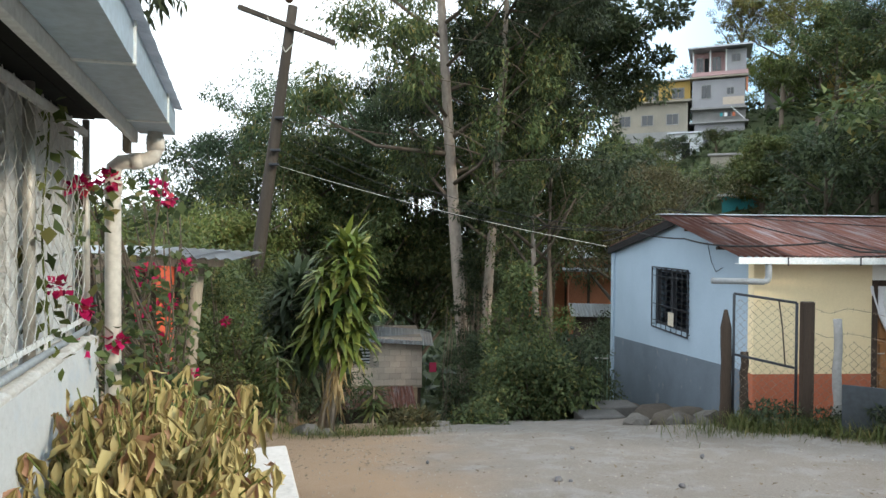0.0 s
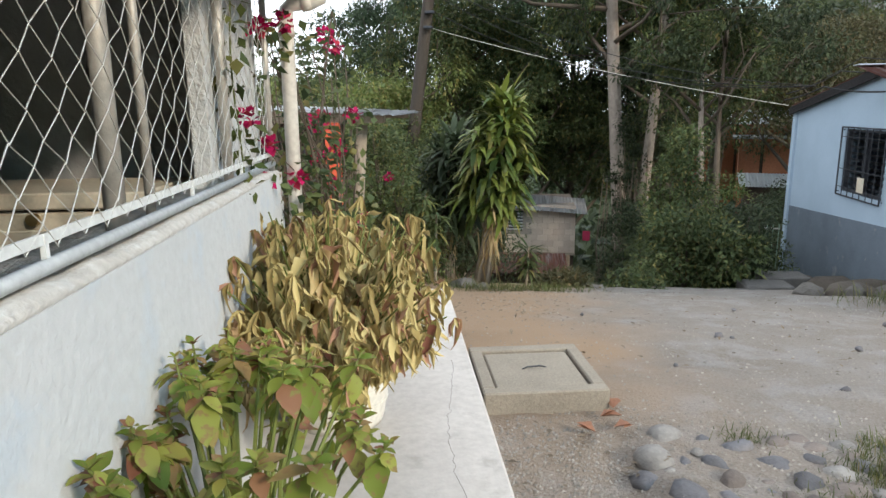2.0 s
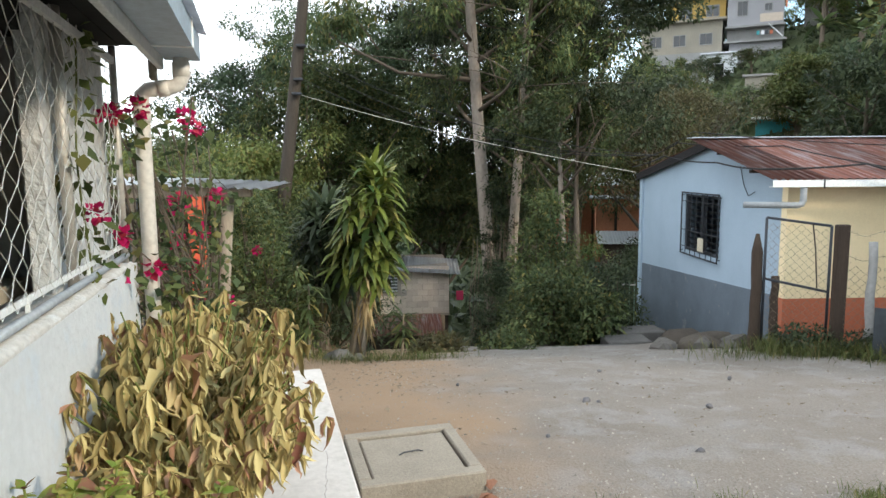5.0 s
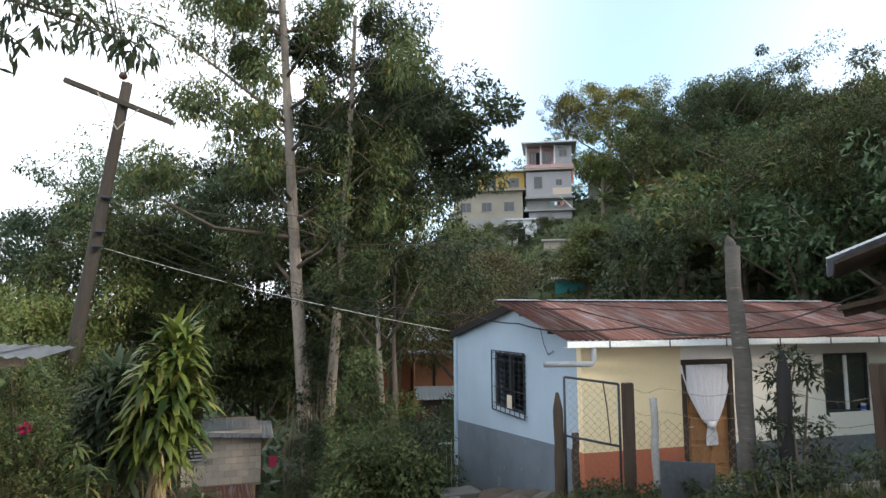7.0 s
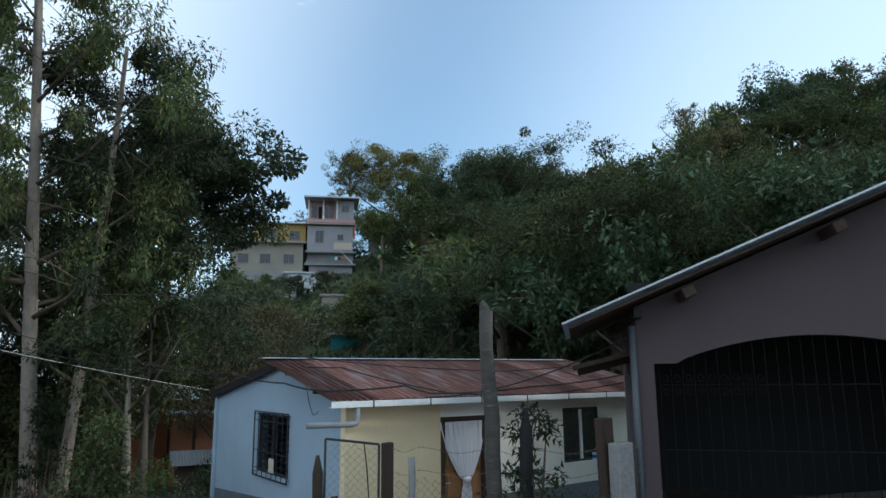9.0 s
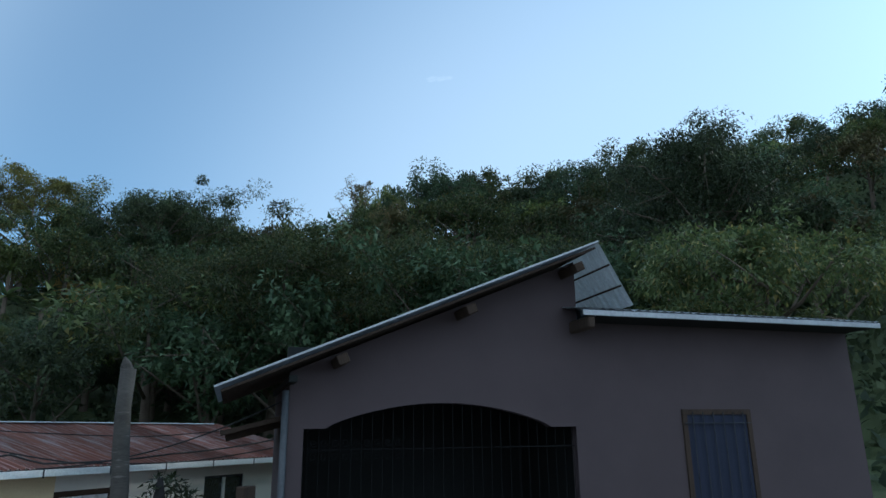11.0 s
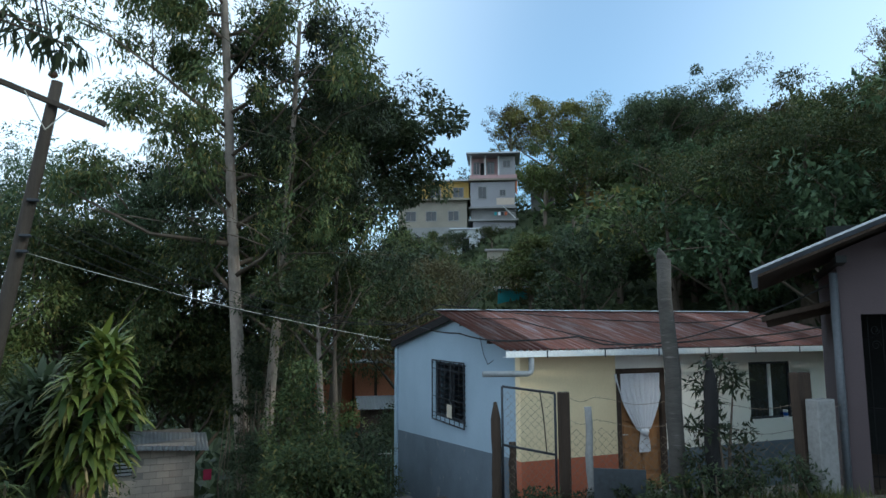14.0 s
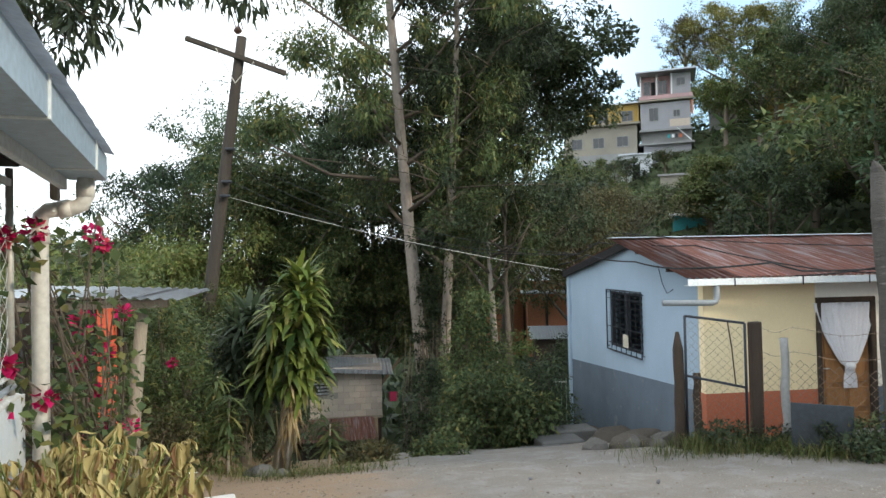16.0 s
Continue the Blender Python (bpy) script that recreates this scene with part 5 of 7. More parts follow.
line = [(4.67, 7.66), (4.98, 7.38), (5.50, 6.58), (5.78, 6.22), (6.62, 5.72), (7.0, 5.5)]
fn = thing("wire_fence", "sagging rusty chain-link fence with barbed wire on top", "fence", (0, 0, 0))
rng = np.random.default_rng(8)
for (ax_, ay), (bx, by) in zip(line, line[1:]):
    wlen = math.hypot(bx - ax_, by - ay)
    m = pose(ax_, ay, 0, 0, 0, math.degrees(math.atan2(by - ay, bx - ax_)))
    bm = bmesh.new()
    g0, g1 = gz(ax_, ay), gz(bx, by)
    links(bm, 0, wlen, r=0.003, zlo=lambda x: g0 + (g1 - g0) * x / wlen - 0.02, zhi=lambda x: 0.46 - 0.06 * math.sin(math.pi * x / wlen), rng=rng, sag=0.02)
    bm.transform(m)
    part("chain_link", bm, M["rustwire"], fn)
    for zz in (0.52, 0.80):
        bm = bmesh.new()
        pts = [m @ Vector((wlen * t, 0, zz - 0.05 * math.sin(math.pi * t) + 0.012 * math.sin(t * 9))) for t in np.linspace(0, 1, 9)]
        tube(bm, pts, 0.0025, 4)
        for t in np.linspace(0.04, 0.96, max(3, int(wlen / 0.1))):
            q = m @ Vector((wlen * t, 0, zz - 0.05 * math.sin(math.pi * t) + 0.012 * math.sin(t * 9)))
            tube(bm, [q - Vector((0.006, 0.004, 0.018)), q + Vector((0.006, 0.004, 0.018))], 0.0018, 3)
        part("barbed_wire", bm, M["rustwire"], fn)
sh = thing("metal_sheet", "dark flat metal sheet leaning against the fence", "sheet", (4.91, 6.90, 0), -38)
part("panel", boxed(-0.30, -0.012, gz(4.91, 6.90) - 0.05, 0.30, 0.0, 0.02, 0.003), mat("dark_grey_sheet", (0.055, 0.065, 0.075), (0.04, 0.045, 0.05), 0.5, 0.3, scale=2, fine=20), sh)
shrub("young leafy shrub growing through the wire fence", (5.98, 6.35, gz(6, 6.3)), (0.85, 0.5, 1.5), 71, "dark", 0.13, 30, 34, 0.17)
shrub("low weeds at the foot of the fence", (5.45, 6.5, gz(5.4, 6.5)), (0.7, 0.5, 0.55), 72, "mid", 0.09, 14, 40, 0.15, name="weeds", category="weeds")

for x, y, w_, h in ((4.35, 7.75, 0.5, 0.32), (4.75, 7.3, 0.6, 0.38), (5.15, 6.75, 0.7, 0.45), (5.6, 6.1, 0.8, 0.5), (6.1, 5.6, 0.8, 0.5), (5.1, 6.3, 0.6, 0.25)):
    shrub("rank dark weeds at the foot of the fence", (x, y, gz(x, y)), (w_, w_, h), int(700 + x * 10), "dark", 0.09, 16, 40, 0.15, name="weeds", category="weeds")

# grass along the fence and over the cobbles
rng = np.random.default_rng(31)


def grass_stuff(name, label, xy, length, wide=0.008):
    n = len(xy)
    P = np.column_stack([xy, ground(xy[:, 0], xy[:, 1]) - 0.01])
    D = unit(rng, n) * 0.5 + np.array([0, 0, 1.0])
    V, F = long_blades(P, D, rng.uniform(0.5, 1.2, n) * length, np.full(n, wide), rng.uniform(0.3, 1.4, n), rng, 3)
    tagged(soup(name, V, F, LEAF["grass"]), label, "grass", kind="stuff")


a = np.concatenate([rng.normal((3.6, 7.6), (0.3, 0.25), (300, 2)), np.column_stack([t := rng.uniform(3.9, 6.6, 6500), 8.25 - 1.08 * (t - 4.0) - np.abs(rng.normal(0, 0.45, 6500))])])
grass_stuff("grass", "uncut grass along the fence foot", a, 0.26)
a = np.concatenate([rng.normal(c, 0.075, (150, 2)) for c in np.concatenate([rng.uniform((0.5, 2.6), (2.6, 3.55), (30, 2)), rng.uniform((0.9, 1.6), (2.8, 2.7), (10, 2))])])
grass_stuff("grass_tufts", "thin grass tufts between the cobbles", a, 0.065, 0.0045)
a = np.concatenate([rng.normal(c, (0.35, 0.2), (420, 2)) for c in ((-0.9, 8.5), (-0.2, 8.7), (-1.6, 9.0), (-2.3, 8.2), (-2.2, 7.2))])
grass_stuff("dry_grass", "dry grass and weeds at the lane's edge", a, 0.16)

# ---------------------------------------------------------------- stones
def stone(name, label, x, y, r, seed, material, sink=0.5, squash=0.6, group=""):
    bm = bmesh.new()
    bmesh.ops.create_icosphere(bm, subdivisions=2, radius=1.0)
    rng = np.random.default_rng(seed)
    cutp = [(Vector(q), rng.uniform(0.45, 0.75)) for q in unit(rng, 7 if name == "rock" else 3)]
    sx, sy = rng.uniform(0.8, 1.3), rng.uniform(0.7, 1.0)
    for v in bm.verts:
        k = 1 + 0.22 * noise.noise(v.co * 1.3 + Vector((seed, 0, 0)))
        for q, lim in cutp:
            over = v.co.dot(q) - (lim if name == "rock" else lim + 0.12)
            if over > 0:
                v.co -= q * over * 0.9
        v.co = Vector((v.co.x * r * sx * k, v.co.y * r * sy * k, v.co.z * r * squash * k))
    t = part(name, bm, material, None, smooth=name != "rock")
    t.matrix_world = pose(x, y, gz(x, y) + r * squash * (1 - sink) * 0.5, 0, 0, seed * 47.0)
    return tagged(t, label, "stone", group)


cob = []
for i in range(6):
    cob.append(stone("cobble", ("rounded blue-grey river cobble set in the dirt", "rounded brownish river cobble set in the dirt", "rounded blue-grey river cobble set in the dirt", "rounded pale river cobble set in the dirt", "rounded brownish river cobble set in the dirt", "rounded blue-grey river cobble set in the dirt")[i], 0, 0, 0.075, 100 + i, M[("cobble", "browncobble", "cobble", "palecobble", "browncobble", "cobble")[i]], squash=0.75, group="cobbles in the lane"))
rng = np.random.default_rng(12)
placed, beds = [], []
k = 0
while len(placed) < 230 and k < 9000:
    k += 1
    x, y = rng.uniform(0.0, 2.7), rng.uniform(1.9, 3.55)
    size = rng.uniform(0.35, 0.75) if rng.random() < 0.5 else rng.uniform(0.75, 1.3)
    if y > 3.50 - 0.10 * abs(x - 0.6) or any(math.hypot(x - p, y - q) < 0.060 * (size + w_) for p, q, w_ in placed):
        continue
    placed.append((x, y, size))
    m = Matrix.LocRotScale((x, y, gz(x, y) + lumps(x, y) - 0.012 * size + rng.uniform(-0.010, 0.004)), Euler((rng.uniform(-0.2, 0.2), rng.uniform(-0.2, 0.2), rng.uniform(0, 6.28))), Vector((1.15, 1, 0.95)) * size)
    beds.append(m)
for i, m in enumerate(beds[6:]):
    copy_thing(cob[i % 6], m)
for ob, m in zip(cob, beds):
    ob.matrix_basis = m
for i, (x, y, r) in enumerate(((3.80, 9.10, 0.20), (3.98, 8.75, 0.15), (3.4, 9.5, 0.22), (4.3, 9.0, 0.25), (4.55, 9.6, 0.26), (4.7, 10.6, 0.3), (4.6, 11.5, 0.24), (4.7, 12.6, 0.3))):
    stone("rock", "rough pale rock at the foot of the blue house", x, y, r, 200 + i, M["rock"], 0.4, 0.75, "rocks by the blue house")
for i, (x, y, r) in enumerate(((-2.2, 8.9, 0.16), (-2.45, 9.3, 0.13), (-2.1, 9.8, 0.15), (-1.2, 8.85, 0.22), (-0.9, 8.75, 0.14), (-2.5, 8.3, 0.12))):
    stone("rock", "stone at the edge of the dirt lane", x, y, r, 230 + i, M["rock"], 0.5, 0.6, "stones along the lane")
for i, (x, y, r) in enumerate(((1.30, 4.13, 0.045), (1.03, 5.50, 0.05), (1.12, 5.46, 0.03), (0.5, 4.6, 0.025), (1.9, 5.2, 0.035), (2.6, 6.2, 0.04), (0.1, 6.4, 0.03), (1.6, 6.9, 0.035))):
    stone("pebble", "small dark stone lying on the lane", x, y, r * 0.7, 260 + i, M["cobble"], 0.1, 0.8, "loose stones")
for i, (x, y, r) in enumerate(((4.35, 10.0, 0.42), (4.5, 11.2, 0.5), (4.45, 12.4, 0.5), (3.9, 9.3, 0.34))):
    stone("earth_mound", "dark earth mound against the blue house", x, y, r, 280 + i, M["earth"], 0.6, 0.45, "earth by the blue house")
rng = np.random.default_rng(77)
xy = np.concatenate([rng.uniform((-1.0, 4.4), (4.0, 8.6), (330, 2)), rng.uniform((-0.6, 2.0), (0.2, 3.6), (80, 2)), rng.uniform((-2.4, 6.0), (0.0, 9.4), (420, 2))])
g_xy = np.concatenate([rng.uniform((-0.9, 3.4), (4.2, 8.4), (3200, 2)), rng.uniform((-0.7, 1.4), (3.0, 3.8), (5200, 2)), rng.uniform((-0.62, 2.0), (-0.05, 3.5), (1400, 2))])
g_n = len(g_xy)
tet = np.array([(1, 0, -0.3), (-0.5, 0.87, -0.3), (-0.5, -0.87, -0.3), (0.1, 0.1, 0.75)])
g_V = np.column_stack([g_xy, ground(g_xy[:, 0], g_xy[:, 1]) + np.array([lumps(p, q) for p, q in g_xy]) + 0.002])[:, None] + tet[None] * rng.uniform(0.003, 0.012, (g_n, 1, 1)) * rng.uniform(0.7, 1.3, (g_n, 4, 1))
g_F = (np.arange(g_n) * 4)[:, None, None] + np.array([[0, 1, 3], [1, 2, 3], [2, 0, 3]])[None]
tagged(soup("gravel", g_V.reshape(-1, 3), g_F.reshape(-1, 3), M["grit"]), "fine gravel scattered over the dirt", "gravel", kind="stuff")
n = len(xy)
V, F = blades(np.column_stack([xy, ground(xy[:, 0], xy[:, 1]) + 0.022]), unit(rng, n) * np.array([1, 1, 0.15]), np.tile([0, 0.1, 1.0], (n, 1)), rng.uniform(0.015, 0.06, n), rng.uniform(0.012, 0.035, n))
tagged(soup("leaf_litter", V, F, M["litter"]), "bits of dry leaf and grit on the lane", "litter", kind="stuff")
for i, (x, y) in enumerate(((-0.10, 3.58), (-0.02, 3.70), (-0.14, 3.42), (0.04, 3.5))):
    lv = thing("fallen_leaf", "curled brown fallen leaf by the chamber", "leaf", (x, y, gz(x, y) + 0.02), i * 70, "fallen leaves")
    V, F = blades(np.zeros((2, 3)), np.array([[1, 0, 0.1], [0.9, 0.4, 0.2]]), np.array([[0, 0, 1.0], [0, 0.2, 1]]), [0.11, 0.09], [0.06, 0.045], 0.4)
    soup("blade", V, F, mat("red_brown_leaf", (0.26, 0.12, 0.07), rough=0.7), lv)
pp = thing("paper_scrap", "crumpled white paper scrap on the dirt", "litter", (-1.95, 8.3, gz(-1.95, 8.3) + 0.02), 30)
V, F = blades(np.zeros((2, 3)), np.array([[1, 0, 0.15], [0.8, 0.5, 0.25]]), np.array([[0, 0, 1.0], [0, 0.3, 1]]), [0.2, 0.12], [0.08, 0.06], 0.5)
soup("paper", V, F, M["paper"], pp)

# concrete steps going down past the blue house
st = thing("steps", "worn concrete steps going down beside the blue house", "steps", (0, 0, 0))
for i in range(3):
    part("step", boxed(2.75 + i * 0.45, 10.7 + 0.5 * i, -2.4, 3.5 + i * 0.45, 11.2 + 0.5 * i, -1.44 + 0.03 * i, 0.02), M["darkgrey"], st)
fg = thing("iron_fence", "thin pale green iron fence below the house", "fence", (4.0, 14.6, 0), -10)
for i in range(9):
    part("picket", tubed([(i * 0.11, 0, -2.6), (i * 0.11, 0, -0.95)], 0.01, 5), mat("pale_green_iron", (0.25, 0.36, 0.28), rough=0.6), fg)
part("rail", boxed(0, -0.01, -1.05, 0.9, 0.01, -1.02), M["galv"], fg)

# ---------------------------------------------------------------- pots and potted plants
def pot(label, x, y, r, h):
    t = at_home("flower_pot", label, "flower pot", "white pots")
    prof = [(0.80 * r, 0.0), (0.84 * r, 0.03), (0.95 * r, h * 0.80), (0.95 * r, h * 0.86), (1.02 * r, h * 0.87), (1.04 * r, h), (0.96 * r, h), (0.93 * r, h * 0.85)]
    bm = bmesh.new()
    rings = [[bm.verts.new((x + q * math.cos(k * math.pi / 14), y + q * math.sin(k * math.pi / 14), z)) for k in range(28)] for q, z in prof]
    for a, b in zip(rings, rings[1:]):
        for k in range(28):
            bm.faces.new((a[k], a[(k + 1) % 28], b[(k + 1) % 28], b[k]))
    bm.faces.new(rings[0])
    part("tub", bm, M["pot"], t, smooth=True)
    for z in (h * 0.35, h * 0.6):
        part("moulded_ring", tubed([(x, y, z), (x, y, z + 0.012)], r * (0.845 + 0.11 * z / h) + 0.006, 28), M["pot"], t)
    part("soil", tubed([(x, y, h * 0.80), (x, y, h * 0.86)], r * 0.93, 24), M["soil"], t)
    return t


pot("round white plastic tub with moulded rings", 0.31, -0.17, 0.245, 0.30)
pot("white plastic tub with a green-leaved plant", 0.225, -1.56, 0.215, 0.30)


def coleus(name, label, x, y, z, reach, height, stems, seed, leaf, red, wilted):
    """Square-stemmed pot plant: whorls of broad leaves up each stem; hanging and curled when wilted."""
    rng = np.random.default_rng(seed)
    t = at_home(name, label, "plant")
    A, B = [], []
    for i in range(stems):
        az, out = rng.uniform(0, 6.28), reach * math.sqrt(rng.uniform(0.02, 1))
        h = height * (1.0 - (0.30 if wilted else 0.12) * (out / reach) ** 2) * rng.uniform(0.5 if wilted else 0.62, 1.08)
        dx, dy = math.cos(az) * out * (0.66 if wilted else 0.6), math.sin(az) * out * (1.2 if wilted else 1.0 if az < 3.14 else 1.75)
        if not wilted and i % 6 == 0:      # straggling shoots that lean along the wall
            dx, dy = rng.uniform(-0.19, -0.02), -reach * rng.uniform(1.35, 2.15)
        dx = max(dx, -x + 0.03)
        h *= 1.0 if wilted else 1.0 + 0.07 * dy / reach
        base = Vector((x + dx * 0.35, y + dy * 0.35, z))
        tip = Vector((x + dx, y + dy, z + h))
        mid = base.lerp(tip, 0.5) + Vector((-dx * 0.12, -dy * 0.12, 0.04))
        part("stem", tubed([base, mid, tip], [0.007, 0.006, 0.003], 5), LEAF["stem"], t)
        if not wilted:
            for j in range(5):
                f = 1.0 - 0.06 * j - 0.12 * (j == 4)
                q = np.array(mid.lerp(tip, f)) if f > 0 else np.array(mid)
                s0 = (0.024, 0.038, 0.054, 0.066, 0.046)[j] * rng.uniform(0.55, 1.35)
                for k in range(4 if j < 3 else 2 if j < 4 else 1):
                    a = az + j * 0.8 + k * (math.pi / 2 if j < 2 else 2.09) + rng.normal() * 0.25
                    dz = (0.9, 0.3, -0.25, -0.9, -1.6)[j] + rng.normal() * 0.25
                    (B if rng.random() < red else A).append((q, (math.cos(a), math.sin(a), dz), s0))
            continue
        for j in range(5):
            f = (0.55 if wilted else 0.60) + (0.45 if wilted else 0.40) * j / 4
            q = np.array(base.lerp(mid, f * 2) if f < 0.5 else mid.lerp(tip, f * 2 - 1))
            q = q + rng.normal(0, 0.018 if wilted else 0.004, 3)
            nn = 6
            for k in range(nn):
                a = az + j * 0.8 + k * 2 * math.pi / nn + rng.normal() * 0.2
                s = (0.064 * rng.uniform(0.5, 1.7) if wilted else 0.062 if j < 3 else 0.045) * rng.uniform(0.7, 1.3)
                (B if rng.random() < red else A).append((q, (math.cos(a), math.sin(a), rng.uniform(-3.4, -0.3) if wilted else rng.uniform(-0.9, 0.45)), s))
    for nm, rows, mt in (("leaves", A, LEAF[leaf]), ("red_leaves", B, LEAF["coleusred"])):
        if rows:
            P = np.array([r[0] for r in rows])
            D = np.array([r[1] for r in rows])
            D = D / np.linalg.norm(D, axis=1, keepdims=True)
            s = np.array([r[2] for r in rows])
            flat = np.column_stack([D[:, 0], D[:, 1], np.zeros(len(D))]) + 1e-3
            N = (flat * 1.0 + np.array([0, 0, 0.2]) if wilted else np.tile([0, 0, 1.0], (len(D), 1)) + unit(rng, len(D)) * 0.25)
            # Each blade: six panels bent along its length, cupped across.
            S = np.cross(D, N)
            S /= np.linalg.norm(S, axis=1, keepdims=True) + 1e-9
            Nn = np.cross(S, D)
            curl = rng.uniform(-0.3, 1.0, len(D)) if wilted else rng.uniform(0.05, 0.35, len(D))
            width = (rng.uniform(0.12, 0.36, len(D)) if wilted else 0.74) * s
            cup = 0.75 if wilted else 0.16
            fs, ws = (0, 0.18, 0.42, 0.68, 0.88, 1.0), (0.08, 0.62, 1.0, 0.78, 0.36, 0.02)
            rows3 = []
            for f, wv in zip(fs, ws):
                c = P + D * (s * f * 1.15)[:, None] - Nn * (curl * s * f * f)[:, None] + (S * rng.normal(0, 0.07, (len(D), 1)) + Nn * rng.normal(0, 0.07, (len(D), 1))) * s[:, None] * (1.0 if wilted else 0.3) * f
                e = (S + (Nn * rng.normal(0, 0.45, (len(D), 1)) if wilted else 0.0)) * (width * wv / 2)[:, None]
                lift = Nn * (width * wv * cup * (rng.uniform(0.2, 1.3, len(D)) if wilted else 1.0))[:, None]
                rows3.append(np.stack([c - e + lift, c, c + e + lift], 1))
            V = np.stack(rows3, 1).reshape(len(D), 18, 3)
            b0 = (np.arange(len(D)) * 18)[:, None]
            F = np.concatenate([b0 + np.array([[3 * r_ + q, 3 * r_ + q + 1, 3 * r_ + q + 4, 3 * r_ + q + 3]]) for r_ in range(5) for q in range(2)], 0)
            soup(nm, V.reshape(-1, 3), F, mt, t, smooth=True)
    return t


coleus("wilted_plant", "wilted yellow-brown pot plant with hanging leaves", 0.29, -0.34, 0.26, 0.76, 0.74, 200, 41, "wilt", 0.05, True)
coleus("potted_coleus", "coleus with green and dark red leaves", 0.22, -1.76, 0.25, 0.56, 0.58, 84, 42, "coleus", 0.16, False)
coleus("wilted_seedlings", "small wilted plant beside the tub", 0.35, 0.62, 0.02, 0.30, 0.38, 22, 43, "wilt", 0.05, True)

# ---------------------------------------------------------------- bougainvillea on the downpipe
BX = -1.74
bv = thing("bougainvillea", "bougainvillea with magenta flowers climbing by the downpipe", "climber", (BX, 4.75, 0))
rng = np.random.default_rng(51)
tips = []
BLOOMS = ((-1.8, 4.82, 1.33, 0.075), (-1.69, 3.86, 1.83, 0.04), (-1.75, 3.68, 1.79, 0.03), (-1.72, 4.74, 1.86, 0.04), (-1.68, 4.76, 1.79, 0.04), (-1.65, 5.08, 1.37, 0.045), (-1.8, 4.7, 1.12, 0.04), (-1.73, 4.94, 1.15, 0.05), (-1.67, 3.89, 1.06, 0.03), (-1.74, 3.59, 1.06, 0.028), (-1.76, 4.79, 0.92, 0.035), (-1.73, 4.87, 0.67, 0.045), (-1.62, 5.09, 0.63, 0.055), (-1.91, 7.73, 0.68, 0.04), (-1.73, 3.67, 1.24, 0.02), (-1.75, 4.74, 0.64, 0.035))
ends = [(Vector((x - BX, y - 4.75, z)), 1) for x, y, z, r_ in BLOOMS if y < 6]
ends += [(Vector((rng.uniform(-0.30, 0.22), rng.uniform(-1.05, 0.45), rng.uniform(0.35, 1.95))), 0) for i in range(58)]
for tip, bloom in ends:
    base = Vector((rng.normal() * 0.06, rng.normal() * 0.08, -0.1))
    mid = base.lerp(tip, 0.5) + Vector((rng.normal() * 0.06 + 0.05, rng.normal() * 0.1, 0.18))
    end = tip + Vector((0.04 + rng.normal() * 0.05, rng.normal() * 0.1, -0.12)) * (0.2 if bloom else 1.0)
    part("stem", tubed([base, mid, tip, end], [0.009, 0.006, 0.004, 0.002], 5), M["bark"], bv)
    tips += [tuple(mid.lerp(tip, f)) for f in (0.2, 0.5, 0.8)] + [tuple(tip), tuple(end)]
V, F = clump_leaves(rng, np.array(tips), 0.12, 5, 0.064, 0.046, 0.3)
soup("foliage", V, F, LEAF["mid"], bv)
for x, y, z, r in BLOOMS:
    V, F = clump_leaves(rng, np.array([(x - BX, y - 4.75, z)]), r * 1.1, 40, 0.045, 0.038, 0.0)
    soup("blossom", V, F, LEAF["flower"], bv, "magenta papery blossom")
vn = thing("climbing_vine", "thin green vine climbing the mesh screen", "climber", (HX, HY, 0), HA)
pts = [(-0.03, -0.33 + 0.05 * math.sin(z * 7), z) for z in np.linspace(1.1, 2.05, 12)]
part("stem", tubed(pts, 0.004, 5), LEAF["stem"], vn)
V, F = clump_leaves(rng, np.array(pts), 0.06, 7, 0.062, 0.045, 0.5)
soup("foliage", V, F, LEAF["bright"], vn)
V, F = clump_leaves(rng, np.array([(0.0, -0.28, 1.38)]), 0.035, 22, 0.04, 0.034, 0.0)
soup("blossom", V, F, LEAF["flower"], vn, "magenta papery blossom")

# ---------------------------------------------------------------- shed beyond the bougainvillea
sd = thing("shed", "open shed of posts with a patched zinc roof", "shed", (0, 0, 0))
part("red_post", boxed(-2.46, 7.2, -0.7, -2.32, 7.32, 1.28, 0.006), M["redpost"], sd, "red painted steel post")
part("timber_post", tubed([(-2.24, 7.42, -0.7), (-2.20, 7.45, 0.3), (-2.13, 7.48, 1.25)], 0.06, 9), M["greywood"], sd, "grey timber post", smooth=True)
part("timber_post", tubed([(-3.6, 8.9, -0.7), (-3.6, 8.9, 1.5)], 0.06, 9), M["greywood"], sd)
part("beam", boxed(-3.6, 7.25, 1.27, -1.85, 7.35, 1.35, 0.01), M["greywood"], sd)
part("beam", boxed(-3.6, 8.85, 1.30, -1.85, 8.95, 1.38, 0.01), M["greywood"], sd)
for i, (x, w_, z) in enumerate(((-3.5, 0.86, 1.43), (-2.78, 0.70, 1.40), (-2.14, 0.44, 1.37))):
    s = part("roof_sheet", corrugated(w_, 1.9), M["zinc"] if i else M["newzinc"], sd, "zinc roof sheet")
    s.matrix_local = pose(x, 7.1, z, 0.8, 2, 0)
part("plank_wall", boxed(-3.9, 8.95, -0.7, -2.7, 9.0, 1.35), M["darkwood"], sd)
for i in range(11):
    part("bar", tubed([(-3.3 + i * 0.085, 7.28, -0.5), (-3.3 + i * 0.085, 7.28, 1.27)], 0.008, 5), M["darkmetal"], sd)

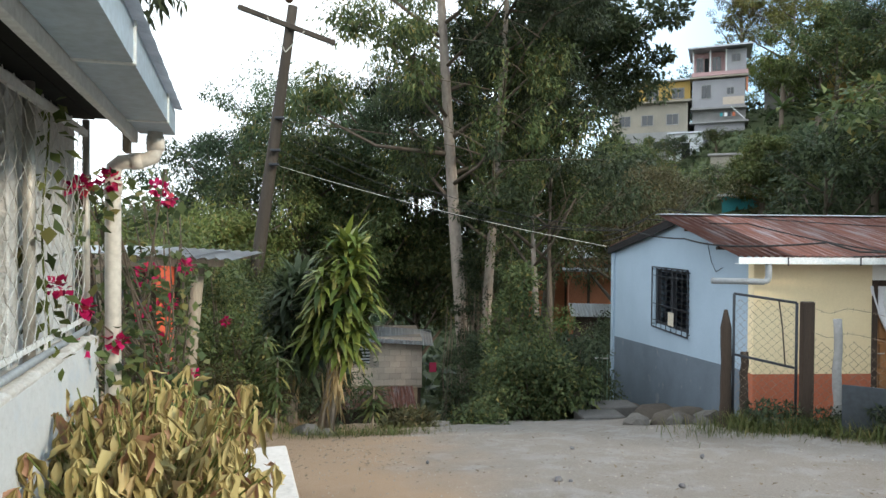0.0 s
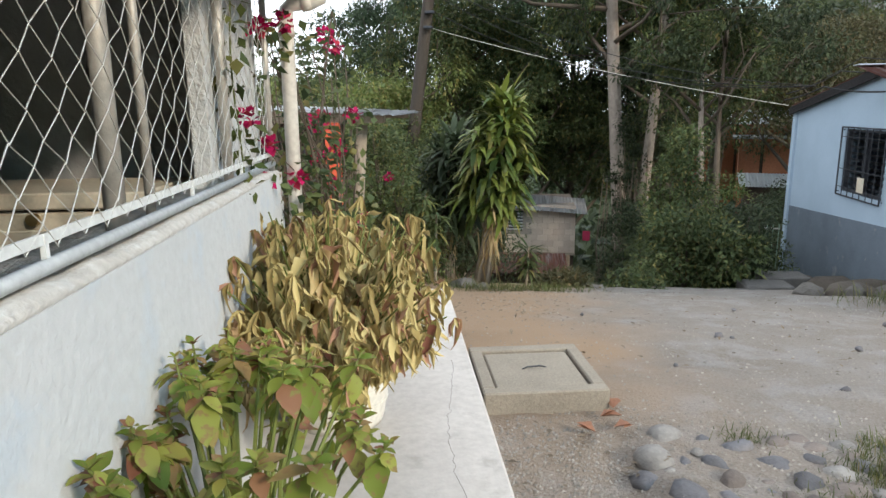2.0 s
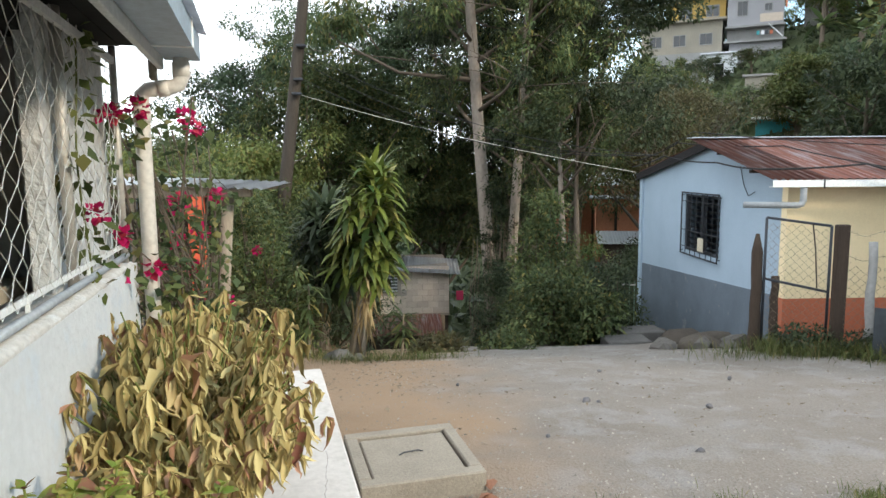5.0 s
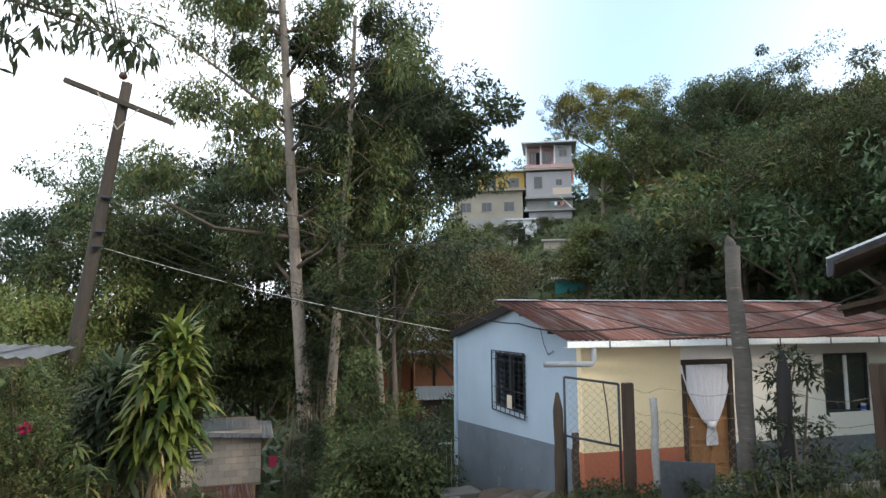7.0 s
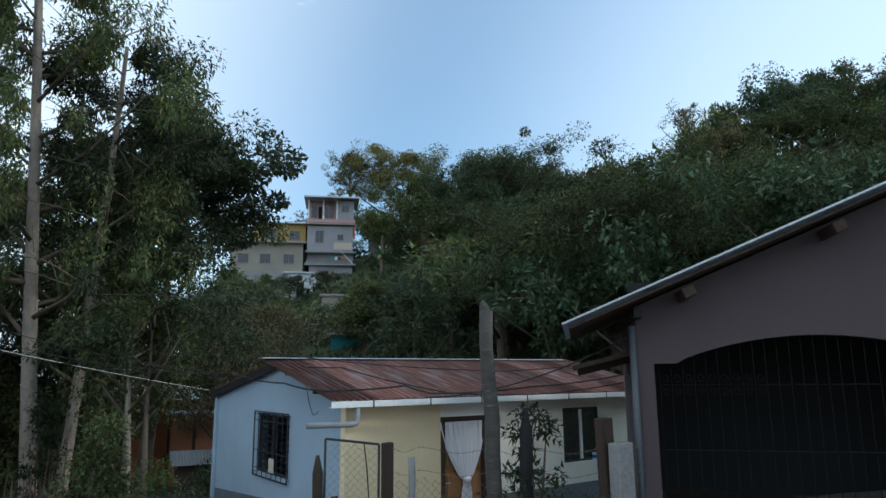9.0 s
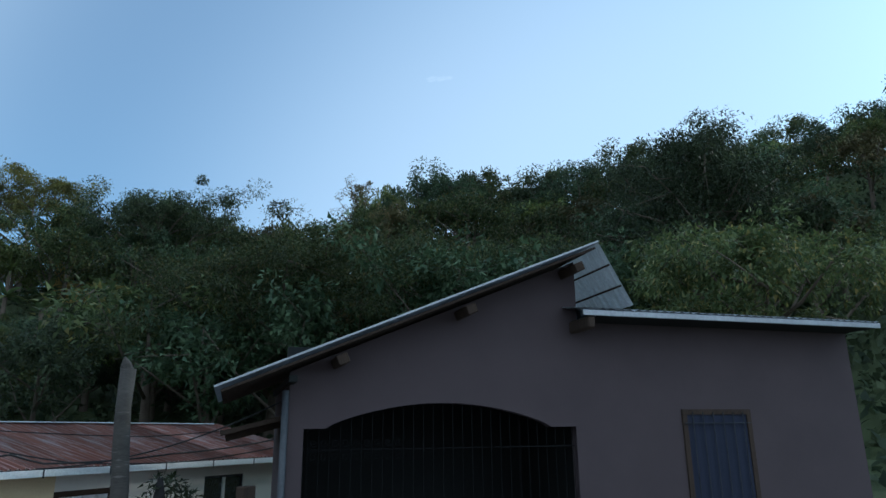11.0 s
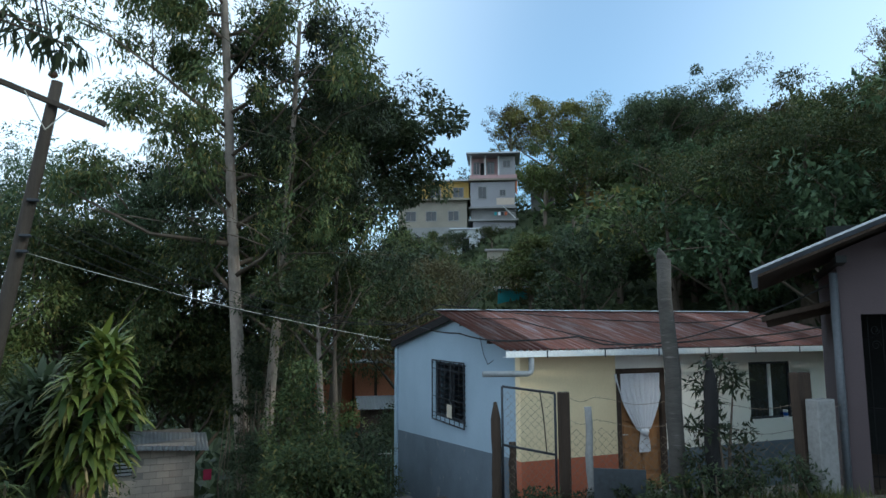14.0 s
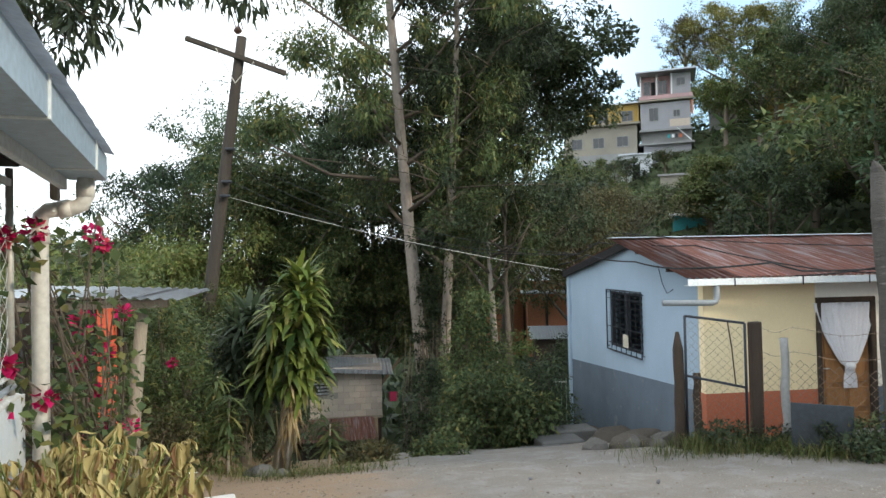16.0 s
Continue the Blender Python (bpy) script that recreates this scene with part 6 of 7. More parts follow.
# ---------------------------------------------------------------- utility pole and cables
po = thing("utility_pole", "leaning dark wooden utility pole with a crossarm", "pole", (0, 0, 0))
pts = [Vector((-3.60, 18.0, -2.6)).lerp(Vector((-2.21, 17.45, 7.32)), f) for f in np.linspace(0, 1, 8)]
part("pole_shaft", tubed(pts, [0.19 - 0.07 * f for f in np.linspace(0, 1, 8)], 12), M["polewood"], po, smooth=True)
A_, B_ = Vector((-3.51, 17.30, 7.19)), Vector((-1.16, 17.34, 6.41))
dv = (B_ - A_).normalized()
m = Matrix.Translation(A_) @ dv.to_track_quat("X", "Z").to_matrix().to_4x4()
arm = boxed(0, -0.055, -0.06, (B_ - A_).length, 0.055, 0.06, 0.008)
arm.transform(m)
part("crossarm", arm, M["polewood"], po)
for f in (0.04, 0.97):
    q = A_.lerp(B_, f)
    part("pin", tubed([q, q + Vector((0.05, 0, 0.22))], 0.012, 6), M["galv"], po)
for f in (0.30, 0.68):
    part("brace", tubed([A_.lerp(B_, f) - Vector((0, 0.06, 0)), Vector((-2.38, 17.38, 6.15))], 0.014, 6), M["galv"], po)
part("insulator", tubed([(-2.30, 17.4, 7.38), (-2.30, 17.4, 7.44), (-2.30, 17.4, 7.5), (-2.30, 17.4, 7.56)], [0.05, 0.11, 0.09, 0.04], 10), M["porcelain"], po, smooth=True)
for z, x in ((4.5, -2.62), (3.7, -2.72), (3.35, -2.76)):
    part("cable_clamp", boxed(x - 0.02, 17.35, z, x + 0.22, 17.5, z + 0.06, 0.01), M["darkmetal"], po)


def cable(label, a, b, sag, r, material, group="overhead cables"):
    a, b = Vector(a), Vector(b)
    t = thing("overhead_cable", label, "cable", a, group=group)
    pts = [a.lerp(b, f) - a - Vector((0, 0, sag * 4 * f * (1 - f))) for f in np.linspace(0, 1, 17)]
    part("strand", tubed(pts, r, 5), material, t, smooth=True)


cable("pale service cable from the pole to the blue house", (-2.62, 17.6, 3.38), (4.78, 14.35, 1.42), 0.12, 0.006, M["palecable"])
for dx, z, s in ((0.0, 4.5, 0.5), (0.05, 4.2, 0.6), (0.1, 3.75, 0.55)):
    cable("thin dark cable from the pole to the blue house", (-2.6 + dx, 17.6, z), (4.8, 13.2 + dx, 1.75), s, 0.007, M["cable"])
for x in (-2.34, -2.25, -2.18):
    cable("wire running up from the pole over the lane", (x, 17.4, 7.5), (x + 0.3, 4.0, 9.2), 0.4, 0.015, M["cable"])
def strung(label, pts, r, material):
    pts = [turned @ (Vector(p) + Vector((0, 0.35 * max(0.0, p[1] - 11.5) / 3.0, 0.03))) for p in pts]
    t = thing("service_cable", label, "cable", pts[0], group="cables on the blue house")
    o = Vector(pts[0])
    fine = []
    for a, b in zip(pts, pts[1:]):
        a, b = Vector(a), Vector(b)
        fine += [a.lerp(b, f) - o - Vector((0, 0, 0.05 * 4 * f * (1 - f) * (b - a).length * 0.3)) for f in np.linspace(0, 0.9, 9)]
    part("strand", tubed(fine + [Vector(pts[-1]) - o], r, 5), material, t, smooth=True)


strung("black cable looped under the gable and along the roof edge", [(4.55, 14.5, 1.50), (4.50, 12.6, 1.70), (4.48, 10.4, 1.56), (4.46, 8.9, 1.46), (5.6, 8.55, 1.52), (6.0, 8.5, 1.40), (8.0, 8.45, 1.46), (10.2, 8.2, 1.66), (11.6, 7.6, 2.0)], 0.013, M["cable"])
strung("black cable lying across the rusty roof", [(4.56, 14.5, 1.62), (4.5, 12.0, 1.92), (5.4, 10.2, 1.80), (6.4, 8.6, 1.40), (8.6, 8.5, 1.34), (11.4, 7.8, 1.75)], 0.010, M["cable"])
strung("thin black cable lying across the rusty roof", [(4.52, 12.6, 1.86), (4.5, 11.4, 2.08), (8.0, 9.0, 1.72), (11.0, 7.9, 2.05)], 0.008, M["cable"])
strung("loose cable end hanging on the gable", [(4.90, 10.5, 1.50), (4.90, 10.35, 1.20), (4.90, 10.2, 1.05), (4.90, 10.0, 1.12)], 0.006, M["cable"])
cable("black cable to the porch house", (6.0, 8.6, 1.36), (7.3, 5.4, 2.35), 0.22, 0.010, M["cable"])

# ---------------------------------------------------------------- houses below and across the valley
def window(parent, x, z, w_, h, y=0.0, panes=2):
    t = part("window", boxed(x, y - 0.06, z, x + w_, y - 0.002, z + 0.08), M["concrete"], parent)
    bm = boxed(x, y - 0.05, z + 0.08, x + 0.07, y - 0.002, z + h)
    box(bm, x + w_ - 0.07, y - 0.05, z + 0.08, x + w_, y - 0.002, z + h)
    box(bm, x + 0.07, y - 0.05, z + h - 0.07, x + w_ - 0.07, y - 0.002, z + h)
    part("frame", bm, M["concrete"], t)
    step = (w_ - 0.14) / panes
    for i in range(panes):
        part("pane", boxed(x + 0.07 + i * step + 0.02, y - 0.03, z + 0.08, x + 0.07 + (i + 1) * step - 0.02, y - 0.004, z + h - 0.07), M["glass"], t)
    return t


sk = thing("shack", "small block shack on stilts under a pale zinc roof", "shack", (-0.80, 22.5, 0), -1.5)
part("wall_core", boxed(0.03, 0.03, -3.32, 2.30, 3.0, -1.72), M["mortar"], sk)
blk = None
for j in range(8):
    for i in range(7):
        x = i * 0.36 - (0.18 if j % 2 else 0)
        x0_, x1_ = max(x + 0.006, 0.0), min(x + 0.354, 2.33)
        z = -3.32 + j * 0.2
        if x1_ - x0_ < 0.05 or (x0_ < 0.62 and -2.62 < z + 0.1 < -1.9):
            continue
        part("block", boxed(x0_, 0.0, z + 0.006, x1_, 0.03, z + 0.194), M["block"], sk)
part("louvre_window", boxed(0.08, -0.01, -2.58, 0.6, 0.03, -1.92), M["glass"], sk, "grey louvred window")
for i in range(6):
    part("slat", boxed(0.08, -0.03, -2.56 + i * 0.105, 0.6, 0.0, -2.50 + i * 0.105), M["zinc"], sk)
for x in (0.1, 0.8, 1.5, 2.2):
    part("stilt", boxed(x, 0.1, -4.9, x + 0.1, 0.2, -3.36), M["darkwood"], sk)
part("floor_beam", boxed(-0.02, -0.02, -3.40, 2.34, 0.1, -3.32), M["greywood"], sk)
s = part("roof_sheet", corrugated(3.6, 1.7), M["palezinc"], sk, "pale zinc roof sheet")
s.matrix_local = pose(-0.9, -0.4, -1.70, 10, 4, 0)
rl = thing("rusty_lean_to", "low lean-to roof of rusty zinc sheets", "shed", (-1.3, 19.9, 0), -1)
for i in range(3):
    s = part("roof_sheet", corrugated(0.9, 1.9), M["rust"], rl)
    s.matrix_local = pose(i * 0.84 - 0.15, 0, -3.42, 7, 0, 0)
part("support_wall", boxed(0.1, 0.2, -5.2, 2.5, 2.2, -3.55), M["darkwood"], rl)
ln_ = thing("red_washing", "red cloth hanging beside the shack", "cloth", (1.75, 22.2, -2.95))
part("cloth", boxed(0, 0, 0.1, 0.24, 0.03, 0.42, 0.012), mat("red_cloth", (0.36, 0.03, 0.075), rough=0.9), ln_)

bh = thing("brick_house", "orange brick house under a pale zinc roof", "house", (7.7, 34.6, 0), -17)
part("wall", boxed(0.2, 0.6, -5.5, 7.0, 4.0, 0.55), M["orange"], bh)
s = part("roof_sheet", corrugated(7.4, 5.0, 0.2, 0.04), M["newzinc"], bh)
s.matrix_local = pose(-0.2, -0.9, 0.62, 7)
for x in (0.4, 2.4, 4.6):
    part("post", boxed(x, -0.6, -5.5, x + 0.12, -0.48, 0.6), M["darkwood"], bh)
window(bh, 3.1, -1.6, 1.1, 1.2, 0.6)
ob_ = thing("brick_annex", "orange brick annex among the trees", "house", (9.3, 31.0, 0), -17)
part("wall", boxed(0, 0, -5.5, 2.6, 2.5, 0.05), M["orange"], ob_)
part("pillar", boxed(0.85, -0.05, -5.5, 0.98, 0, 0.05), M["darkwood"], ob_)
part("roof_sheet", boxed(-0.3, -0.3, 0.05, 2.9, 2.7, 0.12), M["zinc"], ob_)
tr_ = thing("low_tin_roof", "pale tin roof below the blue house", "shed", (7.4, 24.8, 0), -15)
s = part("roof_sheet", corrugated(3.4, 2.0), M["newzinc"], tr_)
s.matrix_local = pose(0, 0, -1.35, 9)
part("wall", boxed(0.2, 0.3, -5.0, 3.2, 1.9, -1.35), M["darkwood"], tr_)

HH = (34.58, 67.92)
hh = thing("hill_house", "three-storey grey and pink house high on the hillside", "house", (HH[0], HH[1], 0.85), -29.5)
hh.scale.x = 0.86
for nm, x0_, x1_, za, zb, mt, y0_ in (("lower_storey", 0.3, 6.0, 7.5, 13.1, "greywall", 0.2), ("terrace_storey", 0.0, 6.1, 13.1, 14.6, "concrete", 0.8), ("middle_storey", 0.0, 6.0, 14.8, 17.7, "greywall", 0.0), ("top_storey", 0.1, 6.1, 18.45, 20.9, "pinkhouse", 1.3)):
    part(nm, boxed(x0_, y0_, za, x1_, 6.0, zb), M[mt], hh)
part("slab", boxed(-0.3, -0.4, 13.1, 6.4, 6.0, 13.3), M["concrete"], hh)
part("slab", boxed(-0.2, -0.15, 14.6, 6.2, 6.0, 14.8), M["concrete"], hh)
part("balcony_slab", boxed(-0.3, -0.4, 17.85, 6.4, 6.0, 18.02), M["creamhouse"], hh, "stained cream floor slab")
part("parapet", boxed(-0.1, 0.0, 18.15, 6.3, 0.12, 18.55), M["pinkhouse"], hh, "faded tiled balcony parapet")
part("top_right_room", boxed(3.9, 0.12, 18.45, 6.1, 1.3, 20.8), M["greywall"], hh)
for x in (0.0, 1.95, 3.75):
    part("pillar", boxed(x, 0.05, 18.5, x + 0.16, 0.2, 20.85), M["whitepaint"], hh)
s = part("roof", boxed(-0.5, -0.5, 20.9, 6.8, 6.2, 21.05), M["zinc"], hh)
s.rotation_euler = (radians(1.5), 0, 0)
window(hh, 0.35, 18.9, 0.9, 1.5, 1.3)
window(hh, 2.2, 18.9, 1.1, 1.5, 1.3)
# flat near-black panel, with the dark of an opening painted on
part("doorway", boxed(1.35, 1.25, 18.5, 1.85, 1.3, 20.3), M["dark"], hh)
window(hh, 4.4, 19.4, 1.1, 0.9, 0.12)
window(hh, 1.0, 15.7, 1.2, 1.5, 0.0)
window(hh, 3.9, 16.0, 0.9, 0.8, 0.0)
window(hh, 0.6, 11.7, 0.6, 0.5, 0.2, 1)
window(hh, 1.6, 11.2, 1.2, 1.0, 0.2)
window(hh, 3.7, 11.3, 1.3, 1.0, 0.2)
part("block_patch", boxed(3.5, -0.03, 15.0, 5.9, 0.0, 15.8), M["block"], hh)
part("gutter_pipe", tubed([(4.4, -0.1, 14.8), (6.0, -0.1, 13.4)], 0.06, 6), M["whitepaint"], hh)
for x, mt in ((3.2, "teal"), (3.7, "cloth"), (4.1, "darkmetal"), (4.6, "redband")):
    part("laundry", boxed(x, -0.1, 13.75, x + 0.32, -0.06, 14.15), M[mt], hh)
part("orange_pipe", boxed(6.1, -0.2, 16.2, 6.3, 0.0, 17.7), M["orange"], hh)

hl = thing("yellow_house", "yellow house with a long slab beside the grey one", "house", (27.2, 72.0, 0), -29.5)
part("wall", boxed(0, 0, 10.0, 8.0, 6.0, 16.4), M["creamhouse"], hl)
part("upper_wall", boxed(2.5, 1.2, 16.6, 8.2, 6.0, 18.9), M["ochre"], hl)
part("slab", boxed(-0.5, -0.6, 16.4, 8.4, 6.2, 16.6), M["creamhouse"], hl)
part("roof", boxed(2.0, 0.6, 18.9, 8.6, 6.2, 19.05), M["zinc"], hl)
part("lower_wall", boxed(1.0, -0.6, 8.0, 8.0, 0.0, 13.2), M["concrete"], hl)
for x, z in ((0.8, 14.0), (3.2, 14.0), (5.8, 14.0), (3.6, 17.0), (6.3, 17.0)):
    window(hl, x, z, 1.3, 1.2, 0.0 if z < 16 else 1.2)
for x, z in ((2.0, 11.3), (4.6, 11.3)):
    window(hl, x, z, 0.8, 0.9, -0.6)
hw = thing("white_house", "small whitewashed house below the grey one", "house", (31.4, 66.5, 0), -29.5)
part("wall", boxed(0, 0, 8.0, 3.2, 3.0, 12.6), M["whitewall"], hw)
part("roof", boxed(-0.2, -0.3, 12.6, 3.4, 3.2, 12.72), M["zinc"], hw)
# no opening here: a near-black panel stands for the shade inside
part("doorway", boxed(1.2, -0.03, 9.6, 2.0, 0.0, 11.6), M["dark"], hw)
rw = thing("retaining_wall", "sunlit stained retaining wall on the hillside", "wall", (27.5, 51.2, 0), -29.5)
part("wall", boxed(0, 0, 2.0, 4.4, 0.6, 8.4), M["creamhouse"], rw)
part("pier", boxed(2.2, -0.3, 2.0, 2.6, 0.0, 8.4), M["concrete"], rw)
part("coping", boxed(-0.2, -0.2, 8.4, 4.6, 0.7, 8.55), M["concrete"], rw)
th_ = thing("teal_house", "low teal painted house with flower pots on its roof", "house", (24.3, 43.8, 0), -29.5)
part("wall", boxed(0, 0, -1.0, 3.3, 3.0, 4.6), M["teal"], th_)
part("roof", boxed(-0.3, -0.4, 4.6, 3.6, 3.2, 4.75), M["whitepaint"], th_)
for x, y, z, w_, h, lab, mt, nm in ((52.8, 68.5, 18.6, 4.2, 2.6, "small yellow house with a porch roof on the hill", "ochre", "hill_cottage"), (56.0, 64.0, 17.4, 4.2, 2.4, "yellow cottage half hidden by trees", "ochre", "hill_cottage"), (46.6, 72.5, 18.0, 1.4, 2.4, "grey concrete water tank on the hill", "concrete", "water_tank"), (70.5, 31.5, 18.6, 3.0, 3.2, "pale house between the hill trees", "whitewall", "hill_cottage"), (72.6, 28.0, 17.6, 4.5, 2.6, "grey house with a tin roof between the hill trees", "concrete", "hill_cottage")):
    t = thing(nm, lab, "tank" if nm == "water_tank" else "house", (x, y, 0), -math.degrees(math.atan2(x, y)))
    part("wall", boxed(-w_ / 2, 0, min(z, gz(x, y)) - 1.5, w_ / 2, 3.0, z + h), M[mt], t)
    if nm == "water_tank":
        part("lid", boxed(-w_ / 2 - 0.1, -0.1, z + h, w_ / 2 + 0.1, 3.1, z + h + 0.12), M["concrete"], t)
    else:
        part("roof", boxed(-w_ / 2 - 0.5, -0.9, z + h, w_ / 2 + 0.5, 3.3, z + h + 0.12), M["zinc"], t)
        for sx in (-1, 1):
            part("porch_post", boxed(sx * w_ / 2 - 0.08, -0.8, z - 1.0, sx * w_ / 2 + 0.08, -0.65, z + h), M["whitepaint"], t)
        window(t, -0.5, z + 0.7, 1.0, 1.0, 0.0)

# ---------------------------------------------------------------- plants near the lane
def dracaena(label, at, top, low, lean, out, heads_n, seed, leaf, dead):
    """A clump of thin stems, each ending in rosettes of broad strap leaves that arch over and hang."""
    rng = np.random.default_rng(seed)
    t = thing("dracaena", label, "plant", at)
    P, D, L, W, R = [], [], [], [], []
    for i in range(heads_n):
        f = (i + 0.5) / heads_n
        a = i * 2.4 + rng.normal() * 0.2
        reach = out * math.sin(min(math.pi, 0.55 + 2.5 * f)) * rng.uniform(0.35, 1.0)
        tip = Vector((lean * (0.45 + 0.55 * f) + math.cos(a) * reach, math.sin(a) * reach, low + (top - low) * f))
        base = Vector((rng.normal() * 0.07, rng.normal() * 0.06, -0.15))
        mid = base.lerp(tip, 0.5) + Vector((0.12 * lean - 0.4 * math.cos(a) * reach, -0.4 * math.sin(a) * reach, 0.05))
        part("stem", tubed([base, base.lerp(mid, 0.5), mid, tip], [0.036, 0.030, 0.024, 0.014], 6), M["greywood"], t, smooth=True)
        for k in range(34):
            b = k * 2.4 + rng.normal() * 0.2
            up = rng.uniform(0.2, 2.6) if f > 0.85 else rng.uniform(-0.6, 1.2)
            P.append(np.array(tip) + np.array([0, 0, rng.uniform(-0.26, 0.05)]))
            D.append((math.cos(b), math.sin(b), up))
            L.append(rng.uniform(0.34, 0.56))
            W.append(rng.uniform(0.065, 0.105))
            R.append(rng.uniform(0.5, 2.0))
    V, F = long_blades(np.array(P), np.array(D), np.array(L), np.array(W), np.array(R), rng, 5)
    soup("strap_leaves", V, F, LEAF[leaf], t)
    zz = rng.uniform(0.35, low + 0.15, dead)
    P = np.column_stack([0.75 * lean * zz / low + rng.normal(0, 0.08, dead), rng.normal(0, 0.10, dead), zz])
    D = np.column_stack([rng.normal(0, 0.35, dead), rng.normal(0, 0.35, dead), np.full(dead, -0.8)])
    V, F = long_blades(P, D, rng.uniform(0.25, 0.5, dead), rng.uniform(0.025, 0.05, dead), rng.uniform(0.2, 0.8, dead), rng, 3)
    soup("dead_leaves", V, F, LEAF["dead"], t, "dry straw-coloured hanging leaves")
    return t


dracaena("tall dracaena with arching yellow-green strap leaves", (-1.0, 9.6, gz(-1.0, 9.6)), 2.66, 1.25, 0.34, 0.46, 26, 61, "drac", 110)
dracaena("dark green dracaena behind the tall one", (-1.55, 10.4, gz(-1.55, 10.4)), 2.15, 1.0, 0.10, 0.50, 20, 62, "dark", 40)
for x, y, h, sd_ in ((-1.55, 8.95, 0.95, 1), (-1.75, 9.4, 1.15, 2), (-0.35, 9.2, 0.6, 3)):
    t = thing("young_dracaena", "young dracaena with narrow green leaves", "plant", (x, y, gz(x, y)))
    r2 = np.random.default_rng(600 + sd_)
    part("stem", tubed([(0, 0, -0.1), (0.03, 0, h)], [0.02, 0.012], 6), M["greywood"], t)
    n = 90
    P = np.column_stack([np.full(n, 0.02), np.zeros(n), r2.uniform(h * 0.35, h, n)])
    a = r2.uniform(0, 6.28, n)
    D = np.column_stack([np.cos(a), np.sin(a), r2.uniform(-0.2, 0.9, n)])
    V, F = long_blades(P, D, r2.uniform(0.22, 0.38, n), np.full(n, 0.04), r2.uniform(0.5, 1.6, n), r2, 4)
    soup("strap_leaves", V, F, LEAF["mid"], t)


def place(x, y):
    return (x, y, gz(x, y) - 0.05)


SH = [
    ("dense dark green hedge of shrubs and creepers", 2.75, 12.4, (1.7, 1.6, 2.3), "mid", 0.13, 75, 150, 0.42),
    ("dense green shrub beside the steps", 3.5, 12.9, (1.5, 1.5, 2.3), "dark", 0.12, 55, 130, 0.38),
    ("tall creeper-covered thicket at the lane's end", 2.6, 13.9, (1.2, 1.2, 3.2), "mid", 0.13, 60, 130, 0.40),
    ("bright green weedy bush by the blue house", 4.0, 15.6, (1.6, 1.8, 2.6), "bright", 0.13, 50, 110, 0.42),
    ("tangled green hedge along the path", -2.4, 9.9, (1.5, 1.8, 1.9), "mid", 0.09, 60, 130, 0.34),
    ("leafy hedge over the path bank", -3.1, 10.9, (2.0, 2.0, 2.3), "bright", 0.09, 60, 130, 0.38),
    ("dry brown twiggy bush on the bank", -2.35, 8.7, (0.8, 0.8, 1.35), "olive", 0.07, 34, 70, 0.26),
    ("green hedge behind the shed", -4.4, 10.6, (2.4, 2.0, 2.6), "mid", 0.10, 60, 130, 0.42),
    ("shrub behind the dracaena", -1.6, 11.2, (1.8, 1.6, 2.4), "dark", 0.10, 60, 130, 0.40),
    ("shrub behind the dracaena", -2.2, 13.4, (2.0, 1.8, 1.8), "mid", 0.11, 60, 120, 0.42),
    ("fine-leaved green thicket in the valley", -3.2, 17.9, (3.0, 1.8, 2.2), "mid", 0.14, 100, 130, 0.55),
    ("fine-leaved green thicket in the valley", -4.8, 16.0, (3.0, 2.4, 3.2), "bright", 0.13, 90, 120, 0.52),
    ("dark thicket in the valley", 3.2, 18.2, (2.0, 2.0, 4.0), "dark", 0.14, 90, 130, 0.52),
    ("thicket of creepers below the tall trees", 4.4, 20.6, (3.0, 2.0, 3.3), "mid", 0.15, 90, 130, 0.55),
    ("thicket of creepers below the tall trees", 7.6, 22.6, (3.2, 2.2, 2.2), "dark", 0.15, 80, 120, 0.55),
    ("dark creepers climbing the foot of the tall tree", 2.72, 20.4, (0.9, 0.8, 5.8), "dark", 0.15, 46, 100, 0.36),
    ("low brush round the shack", 2.9, 21.4, (1.6, 1.6, 2.0), "olive", 0.13, 50, 90, 0.42),
    ("light green shrub beyond the shed", -5.2, 13.0, (3.0, 2.6, 3.2), "bright", 0.10, 80, 130, 0.48),
    ("light green shrub beyond the shed", -4.2, 14.6, (2.6, 2.4, 4.0), "mid", 0.11, 80, 120, 0.5),
    ("bush behind the blue house", 7.8, 17.5, (3.6, 2.6, 2.6), "dark", 0.15, 70, 120, 0.55),
    ("low palm-like weeds at the lane's end", 0.2, 10.6, (0.9, 0.7, 0.3), "olive", 0.14, 20, 50, 0.24),
    ("low weeds by the path", 1.3, 11.0, (0.8, 0.6, 0.3), "mid", 0.12, 20, 50, 0.24),
]
for i, (lab, x, y, size, leaf, ll, cl, per, cr_) in enumerate(SH):
    shrub(lab, place(x, y), size, 300 + i, leaf, ll, cl, per, cr_)

# ---------------------------------------------------------------- tall trees in the valley
def bare_front(t, xs, half, yback):
    """Thin the crown out in front of the trunk, which shows pale through it."""
    ob = [c for c in t.children if c.name.startswith("crown")][0]
    me = ob.data
    n = len(me.vertices)
    co = np.empty(n * 3, np.float32)
    me.vertices.foreach_get("co", co)
    q = co.reshape(-1, 3, 3)
    c = q.mean(1)
    keep = ~((np.abs(c[:, 0] - np.interp(c[:, 2], xs[0], xs[1])) < half) & (c[:, 1] < yback))
    mt = me.materials[0]
    bpy.data.objects.remove(ob)
    soup("crown", q[keep].reshape(-1, 3), np.arange(keep.sum() * 3).reshape(-1, 3), mt, t)


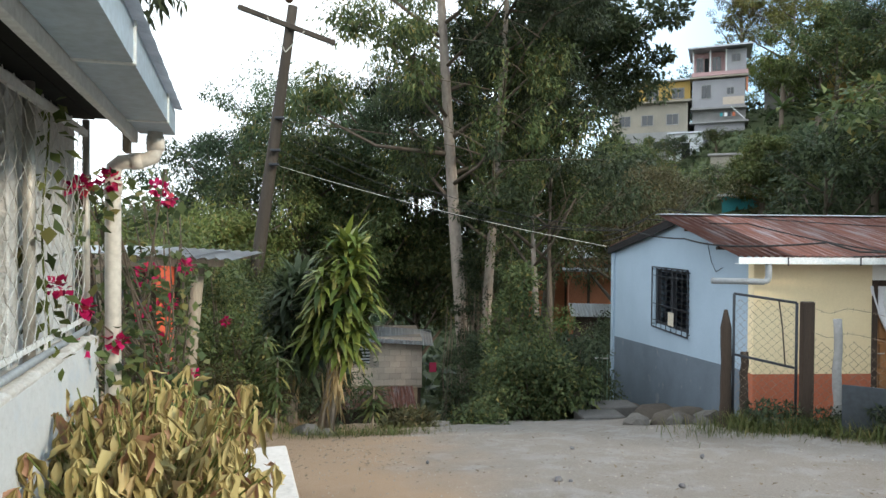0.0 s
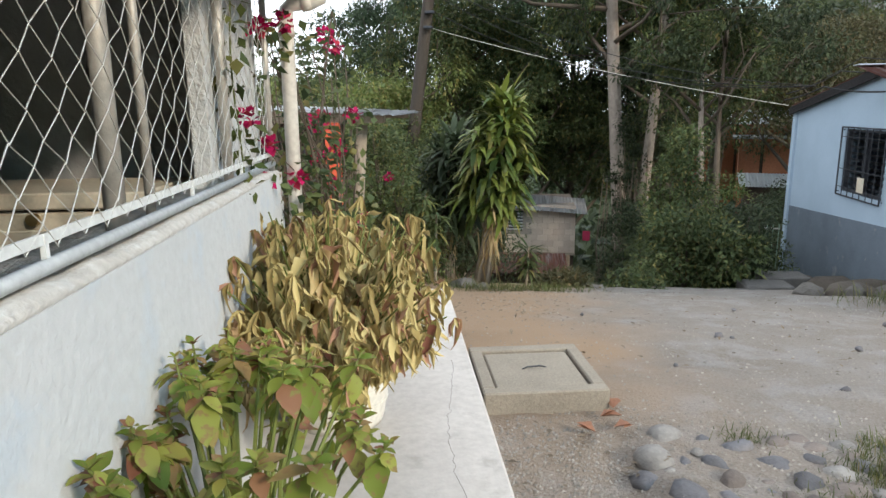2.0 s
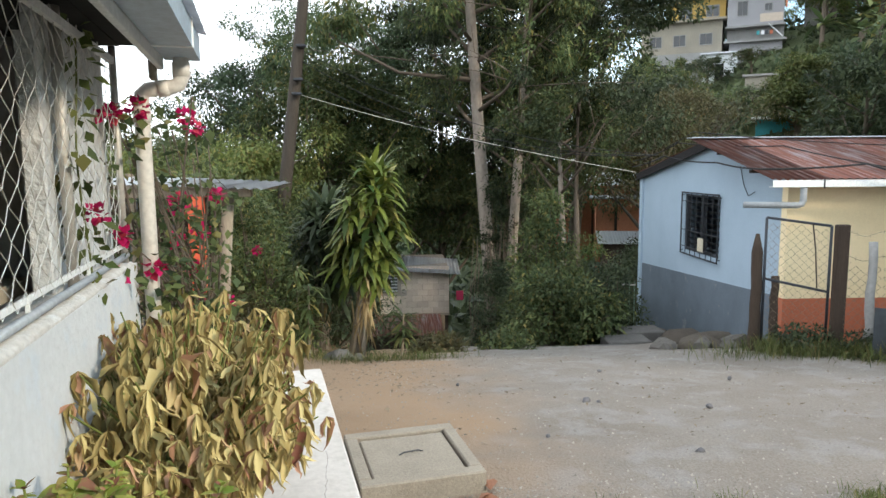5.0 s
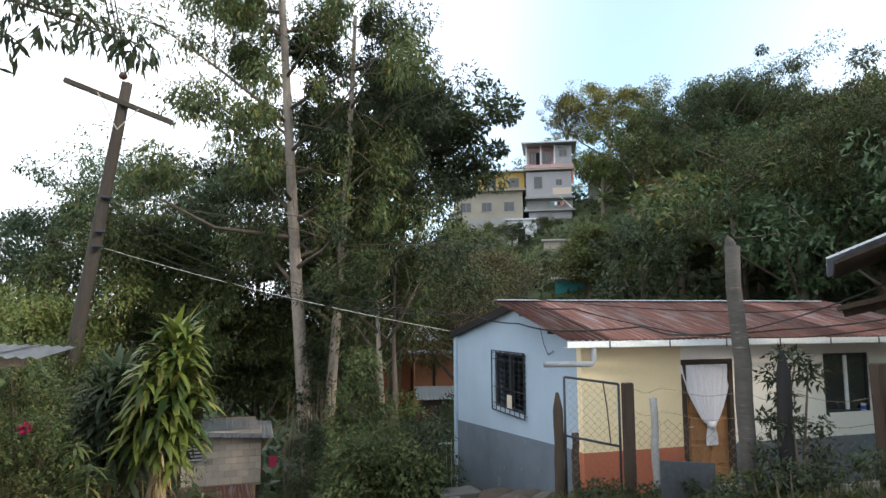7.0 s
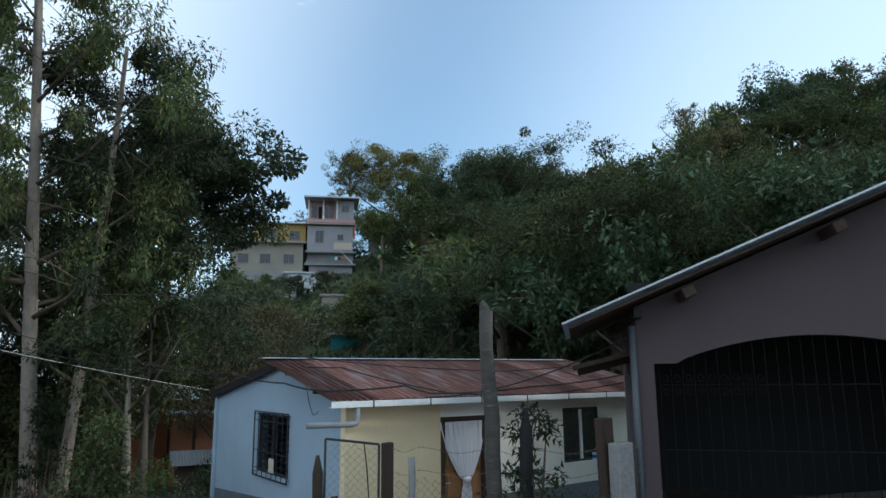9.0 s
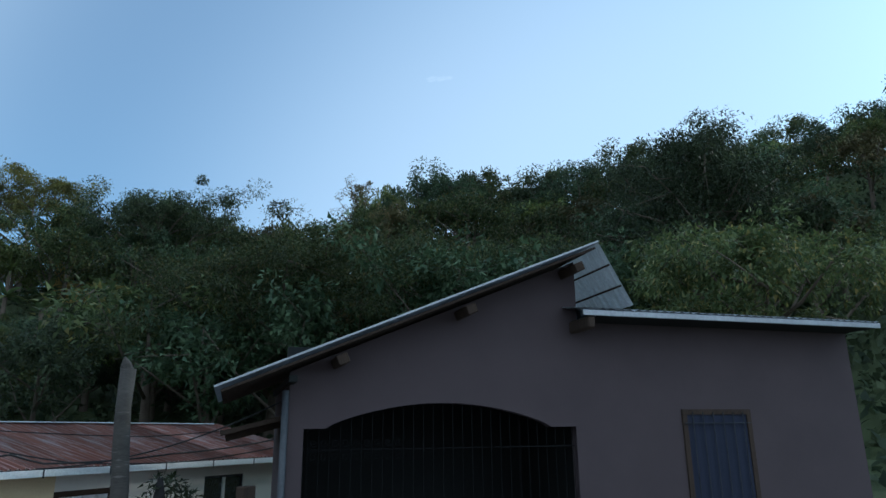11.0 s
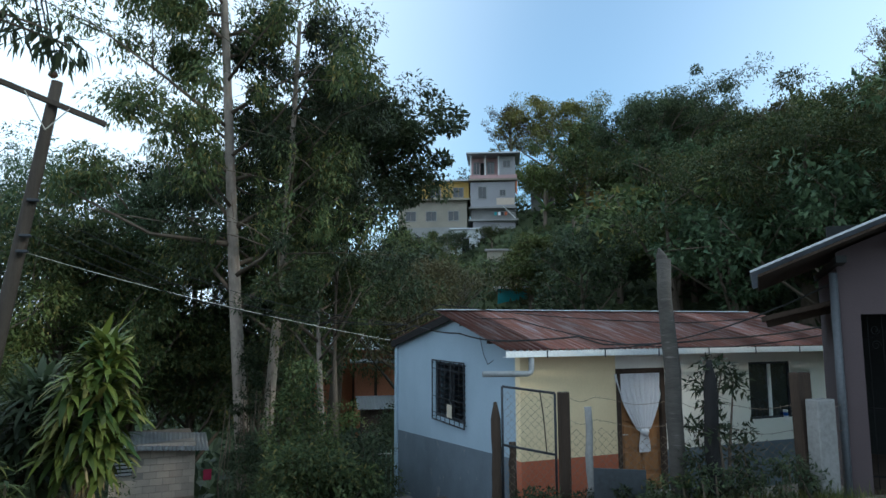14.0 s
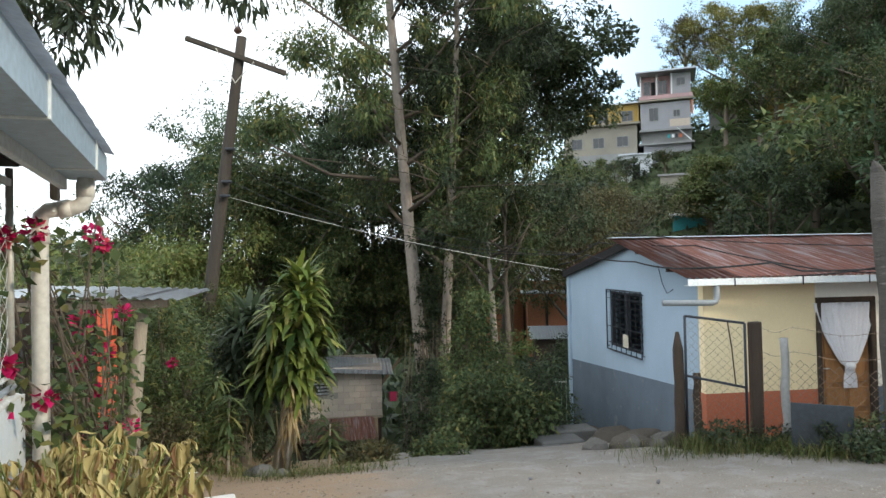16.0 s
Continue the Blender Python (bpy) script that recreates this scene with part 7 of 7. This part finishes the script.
t = tree("tall tree with a straight pale trunk and drooping leaves", place(3.05, 21.3), 21.5, 4.0, 0.21, 401, "mid", 0.24, 270, 170, 0.8, 0.42, "palebark", (-1.65, 0.1), 26, slim=0.32, droop=0.9, wob=0.008, taper=0.8, lift=0.10)
bare_front(t, ((0, 16.4), (0.0, -1.35)), 0.5, 1.4)
bare_front(t, ((0, 14.9), (0.25, 1.0)), 0.35, 1.4)
t = tree("tall tree with a forked pale trunk", place(3.35, 22.0), 19.0, 3.6, 0.18, 402, "dark", 0.22, 210, 170, 0.8, 0.42, "palebark", (0.95, 0.2), 22, slim=0.34, droop=0.8, wob=0.008, taper=0.9, lift=0.12)
bare_front(t, ((0, 14.9), (0.0, 0.8)), 0.45, 1.2)
bare_front(t, ((0, 16.4), (-0.35, -1.75)), 0.6, 9.0)
tree("spreading tree with dark rounded leaves", place(7.6, 29.2), 16.6, 4.2, 0.28, 403, "dark", 0.30, 170, 140, 0.85, 0.60, "bark", (0.6, 0.0), 14, slim=0.6, droop=0.2)
t = tree("tree with a pale trunk wrapped in creepers", place(4.4, 18.9), 8.0, 2.0, 0.17, 404, "mid", 0.17, 70, 120, 0.55, 0.70, "palebark", (0.1, 0.0), 10)
bare_front(t, ((0, 7.0), (0.0, 0.1)), 0.34, 3.0)
t = tree("slim tree with a dark trunk", place(4.85, 18.7), 8.5, 1.9, 0.13, 405, "dark", 0.17, 64, 120, 0.55, 0.72, "bark", (0.1, 0.0), 9)
bare_front(t, ((0, 7.0), (0.0, 0.1)), 0.30, 3.0)
bare_front(t, ((0, 7.0), (-0.45, -0.4)), 0.34, 3.0)
LT = [(1.6, 26.8, 3.0, 3.0, "mid"), (4.2, 27.0, 4.6, 3.0, "dark"), (-1.6, 27.5, 3.0, 3.0, "mid"), (15.2, 35.5, 5.8, 3.0, "olive"), (17.8, 40.0, 6.0, 2.6, "olive"), (-6.2, 30.5, 6.6, 3.4, "blue"), (-3.4, 31.0, 9.0, 4.0, "blue"), (-0.4, 29.5, 9.0, 4.0, "blue"), (1.6, 27.5, 9.5, 3.2, "dark"), (-2.5, 25.0, 5.2, 3.0, "mid"), (-0.4, 26.0, 5.0, 2.8, "mid"), (-5.6, 22.5, 2.2, 2.6, "bright"), (-8.5, 26.0, 2.2, 3.0, "bright"), (-10.5, 33.0, 3.0, 4.0, "mid"), (5.0, 26.0, 8.0, 2.8, "mid"), (9.9, 26.5, 4.2, 2.8, "olive"), (11.4, 30.5, 4.0, 2.6, "mid"), (5.4, 29.0, 12.0, 3.6, "dark")]
for i, (x, y, h, s, leaf) in enumerate(LT):
    g_ = gz(x, y)
    tree({"blue": "broad dense tree with bluish green leaves", "dark": "dense dark green tree", "mid": "leafy green tree in the valley", "bright": "light green young tree", "olive": "sparse tree with dry twigs and olive leaves"}[leaf], (x, y, g_ - 0.1), h - g_ * 0.9, s, 0.2, 420 + i, leaf, 0.22, 120 if leaf != "olive" else 70, 130 if leaf != "olive" else 80, 0.85, 0.32, "bark", (0, 0), 14, droop=0.5)

# overhanging branch of a tree behind the near house
ov = thing("mango_tree", "tree behind the near house with hanging narrow leaves", "tree", (-5.2, 8.4, gz(-5.2, 8.4)))
rng = np.random.default_rng(470)
bm = bmesh.new()
tube(bm, [(0, 0, -0.3), (0.1, -0.1, 2.2), (0.3, -0.3, 4.2), (0.6, -0.6, 6.2)], [0.24, 0.2, 0.16, 0.1], 10)
cs = []
for e in ((3.22, -2.95, 4.02), (3.36, -2.85, 3.98), (3.10, -2.85, 3.86), (3.50, -2.95, 4.20), (2.75, -3.0, 4.05), (4.20, -2.85, 4.35), (4.32, -2.80, 4.28), (1.4, 1.2, 6.6), (-1.2, -0.6, 6.4), (0.8, -1.2, 7.6)):
    m1 = Vector((0.3, -0.3, 4.4)).lerp(Vector(e), 0.5) + Vector((0, 0, 0.9))
    tube(bm, [(0.3, -0.3, 4.3), m1, e], [0.09, 0.03, 0.006], 6)
    for k in range(7):
        q = m1.lerp(Vector(e), 0.55 + 0.45 * k / 6) + Vector(rng.normal(size=3) * 0.07)
        cs.append(tuple(q))
part("trunk", bm, M["bark"], ov, smooth=True)
V, F = clump_leaves(rng, np.array(cs), 0.17, 28, 0.15, 0.032, 0.9)
soup("crown", V, F, LEAF["dark"], ov)

# ---------------------------------------------------------------- the wooded hill
bt = tree("huge spreading dark green tree on the slope", (33.0, 25.0, gz(33, 25) - 0.2), 12.6 - gz(33, 25), 8.6, 0.45, 480, "mid", 0.27, 330, 230, 1.25, 0.25, "bark", (0.5, 0), 24, lift=0.2)
tree("huge spreading dark green tree on the slope", (39.0, 15.0, gz(39, 15) - 0.2), 12.8 - gz(39, 15), 7.0, 0.4, 481, "mid", 0.28, 260, 190, 1.2, 0.25, "bark", (0.5, 0), 20, lift=0.2)
tree("tall dark tree on the hill", (54.0, 57.5, gz(54, 57) - 0.2), 28.2 - gz(54, 57), 7.6, 0.4, 482, "dark", 0.40, 200, 140, 1.3, 0.3, "bark", (0, 0), 18)
tree("golden-green tree on the ridge", (53.0, 78.0, gz(53, 78) - 0.2), 34.6 - gz(53, 78), 6.6, 0.35, 483, "gold", 0.42, 150, 120, 1.3, 0.4, "palebark", (0, 0), 15)
tree("thin half-bare tree on the ridge", (48.3, 82.0, gz(48, 82) - 0.2), 35.0 - gz(48, 82), 3.4, 0.42, 484, "olive", 0.36, 90, 60, 0.9, 0.5, "palebark", (0, 0), 14)
tree("tall dark tree beside the porch house", (46.0, 0.6, gz(46, 0.6) - 0.2), 21.6 - gz(46, 0.6), 6.6, 0.4, 485, "dark", 0.34, 300, 120, 1.5, 0.30, "bark", (0, 0), 30, lift=0.15)
tree("leafy green tree behind the porch house", (20.5, -0.8, gz(20, -1) - 0.2), 7.6, 3.4, 0.25, 486, "mid", 0.24, 120, 130, 0.7, 0.3, "bark", (0, 0), 14)
tree("half-bare pale tree on the ridge", (91.0, 52.0, gz(91, 52) - 0.2), 43.5 - gz(91, 52), 3.6, 0.5, 487, "olive", 0.4, 70, 50, 0.9, 0.45, "palebark", (0, 0), 16)

for x, y, top, sp, leaf, lab, sd_ in ((24.8, 39.9, 8.0, 2.4, "bright", "yellow-green young tree lit by the sun below the houses", 490), (31.0, 38.0, 9.6, 3.4, "dark", "dense dark tree on the lower slope", 491), (34.5, 34.5, 8.6, 3.8, "dark", "dense dark tree on the lower slope", 492), (38.0, 33.5, 10.0, 4.2, "dark", "dense dark tree on the lower slope", 493)):
    tree(lab, (x, y, gz(x, y) - 0.2), max(3.0, top - gz(x, y)), sp, 0.22, sd_, leaf, 0.30, 110, 110, 0.8, 0.2, "bark", (0, 0), 12, lift=0.2)
protos = []
for i, (leaf, h, s) in enumerate((("dark", 9, 3.6), ("mid", 8, 3.8), ("mid", 10, 3.4), ("olive", 8, 3.2), ("blue", 9, 4.0), ("bright", 6.5, 3.0))):
    protos.append(tree({"dark": "dark green tree on the wooded hillside", "mid": "green tree on the wooded hillside", "olive": "dry olive tree on the wooded hillside", "blue": "bluish green tree on the wooded hillside", "bright": "light green tree on the wooded hillside"}[leaf], (58 + 5 * i, 14 + i, gz(58 + 5 * i, 14 + i) - 0.3), h, s, 0.22, 500 + i, leaf, 0.48, 58, 62, 0.98, 0.24, "bark", (0, 0), 9, group="hillside trees", dense=1.15, slim=0.44))
rng = np.random.default_rng(90)
kept = []
clear = [(37.0, 66.0, 5.2), (30.5, 71.0, 5.0), (32.5, 66.0, 3.0), (29.5, 50.0, 2.4), (25.6, 43.0, 2.4), (52.8, 68.5, 4), (56, 64, 3), (46.6, 72, 2), (72, 30, 4)]
tries = 0
while len(kept) < 195 and tries < 20000:
    tries += 1
    az, r_ = rng.uniform(17, 112), 34 + 92 * rng.uniform(0, 1) ** 0.9
    x, y = r_ * math.sin(radians(az)), r_ * math.cos(radians(az))
    if any(math.hypot(x - a, y - b) < c for a, b, c in clear) or any(math.hypot(x - a, y - b) < 3.4 + 0.016 * r_ for a, b in kept):
        continue
    # keep the view of the hill houses open along a lane of sight
    el = 9.0 if az < 24.5 else (1.0 if r_ < 45 else 5.5) if az < 33.0 else 9.5
    if 19.0 < az < 43.0 and r_ < 74:
        hmax = 1.6 + r_ * math.tan(radians(el)) - gz(x, y)
        if hmax < 1.0:
            continue
        sc = min(1.1, hmax / 10.5)
    else:
        sc = rng.uniform(0.75, 1.2)
    kept.append((x, y))
    p = protos[int(rng.integers(0, 6))]
    copy_thing(p, Matrix.LocRotScale((x, y, gz(x, y) - 0.3), Euler((0, 0, rng.uniform(0, 6.28))), Vector((rng.uniform(0.9, 1.2), rng.uniform(0.9, 1.2), 1)) * sc))
# the crest of the wood: its tree tops stand at these angles over the eye, by compass bearing
crest_az = (36, 38, 40, 43, 46, 50, 53, 55.4, 58, 60.3, 61.4, 63.4, 66, 69.3, 70.7, 73.6, 76, 78.3, 80, 82, 84.7, 87, 89.5, 92, 98)
crest_el = (18.6, 18.2, 18.8, 19.1, 18.8, 18.4, 18.6, 18.8, 19.7, 20.2, 21.4, 22.4, 22.7, 23.2, 21.8, 21.3, 21.4, 21.6, 20.2, 21.0, 22.4, 23.0, 23.0, 22.6, 22.0)
az = 36.0
while az < 97:
    r_ = (88 if az < 58 else 98) + rng.uniform(-5, 5)
    x, y = r_ * math.sin(radians(az)), r_ * math.cos(radians(az))
    need = 1.7 + r_ * math.tan(radians(float(np.interp(az, crest_az, crest_el)))) - gz(x, y)
    k = int(rng.integers(0, 6))
    sc = need / ((9, 8, 10, 8, 9, 6.5)[k] * 1.15) * rng.uniform(0.90, 1.0)
    wide = min(sc, 1.25) * rng.uniform(0.85, 1.1)
    copy_thing(protos[k], Matrix.LocRotScale((x, y, gz(x, y) - 0.3), Euler((0, 0, rng.uniform(0, 6.28))), Vector((wide, wide, sc))))
    # a lower tree stands before it and closes the view under its crown
    x, y = (r_ - 10) * math.sin(radians(az + 0.9)), (r_ - 10) * math.cos(radians(az + 0.9))
    low = max(0.45, (1.7 + (r_ - 10) * math.tan(radians(float(np.interp(az, crest_az, crest_el)) - 3.2)) - gz(x, y)) / 10.0)
    if not any(math.hypot(x - a, y - b) < c for a, b, c in clear):
        copy_thing(protos[int(rng.integers(0, 3))], Matrix.LocRotScale((x, y, gz(x, y) - 0.3), Euler((0, 0, rng.uniform(0, 6.28))), Vector((1.1, 1.1, low))))
    az += rng.uniform(1.5, 2.6)
for x, y, top in ((25.5, 67.0, 15.0), (28.6, 65.0, 13.6), (30.6, 63.5, 12.6), (33.5, 61.0, 11.6), (27.0, 49.0, 7.6), (30.8, 48.5, 7.2)):
    sc = max(0.25, (top - gz(x, y)) / 10.0)
    copy_thing(protos[int(rng.integers(0, 3))], Matrix.LocRotScale((x, y, gz(x, y) - 0.3), Euler((0, 0, rng.uniform(0, 6.28))), Vector((0.55, 0.55, sc))))
# hanging roots and creepers at the foot of the tall trees
for i, (x, y, top, n_) in enumerate(((2.45, 20.2, -0.4, 16), (2.95, 20.4, 0.6, 10), (4.2, 18.5, 0.2, 8))):
    t = thing("hanging_creeper", "tan hanging roots and dry creepers on a tall tree", "creeper", (x, y, gz(x, y)))
    r2 = np.random.default_rng(760 + i)
    h = top - gz(x, y)
    for k in range(n_):
        a, b = r2.normal(0, 0.22), r2.normal(0, 0.15)
        part("root", tubed([(a, b, h * r2.uniform(0.7, 1.0)), (a + r2.normal() * 0.1, b, h * 0.5), (a * 1.3 + r2.normal() * 0.1, b * 1.2, r2.uniform(0.0, 0.5))], 0.010, 4), M["bark"], t)
# palms and banana plants by the hill house
for i, (x, y, h) in enumerate(((40.5, 61.5, 4.8), (38.5, 58.5, 3.0), (41.0, 57.0, 3.2), (43.5, 60.0, 3.0), (39.5, 55.0, 2.6))):
    t = thing("palm" if i == 0 else "banana_plant", "shaggy palm beside the hill house" if i == 0 else "banana plant with broad split leaves", "plant", (x, y, gz(x, y)))
    r2 = np.random.default_rng(700 + i)
    part("trunk", tubed([(0, 0, -0.3), (0.1, 0, h)], [0.22, 0.14], 8), M["bark"], t)
    n = 60 if i == 0 else 16
    a = r2.uniform(0, 6.28, n)
    D = np.column_stack([np.cos(a), np.sin(a), r2.uniform(0.1, 1.8, n)])
    V, F = long_blades(np.tile([0.1, 0, h], (n, 1)) + r2.normal(0, 0.1, (n, 3)), D, r2.uniform(1.6, 2.6, n), np.full(n, 0.16 if i == 0 else 0.55), r2.uniform(0.6, 1.8, n), r2, 6)
    soup("fronds", V, F, LEAF["bright" if i == 0 else "mid"], t)
# undergrowth that covers the hill and the valley floor
rng = np.random.default_rng(95)
n = 60000
az, r_ = np.radians(rng.uniform(-38, 118, n)), 24 + 100 * rng.uniform(0, 1, n) ** 0.8
x, y = r_ * np.sin(az), r_ * np.cos(az)
ok = np.ones(n, bool)
for a, b, c in clear:
    ok &= np.hypot(x - a, y - b) > c * 0.8
x, y, r_ = x[ok], y[ok], r_[ok]
n = len(x)
lump = np.array([noise.noise((a * 0.25, b * 0.25, 0)) for a, b in zip(x, y)])
z = ground(x, y) + rng.uniform(0, 1, n) * (0.5 + 1.2 * np.clip(lump + 0.2, 0, 1))
V, F = blades(np.column_stack([x, y, z]), unit(rng, n) + np.array([0, 0, 0.3]), unit(rng, n) + np.array([0, 0, 1.2]), rng.uniform(0.4, 0.9, n), rng.uniform(0.25, 0.5, n))
tagged(soup("undergrowth", V, F, LEAF["dark"]), "low undergrowth covering the hillside and valley", "undergrowth", kind="stuff")
